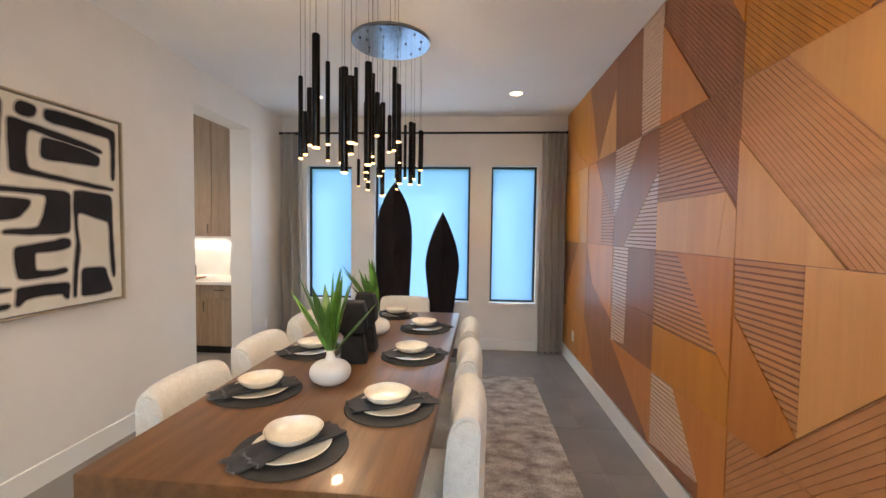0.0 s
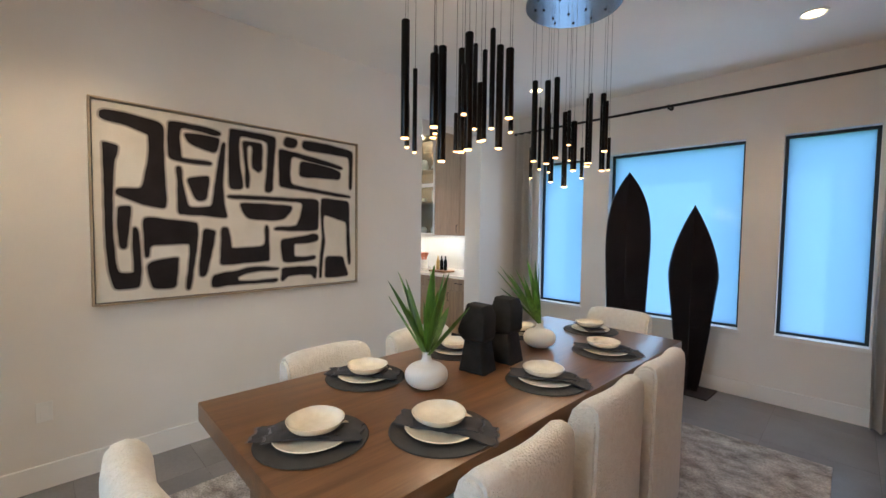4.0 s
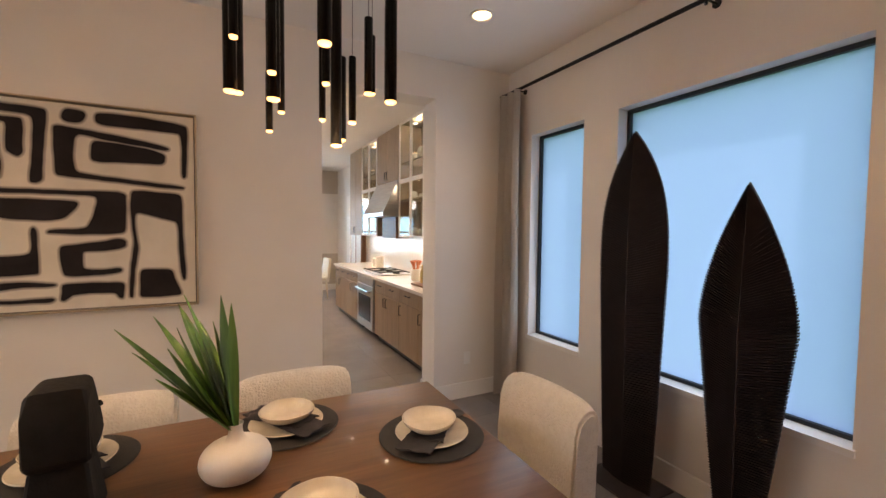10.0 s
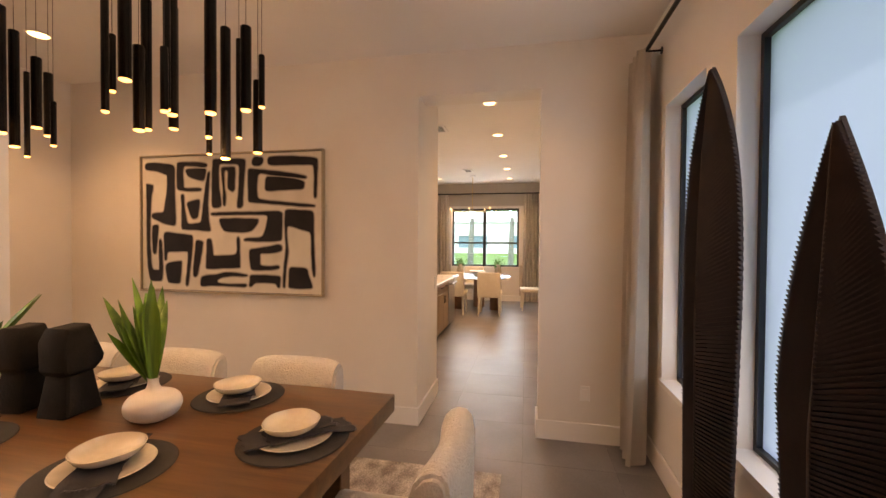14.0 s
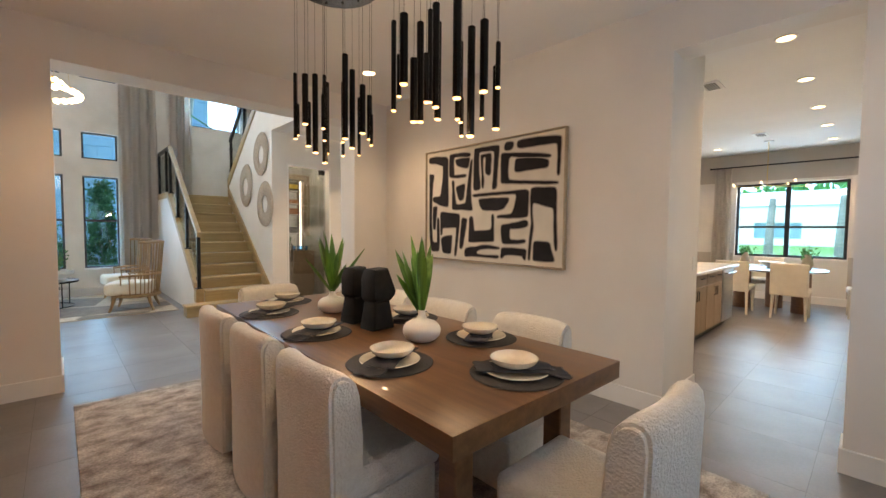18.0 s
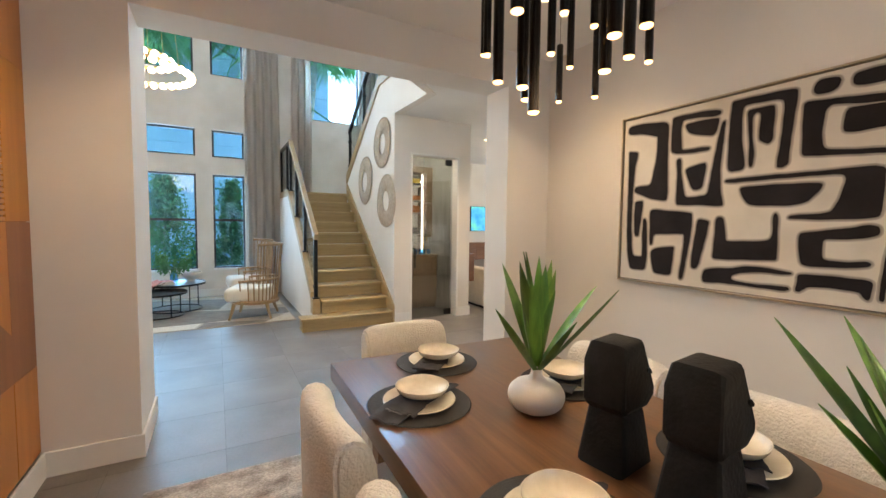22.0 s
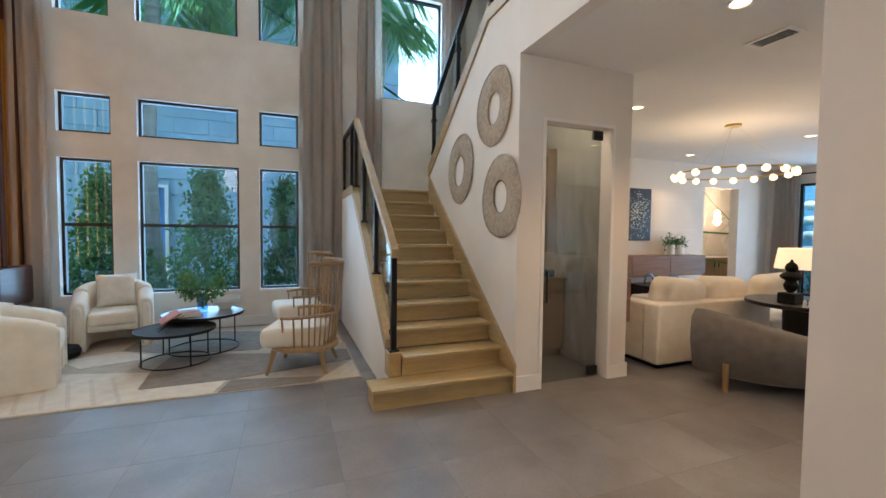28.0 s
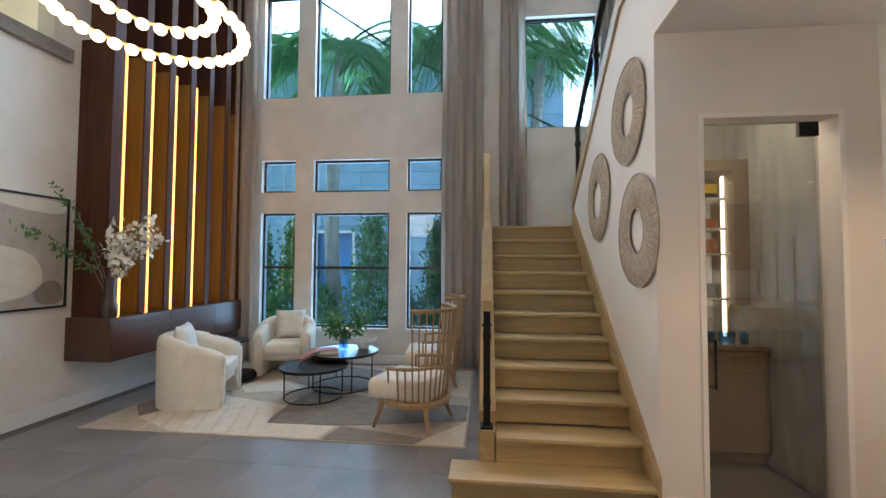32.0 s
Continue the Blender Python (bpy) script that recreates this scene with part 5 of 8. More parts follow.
def dining_rug():
    r = thing("rug", "distressed beige and taupe rug under the dining table", "rug", at=(-0.66, 2.43, 0.0))
    part("carpet", soft_box(-1.30, -1.92, 0.0, 1.345, 1.92, 0.012, 0.004, 1), M["rug"], r, "mottled worn pile")


dining_rug()


def outlet(x, y, z, turn, two=False):
    o = thing("wall_outlet", "white wall outlet plate", "outlet", "outlets", (x, y, z), turn)
    part("plate", soft_box(0, -0.036 - 0.023 * two, -0.058, 0.006, 0.036 + 0.023 * two, 0.058, 0.002, 1), M["white"], o)
    for s in ((-0.023, 0.023) if two else (0.0,)):
        part("socket", soft_box(0.005, s - 0.017, -0.034, 0.008, s + 0.017, 0.034, 0.001, 1), M["trim"], o)


outlet(-2.55, 4.94, 0.37, 0)
outlet(-2.55, 0.708, 0.45, 0)
outlet(1.19, 4.75, 0.37, 180)
outlet(-3.20, 3.62, 1.12, 90)


def downlight(x, y):
    d = thing("downlight", "round recessed ceiling light, lit warm", "ceiling light", "recessed ceiling lights", (x, y, CEIL))
    part("trim_ring", lathe(bmesh.new(), [(0.085, 0.0), (0.085, -0.006), (0.072, -0.010), (0.062, -0.004), (0.060, 0.0)], 32), M["trim"], d)
    part("lens", lathe(bmesh.new(), [(0.060, -0.001), (0.060, -0.004), (0.01, -0.005)], 32), M["lens"], d)


for dx_, dy_ in DOWNLIGHTS:
    downlight(dx_, dy_)


def ceiling_vent(x, y, w, d):
    v = thing("ceiling_vent", "white slatted ceiling vent", "vent", "ceiling vents", (x, y, CEIL))
    for a, b, c, e in ((-w, -d, w, -d + 0.03), (-w, d - 0.03, w, d), (-w, -d + 0.03, -w + 0.03, d - 0.03), (w - 0.03, -d + 0.03, w, d - 0.03)):
        part("frame_bar", box(bmesh.new(), a, b, -0.012, c, e, 0), M["trim"], v, "", 0)
    k = -d + 0.045
    while k < d - 0.04:
        part("slat", box(bmesh.new(), -w + 0.03, k, -0.010, w - 0.03, k + 0.012, -0.002), M["greycloth"], v, "", 0)
        k += 0.024


ceiling_vent(-3.66, -1.43, 0.10, 0.17)
ceiling_vent(-4.72, 3.32, 0.17, 0.10)
ceiling_vent(-8.0, 3.25, 0.17, 0.10)

# ---- living room ----
def armchair(x, y, turn, label):
    """Rounded cream tub chair that faces +x."""
    c = thing("armchair", label, "armchair", "cream armchairs", (x, y, 0.012), turn)
    # one thick rounded band: up from the floor at one arm, round the back, down to the floor at the other arm
    bm = bmesh.new()
    path = [(0.37 - 0.075 * k, -0.315, -1.0, 0.0) for k in range(6)]
    path += [(-0.315 * math.sin(a) - 0.005, -0.315 * math.cos(a), -math.sin(a), -math.cos(a)) for a in [math.pi * i / 16 for i in range(17)]]
    path += [(-0.005 + 0.075 * k, 0.315, 1.0, 0.0) for k in range(6)]
    rings, n = [], len(path)
    for i, (px, py, *_) in enumerate(path):
        ax, ay = (Vector((path[min(i + 1, n - 1)][0], path[min(i + 1, n - 1)][1])) - Vector((path[max(i - 1, 0)][0], path[max(i - 1, 0)][1]))).normalized()
        nx, ny = ay, -ax
        k = abs(2 * i / (n - 1) - 1)
        top = 0.735 - 0.155 * min(1, max(0, (k - 0.22) / 0.70)) ** 1.3 - 0.05 * max(0, (k - 0.9) / 0.1)
        half = 0.078 if k < 0.97 else 0.058
        sect = [(-half * 0.9, 0.0), (-half, 0.10), (-half, top - 0.07), (-half * 0.8, top - 0.022), (-half * 0.35, top), (half * 0.35, top), (half * 0.8, top - 0.022), (half, top - 0.07), (half, 0.10), (half * 0.9, 0.0)]
        rings.append([bm.verts.new((px - nx * o, py - ny * o, z)) for o, z in sect])
    m_ = len(rings[0])
    for a, b in zip(rings, rings[1:]):
        for k in range(m_):
            bm.faces.new((a[k], a[(k + 1) % m_], b[(k + 1) % m_], b[k]))
    bm.faces.new(rings[0][::-1])
    bm.faces.new(rings[-1])
    bmesh.ops.recalc_face_normals(bm, faces=bm.faces[:])
    ends = [e for e in bm.edges if len(e.link_faces) == 2 and any(len(f.verts) == m_ for f in e.link_faces)]
    bmesh.ops.bevel(bm, geom=ends, offset=0.028, segments=3, affect="EDGES")
    part("shell", bm, M["cream"], c, "rounded back and arms in one sweep down to the floor", 70)
    cush = soft_box(-0.235, -0.238, 0.27, 0.37, 0.238, 0.42, 0.055, 4)
    for v in cush.verts:
        v.co.z += 0.02 * (1 - (v.co.y / 0.238) ** 2) * (v.co.z > 0.34)
    part("seat", cush, M["cream"], c, "plump seat cushion", 70)
    part("base", soft_box(-0.235, -0.236, 0.20, 0.33, 0.236, 0.28, 0.02, 2), M["cream"], c)
    pill = bmesh.new()
    bmesh.ops.create_grid(pill, x_segments=12, y_segments=12, size=0.21)
    for v in pill.verts:
        u, w = v.co.x / 0.21, v.co.y / 0.21
        v.co = Vector((0.075 * ((1 - u ** 4) * (1 - w ** 4)) ** 0.6 + 0.004, v.co.x * (1 - 0.07 * (1 - w * w)), v.co.y * (1 - 0.07 * (1 - u * u))))
    back = pill.copy()
    bmesh.ops.scale(back, vec=(-1, 1, 1), verts=back.verts)
    me_ = bpy.data.meshes.new("half")
    back.to_mesh(me_)
    back.free()
    pill.from_mesh(me_)
    bpy.data.meshes.remove(me_)
    bmesh.ops.remove_doubles(pill, verts=pill.verts, dist=0.009)
    bmesh.ops.recalc_face_normals(pill, faces=pill.faces[:])
    bmesh.ops.transform(pill, matrix=pose(-0.135, 0.02, 0.62, 0, -14, 5), verts=pill.verts)
    part("pillow", pill, M["pillow"], c, "loose cream pillow", 70)
    c.scale = (1.0, 1.02, 1.04)


armchair(2.38, -4.15, 198, "cream tub armchair with a loose pillow on the rug")
armchair(2.02, -5.52, 105, "cream tub armchair below the living room windows")


def spindle_chair(x, y, turn, label):
    """Oak chair with a hooped spindle back, faces +x."""
    c = thing("spindle_chair", label, "chair", "spindle chairs", (x, y, 0.012), turn)
    part("seat_rim", lathe(bmesh.new(), [(0.30, 0.225), (0.335, 0.227), (0.34, 0.262), (0.32, 0.278), (0.02, 0.278)], 36), M["ash"], c, "round oak seat frame")
    bm = soft_box(-0.29, -0.32, 0.265, 0.38, 0.32, 0.465, 0.08, 5)
    for v in bm.verts:
        if v.co.x < 0:
            r = math.hypot(v.co.x, v.co.y)
            if r > 0.30:
                v.co.x, v.co.y = v.co.x * 0.30 / r, v.co.y * 0.30 / r
    part("cushion", bm, M["cream"], c, "cream upholstered cushion", 70)
    for px, py, ox, oy in ((0.25, 0.24, 0.06, 0.05), (0.25, -0.24, 0.06, -0.05), (-0.20, 0.22, -0.07, 0.05), (-0.20, -0.22, -0.07, -0.05)):
        part("leg", tube(bmesh.new(), [(px, py, 0.24), (px + ox * 0.35, py + oy * 0.35, 0.13), (px + ox, py + oy, 0.0)], [0.030, 0.024, 0.016], 10), M["ash"], c, "tapered splayed oak leg")

    def hoop(r, z, lim, drop=0.0):
        return [(-(r) * math.cos(radians(a)), r * math.sin(radians(a)), z - drop * (a / lim) ** 2) for a in range(-lim, lim + 1, 6)]

    part("arm_hoop", tube(bmesh.new(), hoop(0.335, 0.60, 120, 0.03), 0.017, 8, True), M["ash"], c, "bent oak arm rail")
    part("top_hoop", tube(bmesh.new(), hoop(0.385, 1.12, 72), 0.020, 8, True), M["ash"], c, "bent oak top rail")
    for i in range(15):
        a = radians(-70 + 140 * i / 14)
        part("spindle", tube(bmesh.new(), [(-0.30 * math.cos(a), 0.30 * math.sin(a), 0.265), (-0.338 * math.cos(a), 0.338 * math.sin(a), 0.60), (-0.385 * math.cos(a), 0.385 * math.sin(a), 1.12)], 0.0085, 7), M["ash"], c)
    for s in (-1, 1):
        for deg in (82, 96, 118):
            a = radians(s * deg)
            part("spindle", tube(bmesh.new(), [(-0.31 * math.cos(a), 0.31 * math.sin(a), 0.265), (-0.335 * math.cos(a), 0.335 * math.sin(a), 0.585)], 0.010, 7), M["ash"], c)


spindle_chair(-0.20, -3.80, -17, "oak spindle-back chair with a cream cushion on the rug")
spindle_chair(-0.22, -5.18, 6, "oak spindle-back chair with a cream cushion by the windows")


def coffee_table(x, y, r, h, top_mat, label):
    t = thing("coffee_table", label, "coffee table", "nesting coffee tables", (x, y, 0.012))
    part("tabletop", lathe(bmesh.new(), [(r - 0.012, h - 0.018), (r - 0.01, h), (0.02, h)], 56), top_mat, t, "round top")
    part("rim", lathe(bmesh.new(), [(r - 0.012, h - 0.024), (r, h - 0.024), (r, h + 0.006), (r - 0.010, h + 0.006), (r - 0.010, h + 0.001), (r - 0.011, h - 0.02)], 56), M["black"], t, "black metal rim")
    ring = [(r * 0.86 * math.cos(k * 6.2832 / 40), r * 0.86 * math.sin(k * 6.2832 / 40), 0.009) for k in range(41)]
    part("foot_ring", tube(bmesh.new(), ring, 0.008, 8), M["black"], t, "thin black floor ring")
    for k in range(4):
        a = 0.6 + k * math.pi / 2
        part("leg", tube(bmesh.new(), [(r * 0.86 * math.cos(a), r * 0.86 * math.sin(a), 0.009), (r * 0.86 * math.cos(a), r * 0.86 * math.sin(a), h - 0.02)], 0.008, 8), M["black"], t)


coffee_table(1.12, -4.42, 0.385, 0.36, M["slate"], "low round black coffee table on the rug")
coffee_table(0.93, -4.88, 0.44, 0.44, M["mirrortop"], "round glass-topped black coffee table on the rug")


def side_table(x, y):
    t = thing("side_table", "small round black side table beside an armchair", "side table", at=(x, y, 0.012))
    part("tabletop", lathe(bmesh.new(), [(0.20, 0.49), (0.205, 0.50), (0.20, 0.512), (0.02, 0.512)], 36), M["black"], t)
    part("stem", tube(bmesh.new(), [(0, 0, 0.02), (0, 0, 0.49)], 0.014, 10), M["black"], t)
    part("foot", lathe(bmesh.new(), [(0.13, 0.0), (0.13, 0.012), (0.02, 0.02)], 30), M["black"], t)


side_table(2.52, -5.0)
solid("pouf", lathe(bmesh.new(), [(0.09, 0.012), (0.15, 0.04), (0.165, 0.09), (0.14, 0.14), (0.06, 0.165), (0.02, 0.168)], 28), M["stone"], "small round grey stool on the rug", "stool").matrix_world = pose(2.30, -4.90, 0)


def leafy(bm, spots, size, rng, flat=0.55):
    """Small pointed leaves scattered over the given spots."""
    for p in spots:
        m = Matrix.Translation(p) @ Euler((rng.uniform(0, 6.3), rng.uniform(0, 6.3), rng.uniform(0, 6.3))).to_matrix().to_4x4()
        s = size * rng.uniform(0.6, 1.35)
        pts = [(0, 0, 0), (s * 0.5, s * flat * 0.5, s * 0.10), (s * 1.1, 0, 0), (s * 0.5, -s * flat * 0.5, s * 0.10)]
        vs = [bm.verts.new(m @ Vector(q)) for q in pts]
        bm.faces.new(vs[:3])
        bm.faces.new((vs[0], vs[2], vs[3]))
    return bm


def table_greens():
    v = thing("glass_vase", "clear glass vase with crossed stems on the coffee table", "vase", at=(0.95, -4.92, 0.459))
    g = part("body", lathe(bmesh.new(), [(0.05, 0.0), (0.062, 0.01), (0.055, 0.10), (0.038, 0.17), (0.048, 0.22), (0.046, 0.22), (0.034, 0.17), (0.05, 0.10), (0.05, 0.012), (0.01, 0.010)], 24), M["glass"], v)
    p = thing("greenery", "loose bunch of green leaves in a glass vase", "plant", at=(0.95, -4.92, 0.485))
    rng = random.Random(5)
    spots, bm = [], bmesh.new()
    for k in range(14):
        a, l = rng.uniform(0, 6.28), rng.uniform(0.16, 0.34)
        end = Vector((l * math.cos(a), l * math.sin(a), rng.uniform(0.26, 0.46)))
        tube(bm, [(0.02 * math.cos(a + 3), 0.02 * math.sin(a + 3), 0), (0, 0, 0.14), tuple(end)], [0.003, 0.003, 0.0015], 5)
        for j in range(46):
            q = end * rng.uniform(0.55, 1.06) + Vector((rng.gauss(0, 0.04), rng.gauss(0, 0.04), rng.gauss(0, 0.035)))
            spots.append(q)
    part("stem", bm, M["leaf"], p)
    part("foliage", leafy(bmesh.new(), spots, 0.05, rng), M["shrub"], p, "small green leaves", 0)


table_greens()
solid("bowl", lathe(bmesh.new(), [(0.07, 0.0), (0.075, 0.03), (0.10, 0.06), (0.165, 0.10), (0.175, 0.145), (0.168, 0.145), (0.15, 0.10), (0.05, 0.07), (0.02, 0.068)], 36), M["ceramic"], "wide cream pedestal bowl on the coffee table", "bowl").matrix_world = pose(0.72, -5.04, 0.459)


def books(items, x, y, z, turn):
    for i, (w, d, h, mat_, lab) in enumerate(items):
        b = thing("book", lab, "book", "books on the tables", (x, y, z), turn + 7 * i)
        part("cover", soft_box(-w / 2, -d / 2, 0, w / 2, d / 2, h, 0.002, 1), M[mat_], b)
        part("pages", box(bmesh.new(), -w / 2 + 0.004, -d / 2 - 0.001, 0.004, w / 2 + 0.001, d / 2 + 0.001, h - 0.004), M["canvas"], b, "", 0)
        z += h + 0.0005


books([(0.30, 0.22, 0.03, "canvas", "pale coffee table book lying flat"), (0.26, 0.19, 0.025, "pink", "pink book lying on a pale book")], 1.08, -4.66, 0.459, 20)


def open_book():
    b = thing("book_stand", "open pink book on a clear stand on the low table", "book", at=(1.16, -4.36, 0.373), turn=200)
    part("stand", tube(tube(bmesh.new(), [(-0.12, -0.08, 0.004), (0.02, 0.0, 0.09), (0.12, 0.08, 0.15)], 0.005, 6), [(-0.12, 0.08, 0.004), (0.02, 0.0, 0.09), (0.12, -0.08, 0.15)], 0.005, 6), M["chrome"], b)
    for s in (-1, 1):
        bm = soft_box(-0.10, 0.002, 0, 0.10, 0.135, 0.016, 0.003, 1)
        bmesh.ops.transform(bm, matrix=pose(0.01, 0, 0.105, 0, -30, 0) @ pose(0, 0, 0, s * 14, 0, 0) @ Matrix.Diagonal((1, s, 1, 1)), verts=bm.verts)
        bmesh.ops.recalc_face_normals(bm, faces=bm.faces[:])
        part("page_block", bm, M["pink"], b)


open_book()


def living_rug():
    r = thing("rug", "large patchwork rug in ivory, sand and taupe", "rug", at=(0, 0, 0))
    X0, X1, Y0, Y1 = -0.71, 2.94, -5.95, -3.28
    part("base_weave", box(bmesh.new(), X0, Y0, 0.0, X1, Y1, 0.008), M["rug_c"], r, "sand woven ground", 0)
    put = lambda u, v, w: Vector((u, v, 0.008 + w))
    for mat_, pts in (("rug_a", [(2.59, -3.58), (2.19, -4.33), (1.27, -4.08), (1.24, -3.60), (0.95, -3.30), (2.02, -3.30)]), ("rug_b", [(1.25, -3.61), (1.28, -4.09), (1.20, -4.69), (0.25, -4.42), (-0.69, -4.30), (-0.69, -3.87), (0.50, -3.62)]),
                      ("rug_a", [(1.97, -4.43), (2.28, -4.79), (1.83, -5.03), (1.31, -4.66)]), ("rug_a", [(1.21, -3.58), (0.54, -3.60), (0.61, -3.30), (0.98, -3.30)]), ("rug_b", [(2.90, -3.9), (2.62, -3.62), (2.25, -4.36), (2.34, -4.78), (2.90, -5.0)]),
                      ("rug_a", [(-0.37, -3.44), (-0.69, -3.84), (-0.69, -3.30), (-0.30, -3.30)]), ("rug_b", [(1.80, -5.06), (1.25, -4.74), (0.30, -4.60), (0.10, -5.5), (1.3, -5.85), (1.75, -5.6)]), ("rug_a", [(0.0, -4.75), (-0.68, -4.6), (-0.68, -5.8), (-0.05, -5.6)]),
                      ("rug_b", [(0.49, -3.61), (-0.33, -3.42), (-0.26, -3.30), (0.57, -3.30)])):
        bm = bmesh.new()
        prism(bm, pts, put, 0.004)
        part("patch", bm, M[mat_], r, "", 0)
    for k in range(7):
        x = 2.30 - 0.17 * k
        part("stripe", prism(bmesh.new(), [(x, -3.33), (x + 0.035, -3.33), (x + 0.30, -4.02), (x + 0.265, -4.02)], lambda u, v, w: Vector((u, v, 0.0122 + w)), 0.0012), M["rug_d"], r, "thin pale stripe", 0)


living_rug()


def console_wall():
    c = thing("floating_console", "long floating mahogany console under the lit slats", "console", at=(3.5, -4.85, 0.53))
    part("body", soft_box(-0.52, -1.22, 0.0, -0.001, 1.23, 0.45, 0.004, 1), M["console"], c)
    for k in range(3):
        part("drawer_front", soft_box(-0.524, -1.20 + k * 0.81, 0.03, -0.518, -0.41 + k * 0.81, 0.42, 0.002, 1), M["console"], c)
    s = thing("slat_wall", "tall mahogany slat panel with lit gold strips between", "wall panel", at=(3.5, -4.95, 0.981))
    part("backing", box(bmesh.new(), -0.10, -1.10, 0.0, -0.001, 1.27, 3.0), M["slat"], s, "dark backing board", 0)
    for k in range(7):
        y = 1.12 - k * 0.369
        part("slat", soft_box(-0.40, y + 0.012, 0.0, -0.10, y + (0.15 if k == 0 else 0.11), 5.4, 0.004, 1), M["slat"], s, "deep mahogany slat")
        if k < 6:
            part("channel", box(bmesh.new(), -0.16, y - 0.255, 0.0, -0.101, y + 0.008, 3.0), M["shelfwood"], s, "warm wooden channel", 0)
            # Added thin face: its gold colour stands for strip light on the slat.
            part("veneer", box(bmesh.new(), -0.385, y - 0.258, 0.0, -0.162, y - 0.2565, 3.0), M["glowwood"], s, "golden veneered reveal", 0)
            xs = -0.408 if k < 4 else -0.33
            part("light_strip", soft_box(xs, y - 0.012, 0.0, xs + 0.023, y + 0.011, 3.0, 0.003, 1), M["led"], s, "lit gold strip")


console_wall()


def blossom_vase():
    v = thing("tall_vase", "slim dark brown vase on the floating console", "vase", at=(3.06, -3.68, 0.981))
    part("body", lathe(bmesh.new(), [(0.06, 0.0), (0.075, 0.02), (0.08, 0.12), (0.055, 0.2), (0.05, 0.30), (0.06, 0.42), (0.055, 0.42), (0.045, 0.30)], 28), M["brownvase"], v)
    p = thing("blossom_branch", "arching branches with white blossom and green leaves", "flowers", at=(3.06, -3.68, 1.38))
    rng = random.Random(11)
    stems, greens, whites = bmesh.new(), [], []
    # leafy branches reach along the wall, blossoming ones towards the room
    tips = [(0.20, 0.42, 0.92), (0.31, 0.62, 0.52), (0.13, 0.26, 0.55), (0.20, 0.36, 0.30)]
    for k in range(13):
        l = rng.uniform(0.12, 0.70)
        tips.append((-0.62 * l + rng.gauss(0, 0.05), -0.66 * l + rng.gauss(0, 0.06), rng.uniform(0.10, 0.42) + 0.38 * rng.random() * (1 - abs(l - 0.4))))
    for k, tip in enumerate(tips):
        e = Vector(tip)
        tube(stems, [(0, 0, -0.2), (e.x * 0.2, e.y * 0.2, 0.10), (e.x * 0.6, e.y * 0.6, e.z * 0.72), tuple(e)], [0.004, 0.004, 0.003, 0.001], 5)
        for j in range(46 if k < 4 else 34):
            u = rng.uniform(0.3, 1.02)
            spread = 0.022 if k < 4 else 0.032
            q = Vector((e.x * u, e.y * u, e.z * min(1, 0.08 + u * 0.95))) + Vector((rng.gauss(0, spread), rng.gauss(0, spread), rng.gauss(0, spread)))
            (whites if k >= 4 and rng.random() < 0.86 else greens).append(q)
    part("stem", stems, M["bark"], p)
    part("foliage", leafy(bmesh.new(), greens, 0.055, rng, 0.5), M["shrub"], p, "green leaves", 0)
    part("blossom", leafy(bmesh.new(), whites, 0.062, rng, 0.95), M["petal"], p, "white blossom", 0)


blossom_vase()


def wall_art():
    p = thing("wall_art", "abstract print of taupe and white curves in a black frame", "picture", at=(3.5, -2.95, 1.12))
    part("print", box(bmesh.new(), -0.028, -0.62, 0.0, -0.004, 0.62, 1.08), M["halo"], p, "taupe print ground", 0)
    for a, b, c, d in ((-0.64, -0.02, -0.62, 1.10), (0.62, -0.02, 0.64, 1.10), (-0.62, -0.02, 0.62, 0.0), (-0.62, 1.08, 0.62, 1.10)):
        part("frame_bar", soft_box(-0.045, a, b, -0.001, c, d, 0.002, 1), M["black"], p)
    put = lambda u, v, w: Vector((-0.0285 - w, u, v))
    for mat_, pts in (("canvas", [(-0.62, 0.93), (-0.30, 0.93), (0.1, 1.0), (0.1, 1.07), (-0.62, 1.07)]), ("canvas", [(-0.42, 0.10), (0.5, 0.04), (0.55, 0.62), (-0.15, 0.60), (-0.40, 0.45)]), ("rug_b", [(-0.61, 0.02), (-0.36, 0.02), (-0.33, 0.18), (-0.5, 0.28), (-0.61, 0.2)])):
        bm = bmesh.new()
        prism(bm, rounded(pts, 2), put, 0.001)
        part("shape", bm, M[mat_], p, "", 0)


wall_art()
led = thing("window_ledge", "taupe wooden ledge of the upper opening", "ledge", at=(3.5, -2.37, 3.66))
part("board", soft_box(-0.06, -1.19, 0.0, 0.25, 1.19, 0.14, 0.006, 1), M["rug_b"], led)


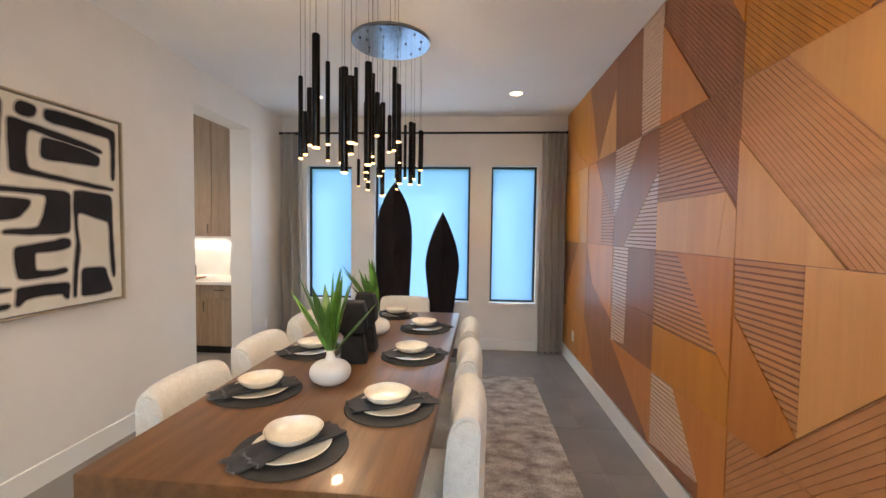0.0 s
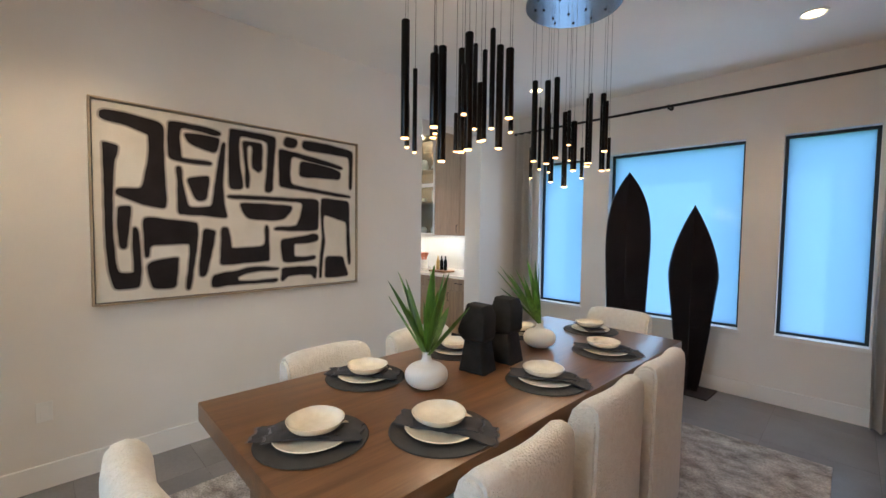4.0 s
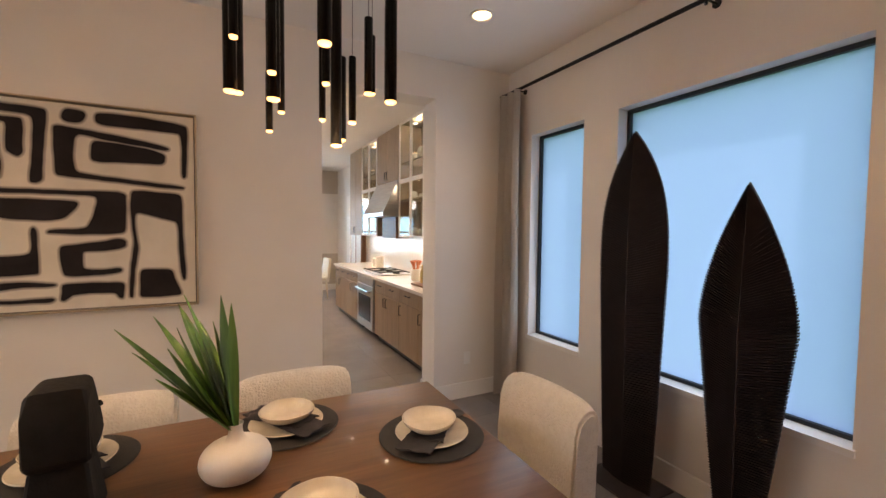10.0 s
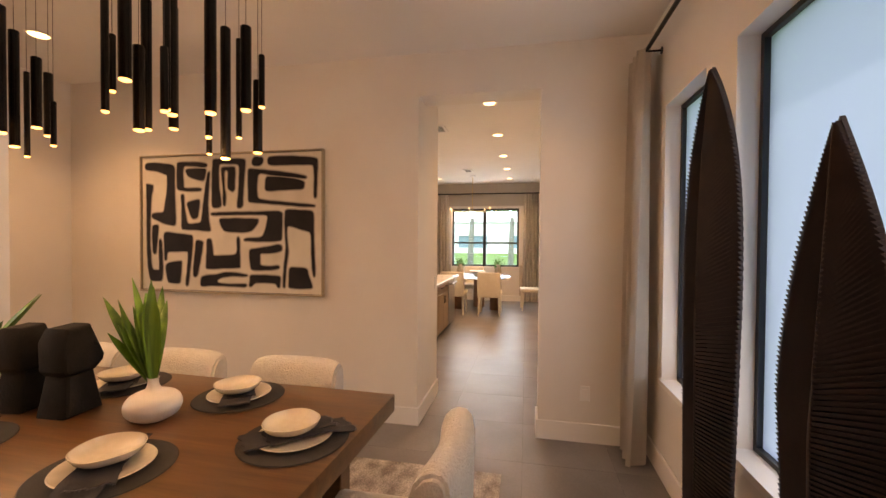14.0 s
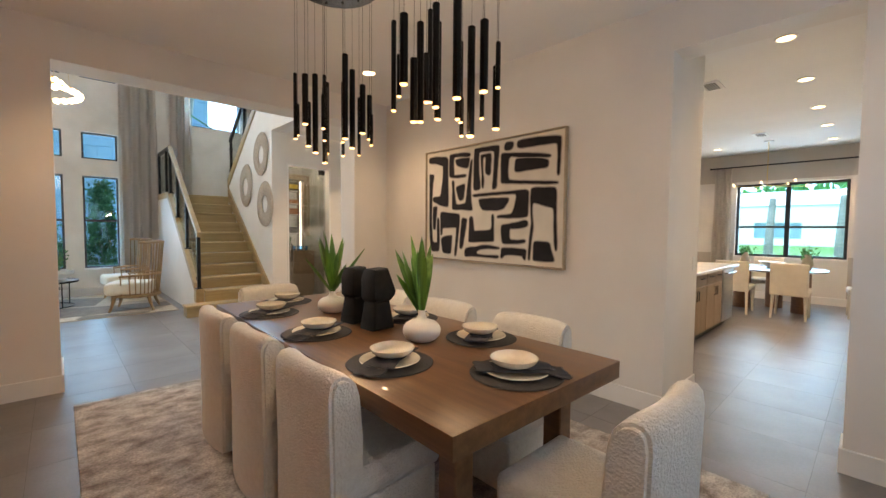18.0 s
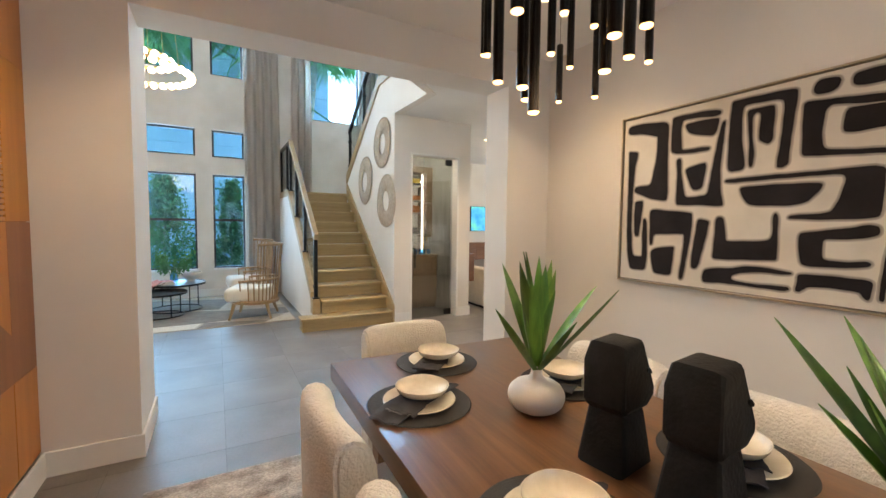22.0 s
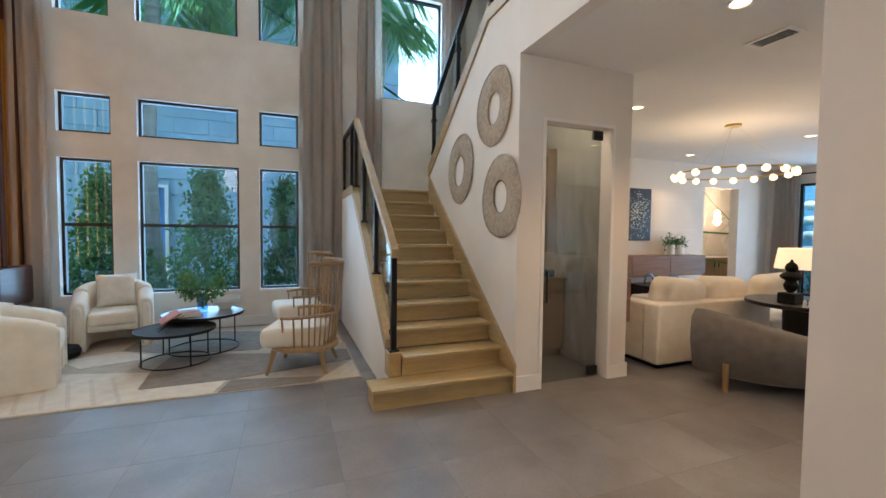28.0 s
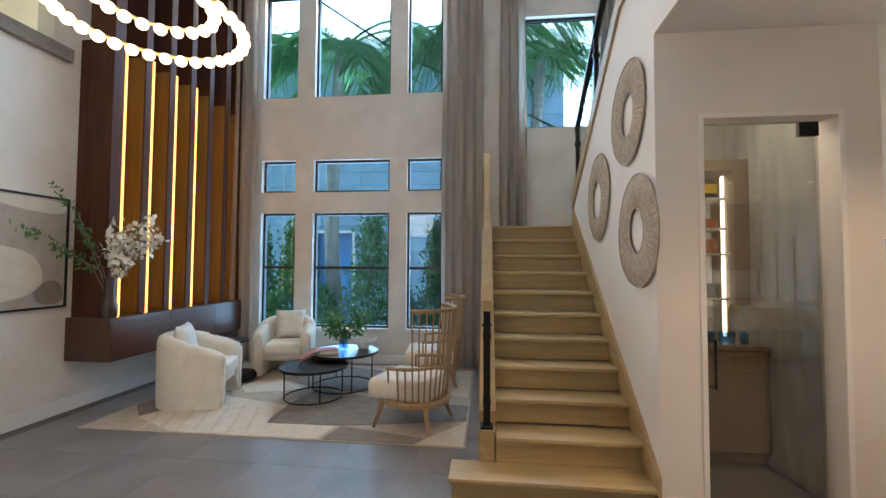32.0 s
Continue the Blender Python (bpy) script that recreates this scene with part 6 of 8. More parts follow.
def ring_chandelier(x, y, z, top, rings, ball, group, label, brass, lit):
    c = thing("ring_chandelier", label, "chandelier", group, (x, y, z))
    for r, dz, n in rings:
        loop = [(r * math.cos(k * 6.2832 / 64), r * math.sin(k * 6.2832 / 64), dz) for k in range(65)]
        part("ring", tube(bmesh.new(), loop, 0.013, 8), brass, c, "slim metal ring")
        me = mesh_of("globe", lathe(bmesh.new(), [(ball * math.sin(math.pi * i / 10) + 0.0005, -ball * math.cos(math.pi * i / 10)) for i in range(11)], 16), lit, 60)
        for k in range(n):
            a = k * 6.2832 / n
            g = part("globe", me, None, c, "lit opal globe")
            g.matrix_basis = pose(r * math.cos(a), r * math.sin(a), dz - ball * 0.6)
        for k in range(3):
            a = k * 2.094 + 0.4
            part("cable", tube(bmesh.new(), [(r * math.cos(a), r * math.sin(a), dz), (0.05 * math.cos(a), 0.05 * math.sin(a), top - z - 0.02)], 0.0016, 5), M["brass"], c)
    part("canopy", lathe(bmesh.new(), [(0.10, top - z - 0.028), (0.105, top - z - 0.02), (0.105, top - z), (0.02, top - z)], 32), brass, c)


ring_chandelier(0.955, -1.80, 2.915, HIGH, [(0.45, 0.0, 32), (0.29, 0.11, 20)], 0.034, "", "two-ring chandelier of lit opal globes hanging in the living room", M["brass"], M["globe"])

# tall curtains of the window wall
curtain(-0.86, -0.20, -5.96, 0.02, 6.35, 4, 0.045, "tall taupe linen curtain in the living room", seed=5)
curtain(2.80, 3.44, -5.94, 0.02, 6.35, 4, 0.055, "tall taupe linen curtain beside the slat panel", seed=6)
curtain(-1.49, -1.08, -5.96, RISE * 11 + 0.03, 6.35, 3, 0.045, "taupe linen curtain at the landing window", seed=7)
curtain(-3.00, -2.56, -5.96, RISE * 11 + 0.03, 6.35, 4, 0.05, "taupe linen curtain at the landing window", seed=9)
rod([(-0.95, -5.96, 6.37), (3.42, -5.96, 6.37)], [(-0.9, -5.96, 6.37), (1.27, -5.96, 6.37), (3.38, -5.96, 6.37)], "black curtain rod high over the living room windows", (0, -0.12, 0))
rod([(-3.05, -5.96, 6.37), (-1.04, -5.96, 6.37)], [(-3.0, -5.96, 6.37), (-1.1, -5.96, 6.37)], "black curtain rod over the landing window", (0, -0.12, 0))


def woven_ring(y, z, ro, ri, seed):
    """A wall disc of woven fibre with an off-centre hole and radial ribs."""
    w = thing("woven_ring", "round woven natural fibre wall ring on the stair wall", "wall decor", "woven wall rings", (-1.95, y, z))
    rng = random.Random(seed)
    p1, p2, oy, oz = rng.uniform(0, 6), rng.uniform(0, 6), rng.uniform(-0.03, 0.03), rng.uniform(-0.03, 0.03)
    bm = bmesh.new()
    n, m_ = 120, 9
    grid = []
    for k in range(n):
        a = k * 6.2832 / n
        out = ro * (1 + 0.03 * math.sin(2 * a + p1) + 0.02 * math.sin(3 * a + p2)) * (1 + 0.006 * (k % 2))
        inn = ri * (1 + 0.04 * math.sin(2 * a + p2))
        row = []
        for j in range(m_ + 1):
            s = j / m_
            r = inn + (out - inn) * s
            cy, cz = oy * (1 - s), oz * (1 - s)
            x = 0.004 + 0.035 * math.sin(math.pi * (0.12 + 0.80 * s)) + 0.004 * (k % 2)
            row.append(bm.verts.new((x, r * math.cos(a) * 0.94 + cy, r * math.sin(a) * 1.05 + cz)))
        grid.append(row)
    for k in range(n):
        a, b = grid[k], grid[(k + 1) % n]
        for j in range(m_):
            bm.faces.new((a[j], a[j + 1], b[j + 1], b[j]))
    bmesh.ops.recalc_face_normals(bm, faces=bm.faces[:])
    bmesh.ops.solidify(bm, geom=bm.faces[:], thickness=0.004)
    part("weave", bm, M["woven"], w, "radial woven fibre", 25)
    for r, nm in ((ro, "outer_rim"), (ri, "inner_rim")):
        loop = []
        for k in range(61):
            a = k * 6.2832 / 60
            rr = r * ((1 + 0.03 * math.sin(2 * a + p1) + 0.02 * math.sin(3 * a + p2)) if r == ro else (1 + 0.04 * math.sin(2 * a + p2)))
            loop.append((0.018, rr * math.cos(a) * 0.94 + (oy if r == ri else 0), rr * math.sin(a) * 1.05 + (oz if r == ri else 0)))
        part(nm, tube(bmesh.new(), loop, 0.007, 6, False), M["woven"], w)


woven_ring(-2.92, 2.70, 0.365, 0.150, 1)
woven_ring(-3.73, 2.20, 0.375, 0.165, 2)
woven_ring(-2.74, 1.80, 0.385, 0.150, 3)

# ---- closet with the glass door ----
def glass_door():
    d = thing("door_1", "frameless smoked glass door with black hinges and pull", "door", at=(-3.0, -2.53, 0))
    tagged(d, kind="structure")
    g = part("door_panel", soft_box(0.06, -0.005, 0.012, 0.765, 0.005, 2.475, 0.002, 1), M["doorglass"], d, "smoked glass leaf")
    g.visible_shadow = False
    for z in (0.03, 2.38):
        part("hinge", soft_box(0.045, -0.016, z, 0.16, 0.016, z + 0.09, 0.003, 1), M["black"], d, "black patch hinge")
    part("door_handle", tube(bmesh.new(), [(0.70, 0.004, 0.80), (0.70, 0.055, 0.80), (0.70, 0.055, 1.10), (0.70, 0.004, 1.10)], 0.010, 8), M["black"], d, "black pull")


glass_door()
for a, b, c, e in ((-3.04, -3.01, 0, 2.515), (-2.235, -2.205, 0, 2.515), (-3.01, -2.235, 2.485, 2.515)):
    setting("trim", box(bmesh.new(), a, -2.449, c, b, -2.438, e), M["trim"])


def wet_bar():
    b = thing("bar_cabinet", "brown oak bar cabinet with a pale top behind the glass door", "cabinet", at=(-3.088, -3.795, 0))
    part("body", soft_box(0.0, 0.0, 0.09, 0.99, 0.56, 0.90, 0.004, 1), M["cab"], b)
    part("plinth", box(bmesh.new(), 0.0, 0.0, 0.0, 0.99, 0.50, 0.09), M["cab"], b, "", 0)
    for x0, x1 in ((0.01, 0.49), (0.50, 0.98)):
        part("drawer", soft_box(x0, 0.56, 0.72, x1, 0.575, 0.885, 0.003, 1), M["cab"], b)
        part("door", soft_box(x0, 0.56, 0.11, x1, 0.575, 0.705, 0.003, 1), M["cab"], b)
    part("worktop", soft_box(-0.005, 0.0, 0.90, 0.99, 0.59, 0.935, 0.004, 1), M["cab"], b, "oak worktop")
    s = thing("bar_shelf", "open lit shelf unit with boxes beside an oak cupboard", "shelf", at=(-3.088, -3.795, 1.25))
    part("back_panel", box(bmesh.new(), 0.13, 0.001, -0.30, 0.99, 0.015, 1.12), M["white"], s, "", 0)
    part("side_panel", soft_box(0.0, 0.0, -0.02, 0.12, 0.36, 1.12, 0.003, 1), M["cab"], s, "closed oak side cupboard")
    part("top_panel", soft_box(0.0, 0.0, 1.12, 0.99, 0.36, 1.22, 0.003, 1), M["cab"], s)
    part("light_strip", soft_box(0.125, 0.20, -0.30, 0.145, 0.225, 1.10, 0.002, 1), M["ledwhite"], s, "lit white strip")
    for z in (0.02, 0.40, 0.62, 0.88):
        part("shelf_board", soft_box(0.15, 0.016, z, 0.98, 0.33, z + 0.018, 0.002, 1), M["quartz"], s)
    for z, h, mat_, lab in ((0.899, 0.04, "black", "black box on a lit shelf"), (0.94, 0.08, "yellow", "yellow box on a lit shelf"), (1.021, 0.05, "greycloth", "dark box on a yellow box"), (0.639, 0.08, "orange", "small red-brown box on a lit shelf"), (0.419, 0.12, "orange", "orange-brown board on a lit shelf"), (0.039, 0.12, "greycloth", "grey bowl on a lit shelf")):
        o = solid("storage_box", soft_box(-0.13, -0.10, 0, 0.13, 0.10, h, 0.004, 1), M[mat_], lab, "box", "boxes on the bar shelf")
        o.matrix_world = pose(-2.74, -3.60, 1.25 + z)
    f = thing("faucet", "slim bar faucet on the oak worktop", "faucet", at=(-2.98, -3.58, 0.936))
    part("spout", tube(bmesh.new(), [(0, 0, 0), (0, 0, 0.24), (0, 0.05, 0.30), (0, 0.12, 0.29), (0, 0.14, 0.22)], 0.011, 10), M["brass"], f)
    for k in range(4):
        g = solid("drinking_glass", lathe(bmesh.new(), [(0.028, 0.0), (0.034, 0.09), (0.031, 0.09), (0.025, 0.006), (0.01, 0.005)], 18), M["glass"], "clear tumbler on the bar worktop", "glass", "tumblers on the bar")
        g.matrix_world = pose(-2.70 - 0.08 * k, -3.32 + 0.03 * (k % 2), 0.936)
    rng = random.Random(4)
    pl = thing("potted_plant", "small dark leafy plant on the bar worktop", "plant", at=(-2.56, -3.33, 0.936))
    part("pot", lathe(bmesh.new(), [(0.05, 0), (0.07, 0.05), (0.065, 0.09), (0.02, 0.085)], 20), M["stone"], pl)
    part("foliage", leafy(bmesh.new(), [Vector((rng.gauss(0, 0.045), rng.gauss(0, 0.045), 0.12 + abs(rng.gauss(0.04, 0.05)))) for _ in range(160)], 0.05, rng), M["shrub"], pl, "", 0)


wet_bar()

# ---- family room ----
def sectional():
    s = thing("sectional_sofa", "large cream sectional sofa with plump back cushions", "sofa", at=(-3.70, -2.45, 0))
    part("plinth", box(bmesh.new(), -1.80, -0.92, 0.0, -0.06, -0.06, 0.05), M["black"], s, "", 0)
    part("base", soft_box(-1.85, -0.96, 0.05, -0.03, -0.20, 0.42, 0.03, 3), M["cream"], s, "", 60)
    part("backrest", soft_box(-1.85, -0.20, 0.05, 0.0, 0.0, 0.71, 0.03, 3), M["cream"], s, "upholstered back panel", 60)
    part("armrest", soft_box(-0.22, -0.97, 0.05, 0.0, -0.195, 0.70, 0.03, 3), M["cream"], s, "", 60)
    part("chaise", soft_box(-2.95, -2.2, 0.05, -1.86, 0.0, 0.42, 0.04, 3), M["cream"], s, "", 60)
    part("seat_cushion", soft_box(-1.84, -0.97, 0.42, -0.24, -0.22, 0.56, 0.05, 4), M["cream"], s, "", 60)
    for i, (x, w) in enumerate(((-0.58, 0.36), (-1.30, 0.38), (-2.30, 0.36))):
        bm = soft_box(-w, -0.13, -0.21, w, 0.13, 0.21, 0.125, 6)
        for v in bm.verts:
            v.co.z += 0.022 * math.sin(v.co.x * 7 + i) - 0.07 * max(0, v.co.z) / 0.21 * (abs(v.co.x) / w) ** 3
            v.co.y *= 1 + 0.25 * (1 - abs(v.co.x) / w)
        bmesh.ops.transform(bm, matrix=pose(x, -0.26, 0.76, -10, 0, 0), verts=bm.verts)
        part("back_cushion", bm, M["cream"], s, "plump loose cushion", 70)


sectional()


def crescent_sofa():
    s = thing("curved_sofa", "charcoal grey curved sofa on tapered wooden legs", "sofa", at=(-4.75, -2.18, 0))
    bm = bmesh.new()
    n, rings = 26, []
    for i in range(n + 1):
        a = radians(4 + 108 * i / n)
        k = abs(2 * i / n - 1)
        top = max(0.50, 0.79 - 0.42 * i / n) - 0.06 * k ** 6
        sh = 1 - 0.5 * max(0, k - 0.75)
        sect = [(0.88, 0.10), (0.97, 0.15), (1.03, 0.42), (1.02, top - 0.08), (0.95, top), (0.86, top - 0.03), (0.80, 0.46), (0.78, 0.30), (0.80, 0.11)]
        rings.append([bm.verts.new(((0.95 + (r - 0.95) * sh) * math.cos(a), (0.95 + (r - 0.95) * sh) * math.sin(a), z)) for r, z in sect])
    for a, b in zip(rings, rings[1:]):
        for k in range(9):
            bm.faces.new((a[k], a[(k + 1) % 9], b[(k + 1) % 9], b[k]))
    bm.faces.new(rings[0][::-1])
    bm.faces.new(rings[-1])
    bmesh.ops.recalc_face_normals(bm, faces=bm.faces[:])
    part("backrest", bm, M["sofagrey"], s, "rounded grey back", 70)
    seat = [(0.86 * math.cos(radians(a)), 0.86 * math.sin(radians(a))) for a in range(0, 121, 6)] + [(0.30 * math.cos(radians(a)), 0.30 * math.sin(radians(a))) for a in range(120, -1, -12)]
    part("seat", prism(bmesh.new(), seat, lambda u, v, w: Vector((u, v, 0.12 + w)), 0.30), M["sofagrey"], s, "grey seat", 60)
    for a, r in ((22, 0.98), (62, 0.98), (100, 0.98), (20, 0.45), (100, 0.45)):
        ca, sa = math.cos(radians(a)), math.sin(radians(a))
        part("leg", tube(bmesh.new(), [(r * ca * 1.03, r * sa * 1.03, 0.26), (r * ca * 1.03, r * sa * 1.03, 0.0)], [0.027, 0.025], 12), M["ash"], s, "tapered wooden leg")


crescent_sofa()


def lamp_table():
    t = thing("round_table", "round black pedestal table behind the grey sofa", "table", at=(-5.25, -1.95, 0))
    part("tabletop", lathe(bmesh.new(), [(0.50, 0.70), (0.53, 0.71), (0.53, 0.745), (0.50, 0.75), (0.02, 0.75)], 48), M["black"], t)
    part("pedestal", lathe(bmesh.new(), [(0.20, 0.0), (0.18, 0.3), (0.19, 0.70)], 36), M["black"], t)
    l = thing("table_lamp", "slim black table lamp with a lit cream shade", "lamp", at=(-5.26, -1.99, 0.75))
    part("foot", lathe(bmesh.new(), [(0.09, 0.0), (0.09, 0.015), (0.012, 0.022), (0.010, 0.36)], 24), M["black"], l)
    part("shade", lathe(bmesh.new(), [(0.25, 0.35), (0.22, 0.57), (0.215, 0.57), (0.245, 0.35)], 40), M["shade"], l, "lit cream drum shade")
    l = thing("stacked_sculpture", "stack of black stones on a block on the round table", "sculpture", at=(-4.95, -1.93, 0.75))
    part("base", soft_box(-0.08, -0.08, 0.0, 0.08, 0.08, 0.11, 0.006, 1), M["stone"], l)
    part("stem", lathe(bmesh.new(), [(0.02, 0.11), (0.05, 0.14), (0.065, 0.19), (0.045, 0.235), (0.085, 0.26), (0.10, 0.285), (0.07, 0.315), (0.04, 0.33), (0.058, 0.37), (0.045, 0.41), (0.02, 0.43), (0.008, 0.46)], 24), M["stone"], l, "stacked black stones")
    for k in range(5):
        g = solid("chess_piece", lathe(bmesh.new(), [(0.022, 0), (0.012, 0.03), (0.016, 0.055), (0.006, 0.075)], 12), M["white"], "small white game piece on the black table", "game piece", "game pieces")
        g.matrix_world = pose(-5.0 + 0.05 * k, -1.72 + 0.02 * (k % 2), 0.751)


lamp_table()
ring_chandelier(-6.05, -3.34, 2.35, CEIL, [(0.73, 0.0, 17)], 0.048, "", "brass ring chandelier with lit glass globes", M["brass"], M["softglobe"])


def media_wall():
    c = thing("floating_console", "long floating walnut console on the family room wall", "console", at=(-6.55, -5.9, 0.585))
    part("body", soft_box(-1.95, 0.001, 0.0, 2.2, 0.42, 0.425, 0.004, 1), M["shelfwood"], c)
    for k in range(4):
        part("door", soft_box(-1.93 + k * 1.03, 0.42, 0.02, -0.92 + k * 1.03, 0.426, 0.405, 0.002, 1), M["shelfwood"], c)
    t = thing("television", "wall television showing a blue and green garden picture", "television", at=(-6.02, -5.9, 1.30))
    part("case", soft_box(-0.55, 0.001, 0.0, 0.55, 0.05, 0.64, 0.004, 1), M["black"], t)
    part("screen", box(bmesh.new(), -0.54, 0.05, 0.01, 0.54, 0.052, 0.63), M["screen"], t, "lit picture", 0)
    a = thing("wall_art", "dark blue canvas scattered with small white flecks", "picture", at=(-6.95, -5.9, 1.31))
    part("canvas", soft_box(-0.36, 0.001, 0.0, 0.36, 0.035, 1.10, 0.003, 1), M["frame"], a, "dark canvas")
    rng = random.Random(3)
    bm = bmesh.new()
    for _ in range(420):
        u, v = rng.gauss(0, 0.15), rng.gauss(0.56, 0.24)
        if abs(u) < 0.32 and 0.04 < v < 1.08:
            s = rng.uniform(0.006, 0.014)
            box(bm, u - s, 0.035, v - s * 0.5, u + s, 0.037, v + s * 0.5)
    tagged(part("fleck", bm, M["petal"], a, "white flecks", 0), kind="stuff")
    for px in (-7.68, -7.95):
        p = thing("potted_plant", "trailing green plant in a white pot on the console", "plant", "plants on the console", (px, -5.68, 1.011))
        part("pot", lathe(bmesh.new(), [(0.08, 0.0), (0.095, 0.02), (0.09, 0.22), (0.08, 0.21), (0.02, 0.20)], 24), M["white"], p)
        part("foliage", leafy(bmesh.new(), [Vector((rng.gauss(0, 0.09), rng.gauss(0, 0.07), 0.24 + rng.gauss(0.02, 0.07))) for _ in range(220)], 0.06, rng, 0.35), M["shrub"], p, "", 0)
    b = thing("floating_shelf", "small floating walnut box shelf on the closet wall", "shelf", at=(-3.25, -3.2, 0.52))
    part("body", soft_box(-0.19, -0.60, 0.0, -0.001, 0.62, 0.46, 0.004, 1), M["shelfwood"], b)
    for x0, x1, z0, z1 in ((-8.0, -7.42, 1.55, 1.565), (-8.75, -8.1, 1.55, 1.565), (-8.0, -7.42, 2.20, 2.215), (-8.75, -8.1, 2.20, 2.215)):
        setting("trim", box(bmesh.new(), x0, -5.9, z0, x1, -5.894, z1), M["trim"])
    k = thing("coffee_table", "low black coffee table beyond the cream sofa", "coffee table", at=(-6.75, -5.08, 0))
    part("tabletop", soft_box(-0.6, -0.28, 0.44, 0.6, 0.28, 0.50, 0.008, 1), M["black"], k)
    for sx in (-0.52, 0.52):
        part("leg", soft_box(sx - 0.04, -0.25, 0.0, sx + 0.04, 0.25, 0.44, 0.004, 1), M["black"], k)
    solid("arch_ornament", tube(bmesh.new(), [(0.11 * math.cos(radians(a)), 0, 0.02 + 0.17 * math.sin(radians(a))) for a in range(-6, 187, 12)], 0.018, 10), M["chrome"], "polished dark arch ornament on the low black table", "ornament").matrix_world = pose(-6.45, -5.08, 0.501)
    solid("glass_ball", lathe(bmesh.new(), [(0.03, 0.0), (0.07, 0.02), (0.095, 0.06), (0.10, 0.10), (0.08, 0.15), (0.04, 0.175), (0.005, 0.18)], 28), M["glass"], "round glass ornament on the low black table", "ornament").matrix_world = pose(-7.05, -5.05, 0.501)


media_wall()
curtain(-5.72, -5.15, -11.08, 0.02, 2.85, 6, 0.04, "taupe curtain beside the garden door", axis="y", seed=12)
rod([(-11.08, -5.8, 2.87), (-11.08, -1.5, 2.87)], [(-11.08, -5.75, 2.87), (-11.08, -3.4, 2.87)], "black curtain rod over the garden door", (-0.10, 0, 0))


def powder_room():
    v = thing("vanity", "brown oak vanity with a white top in the powder room", "vanity", at=(-10.6, -7.29, 0))
    part("body", soft_box(-1.0, 0.0, 0.12, 0.95, 0.55, 0.84, 0.004, 1), M["cab"], v)
    for k in (0, 1):
        d = part("door", soft_box(-0.98 + k * 0.97, 0.55, 0.14, -0.03 + k * 0.96, 0.565, 0.82, 0.003, 1), M["cab"], v)
        part("door_handle", soft_box(-0.10 + k * 0.16, 0.565, 0.60, -0.085 + k * 0.16, 0.59, 0.74, 0.002, 1), M["black"], d)
    part("worktop", soft_box(-1.02, 0.0, 0.84, 0.97, 0.58, 0.88, 0.004, 1), M["quartz"], v)
    part("plinth", box(bmesh.new(), -0.9, 0.02, 0.0, 0.9, 0.45, 0.12), M["black"], v, "", 0)
    p = thing("pendant_light", "small lit ribbed glass pendant in the powder room", "pendant light", at=(-10.62, -6.76, CEIL))
    part("cord", tube(bmesh.new(), [(0, 0, 0), (0, 0, -0.95)], 0.004, 6), M["brass"], p)
    part("shade", lathe(bmesh.new(), [(0.03, -0.95), (0.07, -1.0), (0.055, -1.06), (0.085, -1.12), (0.06, -1.19), (0.10, -1.26), (0.05, -1.33), (0.02, -1.36)], 24), M["globe"], p, "lit stacked shade")
    for k, (x, z) in enumerate(((-11.75, 1.25), (-11.95, 1.58), (-11.7, 1.95))):
        w = solid("wall_bowl", lathe(bmesh.new(), [(0.02, 0.0), (0.17, 0.01), (0.19, 0.04), (0.16, 0.025), (0.02, 0.015)], 28), M["ceramic"], "white ceramic disc on the powder room wall", "wall decor", "white wall discs")
        w.matrix_world = pose(x, -7.298, z, -90, 0, 0)


powder_room()

# ---- kitchen ----
def pull(bm, x, y, z, upright, out):
    s = 0.055
    a, b = ((x, y, z - s), (x, y, z + s)) if upright else ((x - s, y, z), (x + s, y, z))
    o = Vector((0, out * 0.025, 0))
    return tube(bm, [a, tuple(Vector(a) + o), tuple(Vector(b) + o), b], 0.005, 6)


def base_cabinet(x0, x1, face, back, doors, group, out=-1):
    """A base unit whose doors look along y (out = -1: towards -y)."""
    c = thing("base_cabinet", "brown oak base cabinet with black pulls under a pale worktop", "cabinet", group, ((x0 + x1) / 2, face, 0))
    w = (x1 - x0) / 2
    lo, hi = sorted((0.0, back - face))
    part("body", box(bmesh.new(), -w + 0.001, lo + (0.02 if out < 0 else 0), 0.10, w - 0.001, hi - (0.02 if out > 0 else 0), 0.865), M["cab"], c, "", 0)
    part("plinth", box(bmesh.new(), -w + 0.001, lo + 0.07, 0.0, w - 0.001, hi - 0.07, 0.10), M["black"], c, "", 0)
    f0, f1 = sorted((0.0, -out * 0.019))
    for k in range(doors):
        a, b = -w + 2 * w * k / doors + 0.003, -w + 2 * w * (k + 1) / doors - 0.003
        d = part("drawer", soft_box(a, f0, 0.70, b, f1, 0.86, 0.002, 1), M["cab"], c)
        part("handle", pull(bmesh.new(), (a + b) / 2, 0.0, 0.80, False, out), M["black"], d)
        d = part("door", soft_box(a, f0, 0.105, b, f1, 0.694, 0.002, 1), M["cab"], c)
        hx = (b - 0.04 if k % 2 == 0 else a + 0.04) if doors > 1 else a + 0.05
        part("handle", pull(bmesh.new(), hx, 0.0, 0.60, True, out), M["black"], d)


for a, b, n in ((-3.30, -2.81, 1), (-3.86, -3.30, 1), (-4.80, -3.86, 2), (-6.40, -5.62, 2), (-7.20, -6.40, 2)):
    base_cabinet(a, b, 4.77, 5.44, n, "kitchen base cabinets")


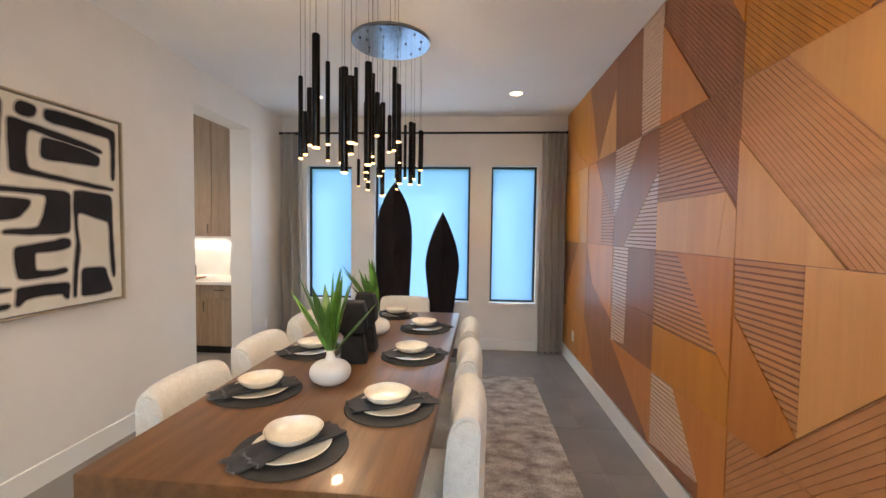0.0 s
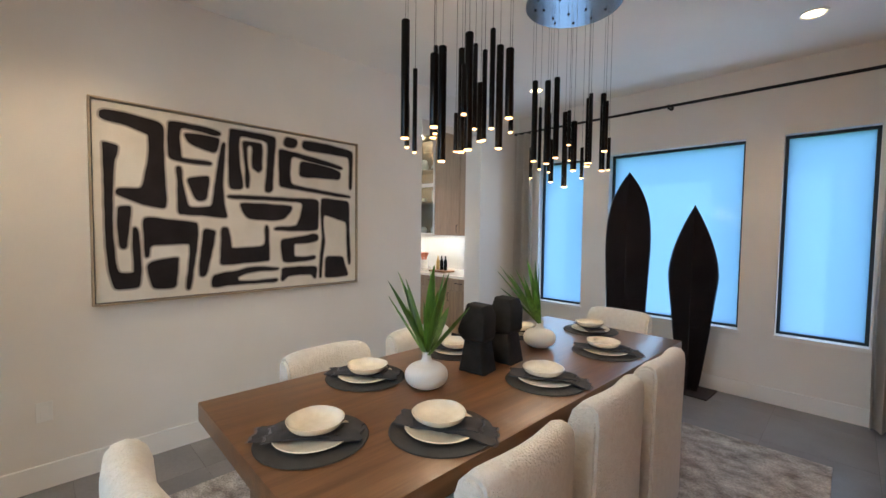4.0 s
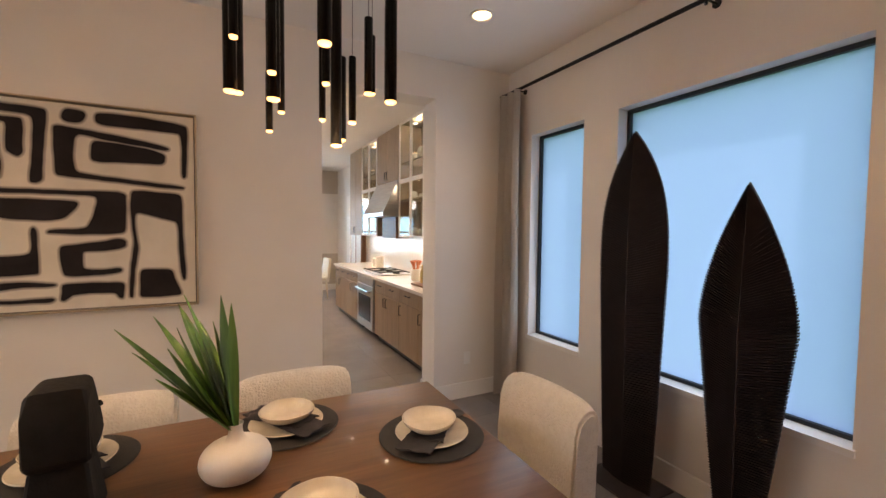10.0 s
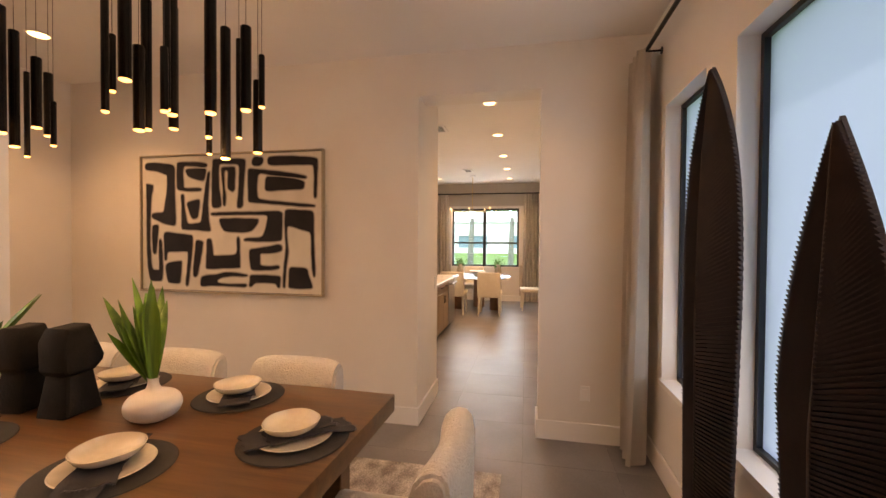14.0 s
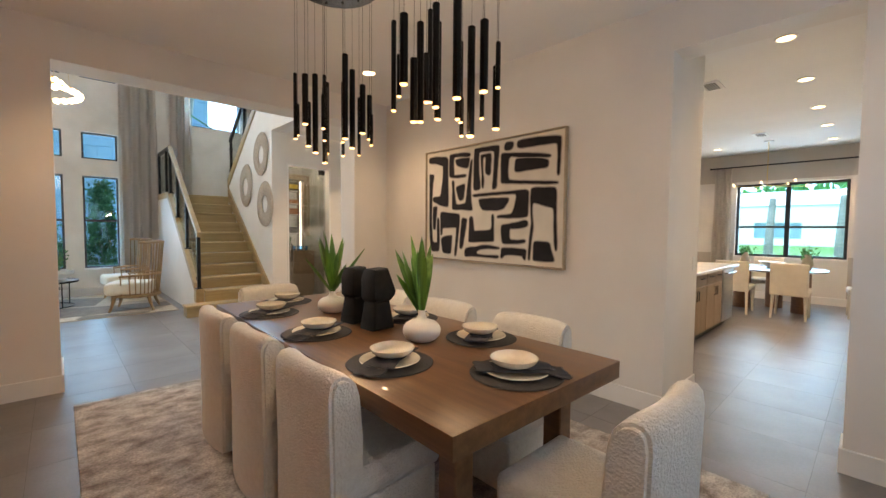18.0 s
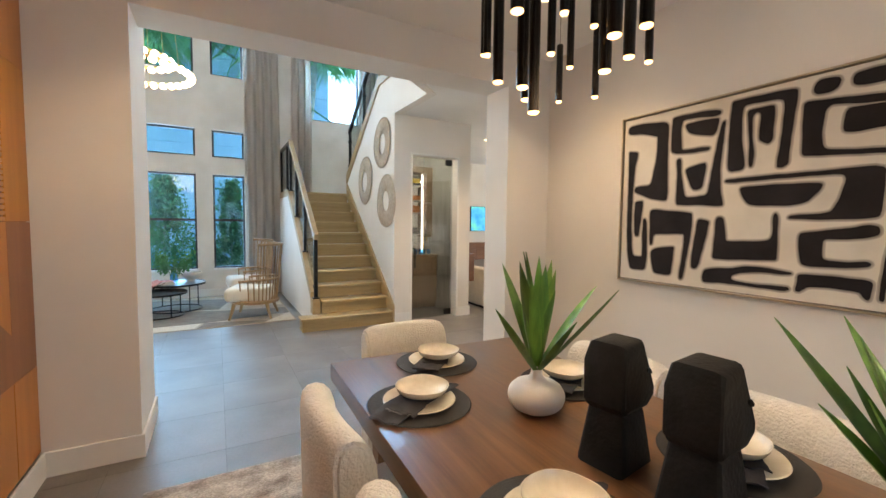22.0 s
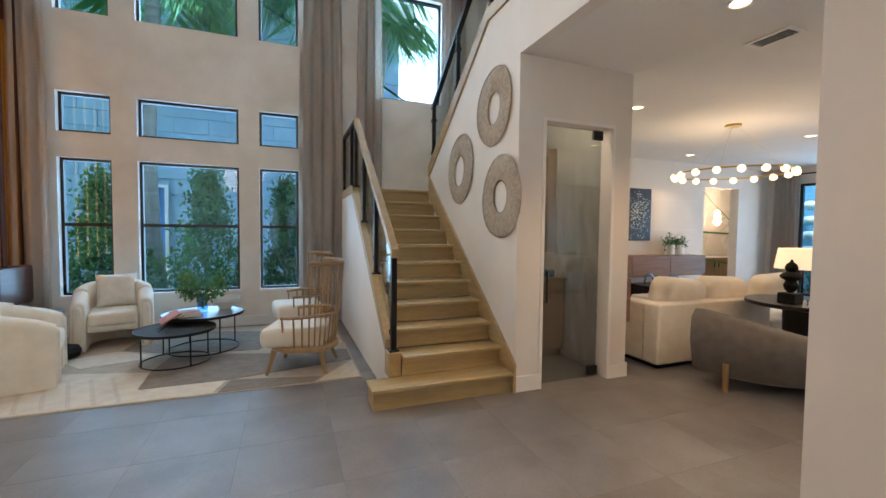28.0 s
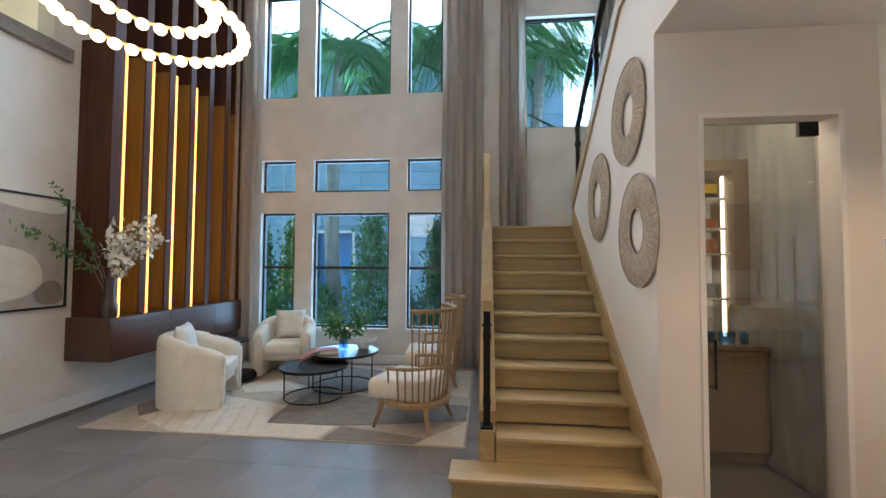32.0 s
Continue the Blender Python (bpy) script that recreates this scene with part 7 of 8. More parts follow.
def worktop(x0, y0, x1, y1, label):
    solid("worktop", soft_box(x0, y0, 0.866, x1, y1, 0.905, 0.004, 1), M["quartz"], label, "worktop")


worktop(-7.22, 4.735, -2.81, 5.449, "pale quartz kitchen worktop along the wall")
solid("backsplash", box(bmesh.new(), -7.2, 5.435, 0.907, -2.81, 5.449, 1.45), M["quartz"], "pale stone backsplash behind the hob", "backsplash", angle=0)


def oven():
    o = thing("oven", "stainless built-in oven with a dark glass door", "oven", at=(-5.21, 4.755, 0.09))
    part("body", box(bmesh.new(), -0.395, 0.02, 0.0, 0.395, 0.66, 0.775), M["black"], o, "", 0)
    part("control_panel", soft_box(-0.395, -0.005, 0.66, 0.395, 0.02, 0.77, 0.003, 1), M["steel"], o)
    d = part("door", soft_box(-0.395, -0.01, 0.02, 0.395, 0.02, 0.65, 0.003, 1), M["steel"], o, "steel oven door")
    part("glass", box(bmesh.new(), -0.30, -0.013, 0.14, 0.30, -0.0105, 0.50), M["bronze"], d, "dark oven glass", 0)
    part("handle", tube(bmesh.new(), [(-0.32, -0.01, 0.58), (-0.32, -0.06, 0.58), (0.32, -0.06, 0.58), (0.32, -0.01, 0.58)], 0.012, 8), M["steel"], d)
    h = thing("hob", "black iron gas hob on the worktop", "hob", at=(-5.21, 5.08, 0.906))
    part("plate", soft_box(-0.44, -0.25, 0, 0.44, 0.25, 0.012, 0.003, 1), M["steel"], h)
    for k in range(3):
        x = -0.29 + 0.29 * k
        part("grate", box(box(box(box(bmesh.new(), x - 0.13, -0.22, 0.03, x + 0.13, -0.20, 0.045), x - 0.13, 0.20, 0.03, x + 0.13, 0.22, 0.045), x - 0.012, -0.2, 0.03, x + 0.012, 0.2, 0.045), x - 0.13, -0.01, 0.03, x - 0.013, 0.01, 0.045), M["black"], h, "", 0)
        part("burner", lathe(bmesh.new(), [(0.05, 0.012), (0.05, 0.026), (0.03, 0.03), (0.005, 0.03)], 16, pose(x, 0.06, 0)), M["black"], h)


oven()


def upper_cabinet(x0, x1, z0, z1, glazed, doors=2):
    c = thing("wall_cabinet", "glazed white-framed wall cabinet with dishes" if glazed else "brown oak wall cabinet up to the ceiling", "cabinet", "kitchen wall cabinets", ((x0 + x1) / 2, 5.10, z0))
    w, h = (x1 - x0) / 2, z1 - z0
    if not glazed:
        part("body", box(bmesh.new(), -w + 0.001, 0.02, 0.0, w - 0.001, 0.349, h), M["cab"], c, "", 0)
    else:
        part("side_panel", box(bmesh.new(), -w + 0.001, 0.02, 0.0, -w + 0.02, 0.33, h), M["cab"], c, "", 0)
        part("side_panel", box(bmesh.new(), w - 0.02, 0.02, 0.0, w - 0.001, 0.33, h), M["cab"], c, "", 0)
        part("back_panel", box(bmesh.new(), -w + 0.001, 0.33, 0.0, w - 0.001, 0.349, h), M["cab"], c, "", 0)
        for z in (0.0, h * 0.32, h * 0.64, h - 0.02):
            part("shelf", box(bmesh.new(), -w + 0.02, 0.025, z, w - 0.02, 0.33, z + 0.018), M["cab"], c, "", 0)
    for k in range(doors):
        a, b = -w + 2 * w * k / doors + 0.003, -w + 2 * w * (k + 1) / doors - 0.003
        if not glazed:
            d = part("door", soft_box(a, 0.0, 0.003, b, 0.019, h - 0.003, 0.002, 1), M["cab"], c)
            part("handle", pull(bmesh.new(), b - 0.04 if k % 2 == 0 else a + 0.04, 0.0, 0.10, True, -1), M["black"], d)
            continue
        splits = (0.003, h * 0.49, h - 0.003)
        for z0_, z1_ in zip(splits, splits[1:]):
            f = 0.028
            d = part("door", box(box(box(box(bmesh.new(), a, 0.0, z0_, a + f, 0.019, z1_), b - f, 0.0, z0_, b, 0.019, z1_), a + f, 0.0, z0_, b - f, 0.019, z0_ + f), a + f, 0.0, z1_ - f, b - f, 0.019, z1_), M["trim"], c, "white door frame", 0)
            g = part("pane", box(bmesh.new(), a + f, 0.008, z0_ + f, b - f, 0.011, z1_ - f), M["railglass"], d, "", 0)
            g.visible_shadow = False
    if glazed:
        for k in (-1, 1):
            part("puck_light", lathe(bmesh.new(), [(0.03, h - 0.0205), (0.03, h - 0.027), (0.005, h - 0.028)], 16, pose(k * w * 0.5, 0.16, 0)), M["ledwhite"], c, "lit puck light")
        rng = random.Random(int(-x0 * 10))
        for z in (0.018, h * 0.32 + 0.018, h * 0.64 + 0.018):
            for k in range(3):
                r, hh = rng.uniform(0.045, 0.075), rng.uniform(0.06, 0.20)
                o = solid("crockery", lathe(bmesh.new(), [(r * 0.6, 0), (r, hh * 0.35), (r * 0.85, hh * 0.8), (r * 0.5, hh), (r * 0.4, hh * 0.97)], 16), M["ceramic"], "white crockery in a glazed wall cabinet", "crockery", "crockery in the cabinets")
                o.matrix_world = pose((x0 + x1) / 2 - w * 0.6 + k * w * 0.6, 5.27, z0 + z + 0.001)


upper_cabinet(-3.36, -2.81, 1.45, 3.04, False, 1)
upper_cabinet(-3.89, -3.36, 1.45, 3.04, False, 1)
upper_cabinet(-4.75, -3.90, 1.45, 3.04, True)
upper_cabinet(-5.72, -4.76, 2.27, 3.04, False)
upper_cabinet(-6.60, -5.73, 1.45, 3.04, True)
upper_cabinet(-7.40, -6.61, 1.45, 3.04, False)


def range_hood():
    h = thing("range_hood", "tapered stainless range hood over the hob", "hood", at=(-5.24, 5.435, 1.75))
    part("canopy", prism(bmesh.new(), [(0.0, 0.0), (-0.56, 0.0), (-0.56, 0.05), (-0.34, 0.515), (0.0, 0.515)], lambda u, v, w: Vector((-0.47 + 0.94 * w, u, v)), 1.0), M["steel"], h, "", 0)
    part("wood_panel", box(bmesh.new(), -0.30, -0.30, -0.32, 0.30, -0.001, -0.002), M["shelfwood"], h, "brown panel under the hood", 0)


range_hood()


def kitchen_smalls():
    for x, s in ((-4.30, 1.0), (-6.0, 1.1), (-6.25, 0.85)):
        o = solid("canister", lathe(bmesh.new(), [(0.06 * s, 0), (0.065 * s, 0.02), (0.065 * s, 0.17 * s), (0.05 * s, 0.18 * s), (0.01, 0.18 * s)], 24), M["ceramic"], "white ceramic canister on the kitchen worktop", "canister", "canisters on the worktop")
        o.matrix_world = pose(x, 5.25, 0.906)
    o = thing("utensil_jar", "white jar of terracotta wooden spoons on the worktop", "jar", at=(-4.12, 5.1, 0.906))
    part("jar", lathe(bmesh.new(), [(0.055, 0), (0.06, 0.02), (0.06, 0.15), (0.053, 0.15), (0.05, 0.02), (0.01, 0.018)], 22), M["ceramic"], o)
    for k in range(6):
        a = k * 1.05
        part("spoon", tube(bmesh.new(), [(0.01 * math.cos(a), 0.01 * math.sin(a), 0.03), (0.04 * math.cos(a), 0.04 * math.sin(a), 0.19), (0.055 * math.cos(a), 0.055 * math.sin(a), 0.26)], [0.006, 0.007, 0.026], 8), M["terracotta"], o)
    o = solid("tray", soft_box(-0.17, -0.11, 0, 0.17, 0.11, 0.025, 0.01, 2), M["shelfwood"], "small wooden tray on the kitchen worktop", "tray")
    o.matrix_world = pose(-3.62, 5.0, 0.906)
    for k in range(3):
        o = solid("bottle", lathe(bmesh.new(), [(0.025, 0), (0.027, 0.02), (0.027, 0.13), (0.010, 0.17), (0.010, 0.21), (0.003, 0.212)], 14), M["bronze"] if k else M["brass"], "small dark bottle on a wooden tray", "bottle", "bottles on the tray")
        o.matrix_world = pose(-3.70 + 0.08 * k, 5.0, 0.932)


kitchen_smalls()


def island():
    for a, b, n in ((-5.35, -4.45, 2), (-6.10, -5.36, 2)):
        base_cabinet(a, b, 3.20, 2.15, n, "kitchen island cabinets", 1)
    d = thing("dishwasher", "dark steel dishwasher in the kitchen island", "dishwasher", at=(-6.41, 3.20, 0))
    part("body", box(bmesh.new(), -0.295, -1.0, 0.10, 0.295, -0.02, 0.865), M["steel"], d, "", 0)
    part("plinth", box(bmesh.new(), -0.29, -1.0, 0.0, 0.29, -0.08, 0.10), M["black"], d, "", 0)
    part("door", soft_box(-0.295, -0.02, 0.105, 0.295, 0.008, 0.862, 0.003, 1), M["steel"], d)
    part("handle", tube(bmesh.new(), [(-0.24, 0.0, 0.80), (-0.24, 0.05, 0.80), (0.24, 0.05, 0.80), (0.24, 0.0, 0.80)], 0.011, 8), M["steel"], d)
    worktop(-6.78, 2.0, -4.40, 3.26, "pale quartz top of the kitchen island")
    p = thing("potted_plant", "small green plant in a white pot on the island", "plant", at=(-5.2, 2.75, 0.906))
    rng = random.Random(14)
    part("pot", lathe(bmesh.new(), [(0.05, 0), (0.065, 0.03), (0.06, 0.12), (0.02, 0.115)], 20), M["ceramic"], p)
    part("foliage", leafy(bmesh.new(), [Vector((rng.gauss(0, 0.05), rng.gauss(0, 0.05), 0.16 + rng.gauss(0.03, 0.05))) for _ in range(180)], 0.05, rng), M["leaf"], p, "", 0)


island()


def bar_stool(x, y):
    """White bucket stool on a slim frame, faces +y."""
    c = thing("bar_stool", "white bucket stool on slim dark legs at the kitchen island", "stool", "stools at the island", (x, y, 0))
    bm = bmesh.new()
    n, rings = 20, []
    for i in range(n + 1):
        a = radians(180 + 180 * i / n)
        k = math.sin(math.pi * i / n)
        rings.append([bm.verts.new((r * math.cos(a), r * math.sin(a), z)) for r, z in ((0.17, 0.60), (0.245, 0.68), (0.255, 0.76 + 0.14 * k), (0.225, 0.77 + 0.14 * k), (0.205, 0.70), (0.15, 0.63))])
    for a, b in zip(rings, rings[1:]):
        for k in range(6):
            bm.faces.new((a[k], a[(k + 1) % 6], b[(k + 1) % 6], b[k]))
    bm.faces.new(rings[0][::-1])
    bm.faces.new(rings[-1])
    bmesh.ops.recalc_face_normals(bm, faces=bm.faces[:])
    part("shell", bm, M["cream"], c, "rounded white back and arms", 70)
    part("seat", soft_box(-0.20, -0.19, 0.59, 0.20, 0.22, 0.68, 0.035, 3), M["cream"], c, "", 60)
    for px, py in ((-0.16, -0.14), (0.16, -0.14), (-0.16, 0.17), (0.16, 0.17)):
        part("leg", tube(bmesh.new(), [(px, py, 0.60), (px * 1.2, py * 1.2, 0.0)], [0.014, 0.011], 8), M["black"], c)
    part("foot_ring", tube(bmesh.new(), [(0.18, 0.19, 0.22), (-0.18, 0.19, 0.22), (-0.18, -0.16, 0.22), (0.18, -0.16, 0.22), (0.18, 0.19, 0.22)], 0.009, 8), M["black"], c)


for stool_x in (-4.87, -5.46, -6.05):
    bar_stool(stool_x, 1.66)


def kitchen_chair(x, y, turn):
    """White upholstered chair that faces +x."""
    c = thing("kitchen_chair", "white upholstered chair at the round kitchen table", "chair", "chairs round the kitchen table", (x, y, 0), turn)
    part("seat", soft_box(-0.24, -0.24, 0.40, 0.25, 0.24, 0.49, 0.03, 3), M["cream"], c, "", 60)
    bm = soft_box(-0.29, -0.24, 0.38, -0.23, 0.24, 0.90, 0.025, 3)
    for v in bm.verts:
        v.co.x -= 0.06 * max(0, v.co.z - 0.45) / 0.45
    part("backrest", bm, M["cream"], c, "", 60)
    for px, py in ((-0.23, -0.20), (-0.23, 0.20), (0.20, -0.20), (0.20, 0.20)):
        part("leg", tube(bmesh.new(), [(px, py, 0.41), (px * 1.12, py * 1.08, 0.0)], [0.025, 0.016], 8), M["cream"], c, "white covered leg")


for kx, ky, kt in ((-7.95, 3.0, 180), (-7.95, 3.75, 180), (-8.75, 4.62, -85), (-8.6, 2.2, 90), (-9.35, 3.2, 0)):
    kitchen_chair(kx, ky, kt)


def kitchen_table():
    t = thing("round_table", "round dark table on warm wooden drum legs", "table", at=(-8.6, 3.4, 0))
    part("tabletop", lathe(bmesh.new(), [(0.72, 0.72), (0.76, 0.725), (0.76, 0.75), (0.73, 0.76), (0.02, 0.76)], 56), M["chrome"], t, "dark glossy top")
    for x, y in ((0.05, 0.42), (0.05, -0.42), (-0.36, 0.0)):
        part("leg", lathe(bmesh.new(), [(0.13, 0.0), (0.13, 0.71)], 28, pose(x, y, 0)), M["shelfwood"], t, "drum leg")
    solid("bowl", lathe(bmesh.new(), [(0.06, 0), (0.10, 0.03), (0.19, 0.10), (0.18, 0.10), (0.08, 0.04), (0.02, 0.035)], 32), M["ceramic"], "wide pale bowl on the kitchen table", "bowl").matrix_world = pose(-8.6, 3.4, 0.761)
    rng = random.Random(9)
    for x, y in ((-8.9, 2.95), (-8.9, 3.85)):
        v = thing("pottery_vase", "rough brown pottery vase with greens on the kitchen table", "vase", "pottery vases", (x, y, 0.761))
        part("body", lathe(bmesh.new(), [(0.06, 0), (0.085, 0.06), (0.07, 0.15), (0.045, 0.20), (0.05, 0.24), (0.03, 0.24)], 22), M["woven"], v)
        part("foliage", leafy(bmesh.new(), [Vector((rng.gauss(0, 0.05), rng.gauss(0, 0.06), 0.27 + rng.gauss(0.0, 0.05))) for _ in range(120)], 0.05, rng), M["shrub"], v, "", 0)
    c = thing("chandelier", "slim branching brass chandelier over the kitchen table", "chandelier", at=(-8.7, 3.26, CEIL))
    part("canopy", lathe(bmesh.new(), [(0.07, 0), (0.07, -0.02), (0.01, -0.025)], 24), M["trim"], c)
    part("stem", tube(bmesh.new(), [(0, 0, -0.02), (0, 0, -0.80)], 0.006, 6), M["brass"], c)
    for k in range(7):
        a = k * 0.9
        e = (0.55 * math.cos(a), 0.55 * math.sin(a), -0.80 + 0.05 * math.sin(3 * a))
        br = part("branch", tube(bmesh.new(), [(0, 0, -0.80), (e[0] * 0.5, e[1] * 0.5, -0.83), e], 0.006, 6), M["brass"], c)
        part("bulb", lathe(bmesh.new(), [(0.008, -0.015), (0.016, 0.0), (0.016, 0.02), (0.006, 0.035)], 12, pose(*e)), M["softglobe"], br, "lit bulb")


kitchen_table()
rod([(-9.88, 2.1, 2.77), (-9.88, 4.95, 2.77)], [(-9.88, 2.2, 2.77), (-9.88, 4.85, 2.77)], "black curtain rod over the kitchen window", (-0.11, 0, 0))
curtain(4.40, 4.80, -9.88, 0.02, 2.75, 5, 0.035, "pale curtain beside the kitchen window", axis="y", mat_="drape", seed=21)
curtain(2.15, 2.50, -9.88, 0.02, 2.75, 4, 0.035, "pale curtain beside the kitchen window", axis="y", mat_="drape", seed=22)
setting("wall_band", box(bmesh.new(), -9.999, 1.36, 2.46, -9.985, 5.449, CEIL - 0.001), M["taupewall"])
setting("wall_dado", box(box(bmesh.new(), -9.999, 1.36, 0.146, -9.985, 2.53, 0.93), -9.999, 4.32, 0.146, -9.985, 5.449, 0.93), M["taupewall"])


def tall_panels():
    for k in range(3):
        x = -7.45 - 0.40 * k
        d = thing("pantry_door", "tall white pantry door with a dark edge line", "door", "pantry doors", (x, 5.44, 0))
        part("door_panel", soft_box(-0.37, -0.10, 0.02, -0.02, 0.0, 2.30, 0.004, 1), M["trim"], d)
        part("edge_strip", box(bmesh.new(), -0.02, -0.105, 0.02, 0.0, 0.0, 2.30), M["shelfwood"], d, "dark edge", 0)


tall_panels()

# ---- outdoors ----
setting("ground", box(bmesh.new(), -400, -400, -0.30, 400, 400, -0.12), M["lawn"])


def block_wall(x0, x1, y, h, hole):
    """The neighbour's white block house, blue sky shade put into its colour: coursed blocks with joints, a blue
    shuttered window.
    """
    b = thing("neighbour_house", "pale blue block house with a blue door", "house", at=(0, y, -0.12))
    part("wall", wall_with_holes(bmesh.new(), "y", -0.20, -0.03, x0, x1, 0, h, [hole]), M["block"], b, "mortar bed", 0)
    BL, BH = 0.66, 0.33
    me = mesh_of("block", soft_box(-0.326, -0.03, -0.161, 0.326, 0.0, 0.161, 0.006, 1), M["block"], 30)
    rows, n = int(h / BH), 0
    rest = bmesh.new()
    for r in range(rows):
        x = x0 + BL / 2 + (BL / 2 if r % 2 else 0)
        z = BH / 2 + BH * r
        while x < x1 - BL / 2:
            if not (hole[0] - 0.32 < x < hole[1] + 0.32 and hole[2] - 0.15 < z < hole[3] + 0.15):
                if n < 300 and -2.6 < x < 5.5:
                    part("block", me, None, b).matrix_basis = pose(x, 0, z)
                    n += 1
                else:
                    box(rest, x - 0.326, -0.03, z - 0.161, x + 0.326, 0.0, z + 0.161)
            x += BL
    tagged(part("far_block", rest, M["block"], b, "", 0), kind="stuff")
    w = part("window", box(bmesh.new(), hole[0], -0.15, hole[2], hole[1], -0.10, hole[3]), M["bluedoor"], b, "blue shuttered window", 0)
    for a, c, d, e in ((hole[0] - 0.06, hole[2], hole[0], hole[3]), (hole[1], hole[2], hole[1] + 0.06, hole[3]), (hole[0] - 0.06, hole[3], hole[1] + 0.06, hole[3] + 0.06)):
        part("frame", box(bmesh.new(), a, -0.12, c, d, 0.012, e), M["trim"], w, "", 0)
    part("roof_edge", soft_box(x0 - 0.3, -0.6, h, x1 + 0.3, 0.35, h + 0.28, 0.02, 1), M["trim"], b, "white eaves")


block_wall(-2.72, 9.0, -9.6, 6.9, (2.42, 3.32, 0.1, 2.45))
setting("backdrop", box(bmesh.new(), -160, -72, -0.3, 160, -70, 90), M["cloud"])
setting("backdrop", box(bmesh.new(), -92, -69, -0.3, -90, 160, 70), M["cloud"])


def palm(x, y, h, crown, seed, fronds=16, droop=1.0):
    p = thing("palm_tree", "slender palm with arching feathery fronds outside the window", "tree", "palms", (x, y, -0.12))
    rng = random.Random(seed)
    lean = 0.05 if abs(y) > 6.5 else 0.008
    pts = [(0.12 * math.sin(k * 0.5), lean * k, h * k / 8) for k in range(9)]
    part("trunk", tube(bmesh.new(), pts, [0.16 - 0.008 * k + 0.006 * (k % 2) for k in range(9)], 14), M["bark"], p, "ringed grey trunk")
    bm = bmesh.new()
    top = Vector(pts[-1])
    for f in range(fronds):
        a = f * 2.4 + rng.uniform(-0.2, 0.2)
        rise = rng.uniform(0.15, 1.0)
        L = crown * rng.uniform(0.8, 1.15)
        if abs(y) < 20 and math.sin(a) > 0.05:
            L = min(L, (-7.15 - y) / math.sin(a) + 0.5)
        spine = []
        for k in range(13):
            s = k / 12
            r = L * s * (1 - 0.12 * s)
            spine.append(top + Vector((r * math.cos(a), r * math.sin(a), L * (0.75 * rise * s - (0.85 * droop) * s * s))))
        tube(bm, [tuple(q) for q in spine], [0.028 * (1 - 0.9 * k / 12) + 0.003 for k in range(13)], 5)
        side = Vector((-math.sin(a), math.cos(a), 0))
        for k in range(44):
            s = 0.10 + 0.9 * k / 44
            i = min(11, int(s * 12))
            q = spine[i].lerp(spine[i + 1], s * 12 - i)
            d = (spine[i + 1] - spine[i]).normalized()
            ll = crown * 0.42 * math.sin(math.pi * min(1, 0.12 + 0.86 * s)) * rng.uniform(0.85, 1.1)
            for sg in (-1, 1):
                way = (side * sg * 0.85 + d * 0.55 + Vector((0, 0, -0.32 + rng.uniform(-0.25, 0.2)))).normalized()
                e = q + way * ll + Vector((0, 0, -0.30 * ll))
                wv = d * 0.0062 * crown / 2
                m1 = q + way * ll * 0.5
                vs = [bm.verts.new(v) for v in (q - wv * 0.4, q + wv * 0.4, m1 + wv, e, m1 - wv)]
                bm.faces.new(vs)
    if abs(y) < 20:
        for v in bm.verts:
            v.co.y = min(v.co.y, -6.45 - y)
    part("crown", bm, M["palm"], p, "green feathery fronds", 0)


palm(2.09, -7.85, 5.9, 2.6, 2, 17, 1.0)
palm(-0.75, -8.2, 6.2, 2.6, 5, 17, 1.0)
palm(-1.9, -8.5, 5.9, 1.7, 7, 13, 0.9)
palm(-18.5, 1.9, 2.75, 1.7, 12, 18, 1.0)
palm(-20.5, 3.7, 2.9, 1.9, 13, 18, 1.0)


def shrub(x, y, r, h, seed, label):
    s = thing("shrub", label, "shrub", "shrubs", (x, y, -0.12))
    rng = random.Random(seed)
    stem, spots = bmesh.new(), []
    for k in range(26):
        a, hh = k * 2.4 + rng.uniform(-0.3, 0.3), h * (0.12 + 0.86 * k / 25)
        rr = r * (1.02 - 0.98 * (hh / h) ** 1.7) * rng.uniform(0.75, 1.05)
        e = Vector((rr * math.cos(a), rr * math.sin(a), hh))
        tube(stem, [(0, 0, hh * 0.72), (e.x * 0.5, e.y * 0.5, hh * 0.85), tuple(e)], [0.006, 0.005, 0.002], 5)
        for j in range(175):
            q = Vector((e.x, e.y, 0)) * rng.uniform(0.3, 1.05) + Vector((0, 0, hh * rng.uniform(0.92, 1.03))) + Vector((rng.gauss(0, 0.15 * r), rng.gauss(0, 0.15 * r), rng.gauss(0, 0.17 * r)))
            if q.z > 0.03:
                spots.append(q)
    tube(stem, [(0, 0, 0), (0.02, 0, h * 0.5), (0, 0, h * 0.95)], [0.03, 0.018, 0.004], 8)
    part("stem", stem, M["bark"], s)
    part("crown", leafy(bmesh.new(), spots, 0.075, rng, 0.62), M["shrub"], s, "dense glossy leaves", 0)


for sx, sy, sr, sh, sd in ((2.76, -7.3, 0.60, 2.45, 1), (2.15, -7.2, 0.38, 1.15, 2), (1.27, -7.4, 0.68, 2.62, 3), (0.62, -7.3, 0.36, 1.1, 4), (0.0, -7.5, 0.52, 2.5, 5), (-0.75, -7.5, 0.5, 2.2, 6), (3.6, -7.5, 0.5, 2.3, 8)):
    shrub(sx, sy, sr, sh, sd, "dense green garden shrub outside the living room windows")


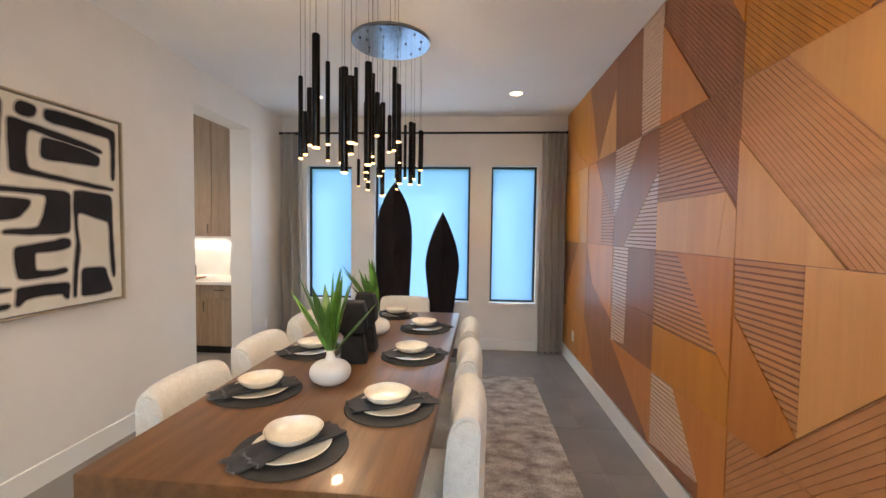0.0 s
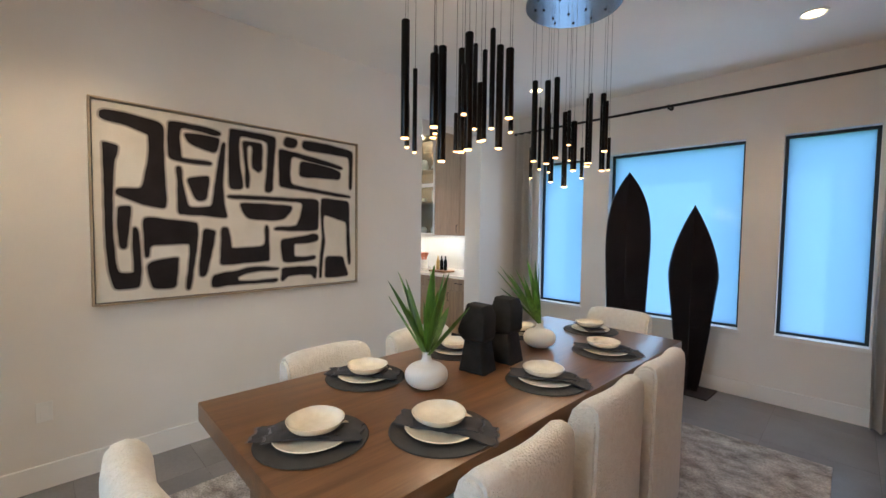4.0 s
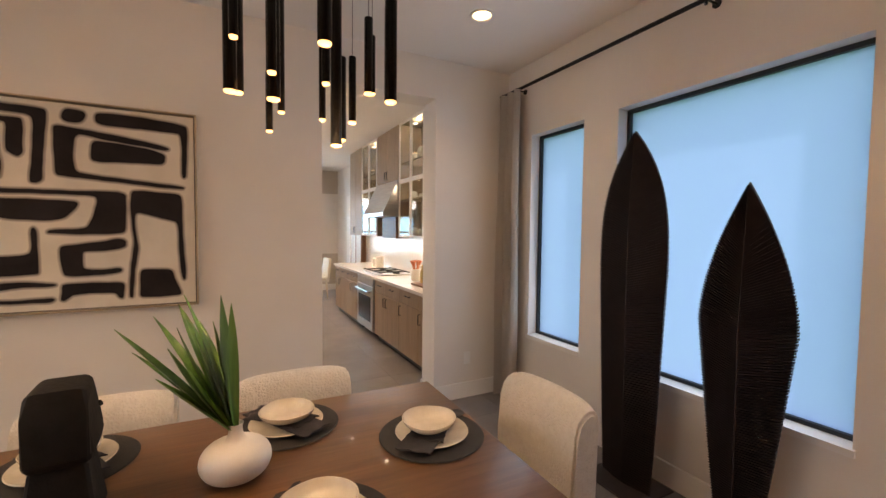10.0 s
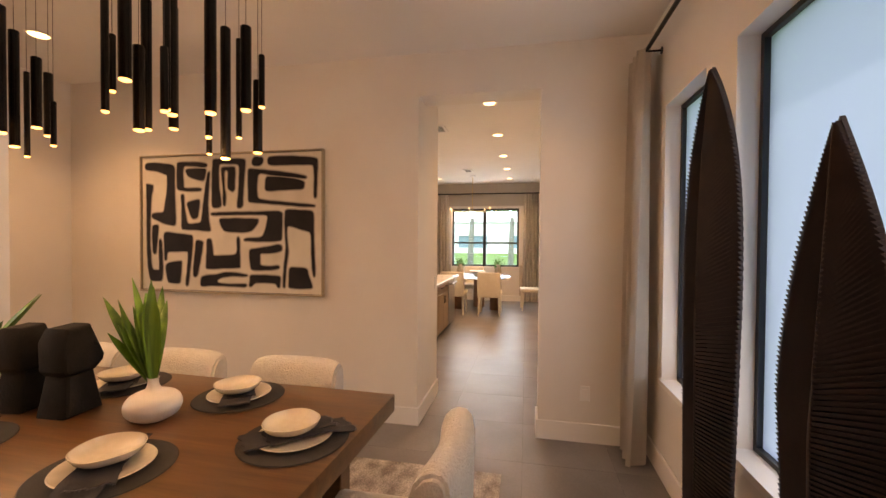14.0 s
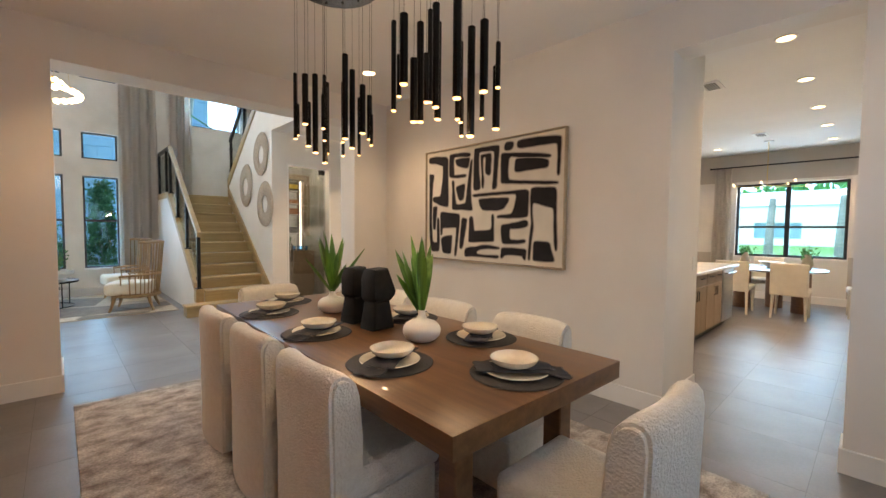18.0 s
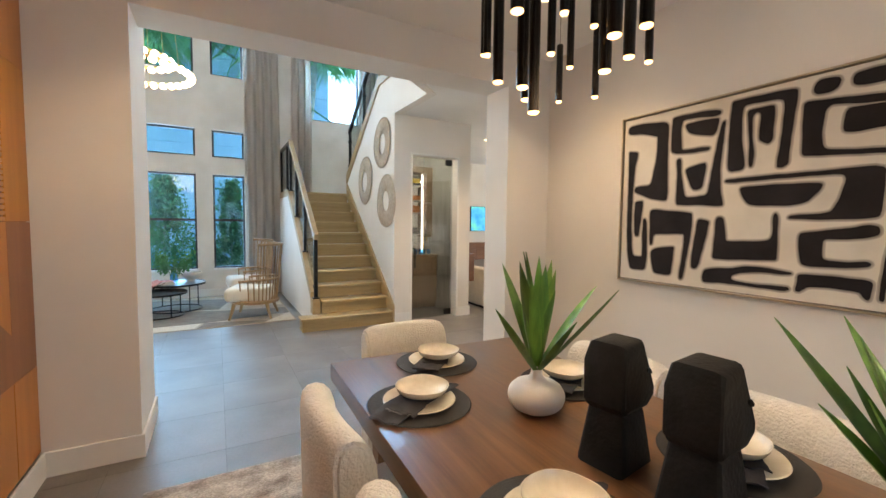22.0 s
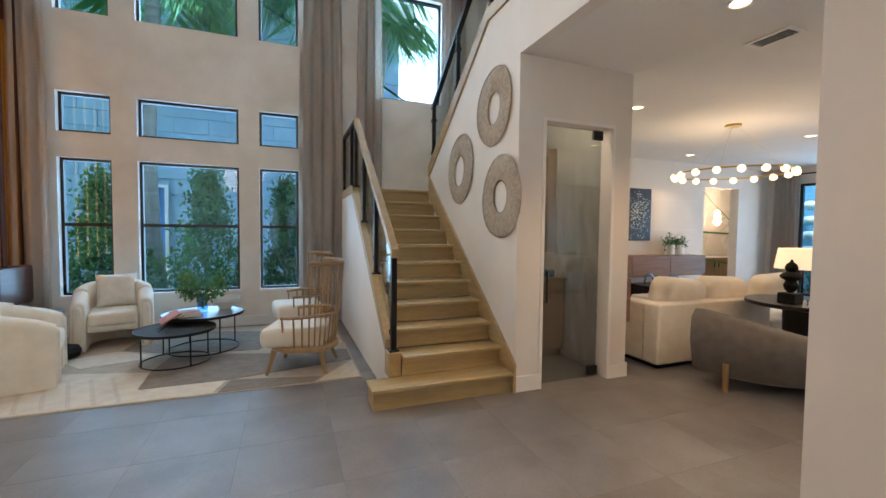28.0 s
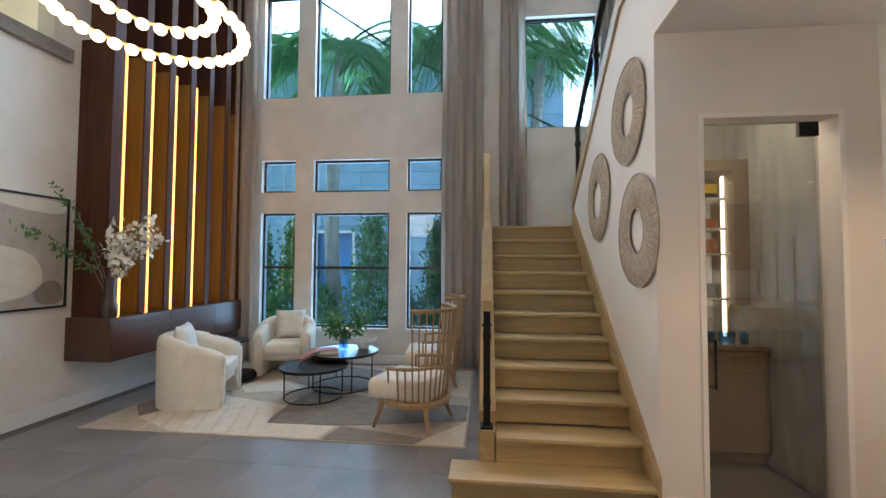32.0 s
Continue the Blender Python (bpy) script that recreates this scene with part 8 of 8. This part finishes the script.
def far_house():
    h = thing("far_house", "pale house across the lawn beyond the kitchen", "house", at=(-60, 4, -0.12))
    part("wall", wall_with_holes(bmesh.new(), "x", 0, 0.3, -22, 22, 0, 4.6, [(-9.5, -5.2, 0.8, 2.6), (-2.0, 2.4, 0.8, 2.6), (5.5, 9, 0.8, 2.6)]), M["trim"], h, "", 0)
    for a, b, c, d in ((-9.5, -5.2, 0.8, 2.6), (-2.0, 2.4, 0.8, 2.6), (5.5, 9, 0.8, 2.6)):
        part("window", box(bmesh.new(), 0.08, a, c, 0.12, b, d), M["farpane"], h, "dull blue glazing", 0)
    part("roof", prism(bmesh.new(), [(-1.0, 4.6), (5.0, 6.6), (11, 4.6)], lambda u, v, w: Vector((u - 10.5, -22.6 + 45.2 * w, v)), 1.0), M["trim"], h, "pale roof", 0)


far_house()


def hedge():
    rng = random.Random(31)
    spots = []
    for _ in range(9000):
        spots.append(Vector((rng.uniform(-84, -76), rng.uniform(-40, 50), abs(rng.gauss(3.0, 3.2)))))
    tagged(solid("far_trees", leafy(bmesh.new(), spots, 1.3, rng, 0.8), M["palm"], "green trees far beyond the lawn", "trees", kind="stuff", angle=0))
    spots = [Vector((rng.uniform(-13.2, -12.6), rng.uniform(-7, 0), rng.uniform(-0.1, 0.7))) for _ in range(2500)]
    solid("hedge", leafy(bmesh.new(), spots, 0.10, rng), M["shrub"], "low green hedge outside the garden door", "hedge", angle=0)


hedge()
solid("garden_wall", soft_box(-13.9, -9, -0.12, -13.7, 1.0, 3.3, 0.01, 1), M["bluewall"], "blue garden wall outside the family room", "wall")
for k in range(12):
    o = solid("wall_shell", lathe(bmesh.new(), [(0.02, 0.09), (0.10, 0.07), (0.20, 0.0), (0.19, 0.0), (0.02, 0.06)], 20), M["white"], "white shell ornament on the blue garden wall", "wall decor", "shells on the garden wall")
    o.matrix_world = pose(-13.7, -6.3 + 0.55 * (k % 3), 1.05 + 0.42 * (k // 3), 0, 90, 0) @ Matrix.Diagonal((0.6, 1, 1, 1))

# ---- panelled wall: wooden squares cut into triangles, some of them ribbed ----
CELL, Y0, Z0 = 0.804, 1.16, 0.647
PAT = {
    (0, 1): [("l", (.66, 1), (0, 1), (0, .31)), ("r45", (1, 1), (.66, 1), (0, .31), (0, 0), (.3, 0), (1, .68)), ("l", (1, .68), (.3, 0), (1, 0))],
    (1, 1): [("s45", (.68, 1), (0, 1), (0, .28)), ("r0", (1, 1), (.68, 1), (.1, .39), (1, .39)), ("l", (1, .39), (.1, .39), (.17, 0), (1, 0)), ("l", (0, .28), (0, 0), (.17, 0), (.1, .39))],
    (2, 1): [("r0", (1, 1), (.35, 1), (1, .3)), ("d", (.35, 1), (0, 1), (0, .64), (.7, 0), (1, 0), (1, .3)), ("r0", (0, .64), (.7, 0), (0, 0))],
    (3, 1): [("d", (.7, 1), (0, 1), (0, .3), (.45, .72)), ("r0", (.45, .72), (0, .3), (0, 0), (.43, 0)), ("m", (1, 1), (.7, 1), (.45, .72), (.43, 0), (1, 0))],
    (4, 1): [("l", (.5, 1), (0, 1), (0, 0), (.3, 0)), ("y", (1, 1), (.5, 1), (.3, 0), (1, 0))],
    (0, 2): [("d", (1, 1), (.75, 1), (1, .72)), ("y45", (.75, 1), (0, 1), (0, .2), (.28, 0), (1, 0), (1, .72)), ("r0", (0, .2), (0, 0), (.28, 0))],
    (1, 2): [("s45", (1, .80), (.9, 1), (.42, 1), (0, .32), (0, 0), (.32, 0)), ("y", (.42, 1), (0, 1), (0, .32)), ("m", (1, .80), (.32, 0), (1, 0))],
    (2, 2): [("r0", (.4, 1), (0, 1), (0, 0), (.36, 0)), ("d", (1, 1), (.4, 1), (.36, 0), (1, 0))],
    (3, 2): [("l", (.6, 0), (.05, .68), (0, 0)), ("d", (1, 1), (0, 1), (0, .0), (.05, .68), (.6, 0)), ("m", (1, 1), (.6, 0), (1, 0))],
    (4, 2): [("y", (1, 1), (0, 1), (0, 0), (.6, .3)), ("m", (1, 1), (.6, .3), (0, 0), (1, 0))],
}
PAT2 = {
    (0, 0): [("l", (.5, 1), (0, 1), (0, .67), (.5, .2)), ("r0", (1, 1), (.5, 1), (.5, .2), (.98, .68)), ("m", (.98, .68), (.5, .2), (.7, 0), (1, 0)), ("r-43", (.5, .2), (0, .67), (0, 0), (.7, 0))],
    (1, 0): [("r0", (1, 1), (.66, 1), (.12, .4), (1, .4)), ("m", (.66, 1), (0, 1), (0, .28), (.12, .4)), ("y", (1, .4), (.12, .4), (0, .28), (0, 0), (1, 0))],
    (2, 0): [("r0", (1, 1), (.58, 1), (.63, .05), (1, 0)), ("d", (.58, 1), (0, 1), (0, .45), (.6, .45)), ("d", (.6, .45), (0, .45), (0, 0), (1, 0), (.63, .05))],
    (3, 0): [("m", (1, 1), (0, 1), (0, .2), (.7, .5)), ("d", (1, 1), (.7, .5), (0, .2), (0, 0), (1, 0))],
    (4, 0): [("d", (1, 1), (.4, 1), (1, .3)), ("m", (.4, 1), (0, 1), (0, 0), (1, 0), (1, .3))],
    (-1, 0): [("m", (1, 1), (0, 1), (0, .3)), ("d", (1, 1), (0, .3), (0, 0), (1, 0))],
    (-1, 1): [("d", (1, 1), (0, 1), (.4, 0), (1, 0)), ("r0", (0, 1), (0, 0), (.4, 0))],
    (-1, 2): [("y", (1, 1), (0, 1), (0, .5), (1, 0)), ("m", (0, .5), (0, 0), (1, 0))],
}
PAT3 = {
    (0, -1): [("r-43", (1, 1), (.40, 1), (1, .42)), ("m", (.40, 1), (0, 1), (0, .38), (1, .38), (1, .42))],
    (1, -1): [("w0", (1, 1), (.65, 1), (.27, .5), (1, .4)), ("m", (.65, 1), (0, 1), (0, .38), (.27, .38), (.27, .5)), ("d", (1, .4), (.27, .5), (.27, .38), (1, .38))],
    (2, -1): [("m", (1, 1), (0, 1), (0, .38)), ("d", (1, 1), (0, .38), (1, .38))],
    (3, -1): [("d", (1, 1), (0, 1), (0, .38), (.5, .38)), ("m", (1, 1), (.5, .38), (1, .38))],
    (4, -1): [("m", (1, 1), (0, 1), (0, .38), (1, .38))],
    (-1, -1): [("m", (1, 1), (0, 1), (0, .38), (1, .38))],
}


def clip(pts, f):
    """The part of a convex outline where f(u, v) >= 0."""
    out = []
    for (a, b) in zip(pts, pts[1:] + pts[:1]):
        fa, fb = f(*a), f(*b)
        if fa >= 0:
            out.append(a)
        if fa * fb < 0:
            k = fa / (fa - fb)
            out.append((a[0] + (b[0] - a[0]) * k, a[1] + (b[1] - a[1]) * k))
    return out


def shrink(pts, d):
    return grown(pts, -d)


def panel_wall():
    w = thing("wood_panel_wall", "geometric wall of amber and brown wooden panels, some ribbed", "wall panel", at=(1.235, 0, 0))
    part("backing", box(bmesh.new(), -0.012, 0.06, 0.146, -0.001, 5.369, CEIL - 0.001), M["panelback"], w, "dark backing board", 0)
    rng = random.Random(6)
    lim = lambda p: [(min(max(a, 0.061), 5.366), min(b, CEIL - 0.002)) for a, b in p]
    for pat in (PAT, PAT2, PAT3):
        for (i, j), pieces in pat.items():
            for kind, *pts in pieces:
                cell = [(Y0 + (i + u) * CELL, Z0 + (j + v) * CELL) for u, v in pts]
                cell = lim(cell)
                area = abs(sum(a[0] * b[1] - b[0] * a[1] for a, b in zip(cell, cell[1:] + cell[:1]))) / 2
                if area < 0.002:
                    continue
                cell = shrink(cell, 0.0022)
                if len(kind) == 1:
                    bm = bmesh.new()
                    dep = 0.012 + rng.choice((0.0, 0.0015, 0.003))
                    prism(bm, cell, lambda u, v, q: Vector((-0.0125 - q, u, v)), dep)
                    part("panel", bm, PANEL[kind], w, "", 0)
                    continue
                bm = bmesh.new()
                prism(bm, cell, lambda u, v, q: Vector((-0.0125 - q, u, v)), 0.006)
                # Flat ribs in column 2 take the paler tone that holds the glare.
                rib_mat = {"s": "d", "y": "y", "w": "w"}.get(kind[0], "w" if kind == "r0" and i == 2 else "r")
                part("panel_bed", bm, M["panelback"] if kind[1:] == "0" else PANEL[rib_mat], w, "", 0)
                ang = radians(float(kind[1:]))
                nu, nv = math.sin(ang) * -1, math.cos(ang)
                ds = [a * nu + b * nv for a, b in cell]
                ribs = bmesh.new()
                pitch = 0.028 if kind[1:] != "45" else 0.021
                d = math.floor(min(ds) / pitch) * pitch
                while d < max(ds):
                    lo, hi = d, d + pitch * {"0": 0.68, "45": 0.87}.get(kind[1:], 0.80)
                    strip = clip(clip(cell, lambda a, b: a * nu + b * nv - lo), lambda a, b: hi - (a * nu + b * nv))
                    if len(strip) >= 3:
                        prism(ribs, strip, lambda u, v, q: Vector((-0.0186 - q, u, v)), {"0": 0.007, "45": 0.0022}.get(kind[1:], 0.004))
                    d += pitch
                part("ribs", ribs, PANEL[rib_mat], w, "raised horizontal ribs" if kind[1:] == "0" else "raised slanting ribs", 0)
    # the narrow strips at both ends
    for (a, b) in ((0.062, Y0 - CELL), (Y0 + 5 * CELL, 5.366)):
        for j in range(-1, 3):
            z0, z1 = max(0.15, Z0 + j * CELL) + 0.002, min(CEIL - 0.003, Z0 + (j + 1) * CELL) - 0.002
            part("panel", box(bmesh.new(), -0.026, a + 0.002, z0, -0.0125, b - 0.002, z1), PANEL[("m", "d", "y", "m")[j + 1]], w, "", 0)


panel_wall()

# ---- floor: 61 cm grey porcelain tiles ----
def tiled_floor():
    fl = setting("floor", box(box(bmesh.new(), -12.7, -7.5, -0.12, 1.40, 5.6, -0.0009), 1.401, -6.3, -0.12, 3.7, -0.35, -0.0009), M["grout"])
    P, G = 0.61, 0.0010
    me = mesh_of("tile", soft_box(-P / 2 + G, -P / 2 + G, -0.012, P / 2 - G, P / 2 - G, 0.0, 0.0006, 1), M["tile"], 30)
    rest = bmesh.new()
    near = 0
    for i in range(-12, 16):
        for j in range(-20, 4):
            x, y = -4.59 + P * (i + 0.5), 3.87 + P * (j + 0.5)
            if not (-11.4 < x < 3.6 and -8.1 < y < 5.5) or (x > 1.35 and y > -0.5):
                continue
            if near < 300 and -4.6 < x < 3.2 and -6.0 < y < 5.5:
                part("tile", me, None, fl).matrix_basis = pose(x, y, 0)
                near += 1
            else:
                box(rest, x - P / 2 + G, y - P / 2 + G, -0.012, x + P / 2 - G, y + P / 2 - G, 0.0)
    tagged(part("far_tile", rest, M["tile"], fl, "", 0), kind="stuff")


tiled_floor()
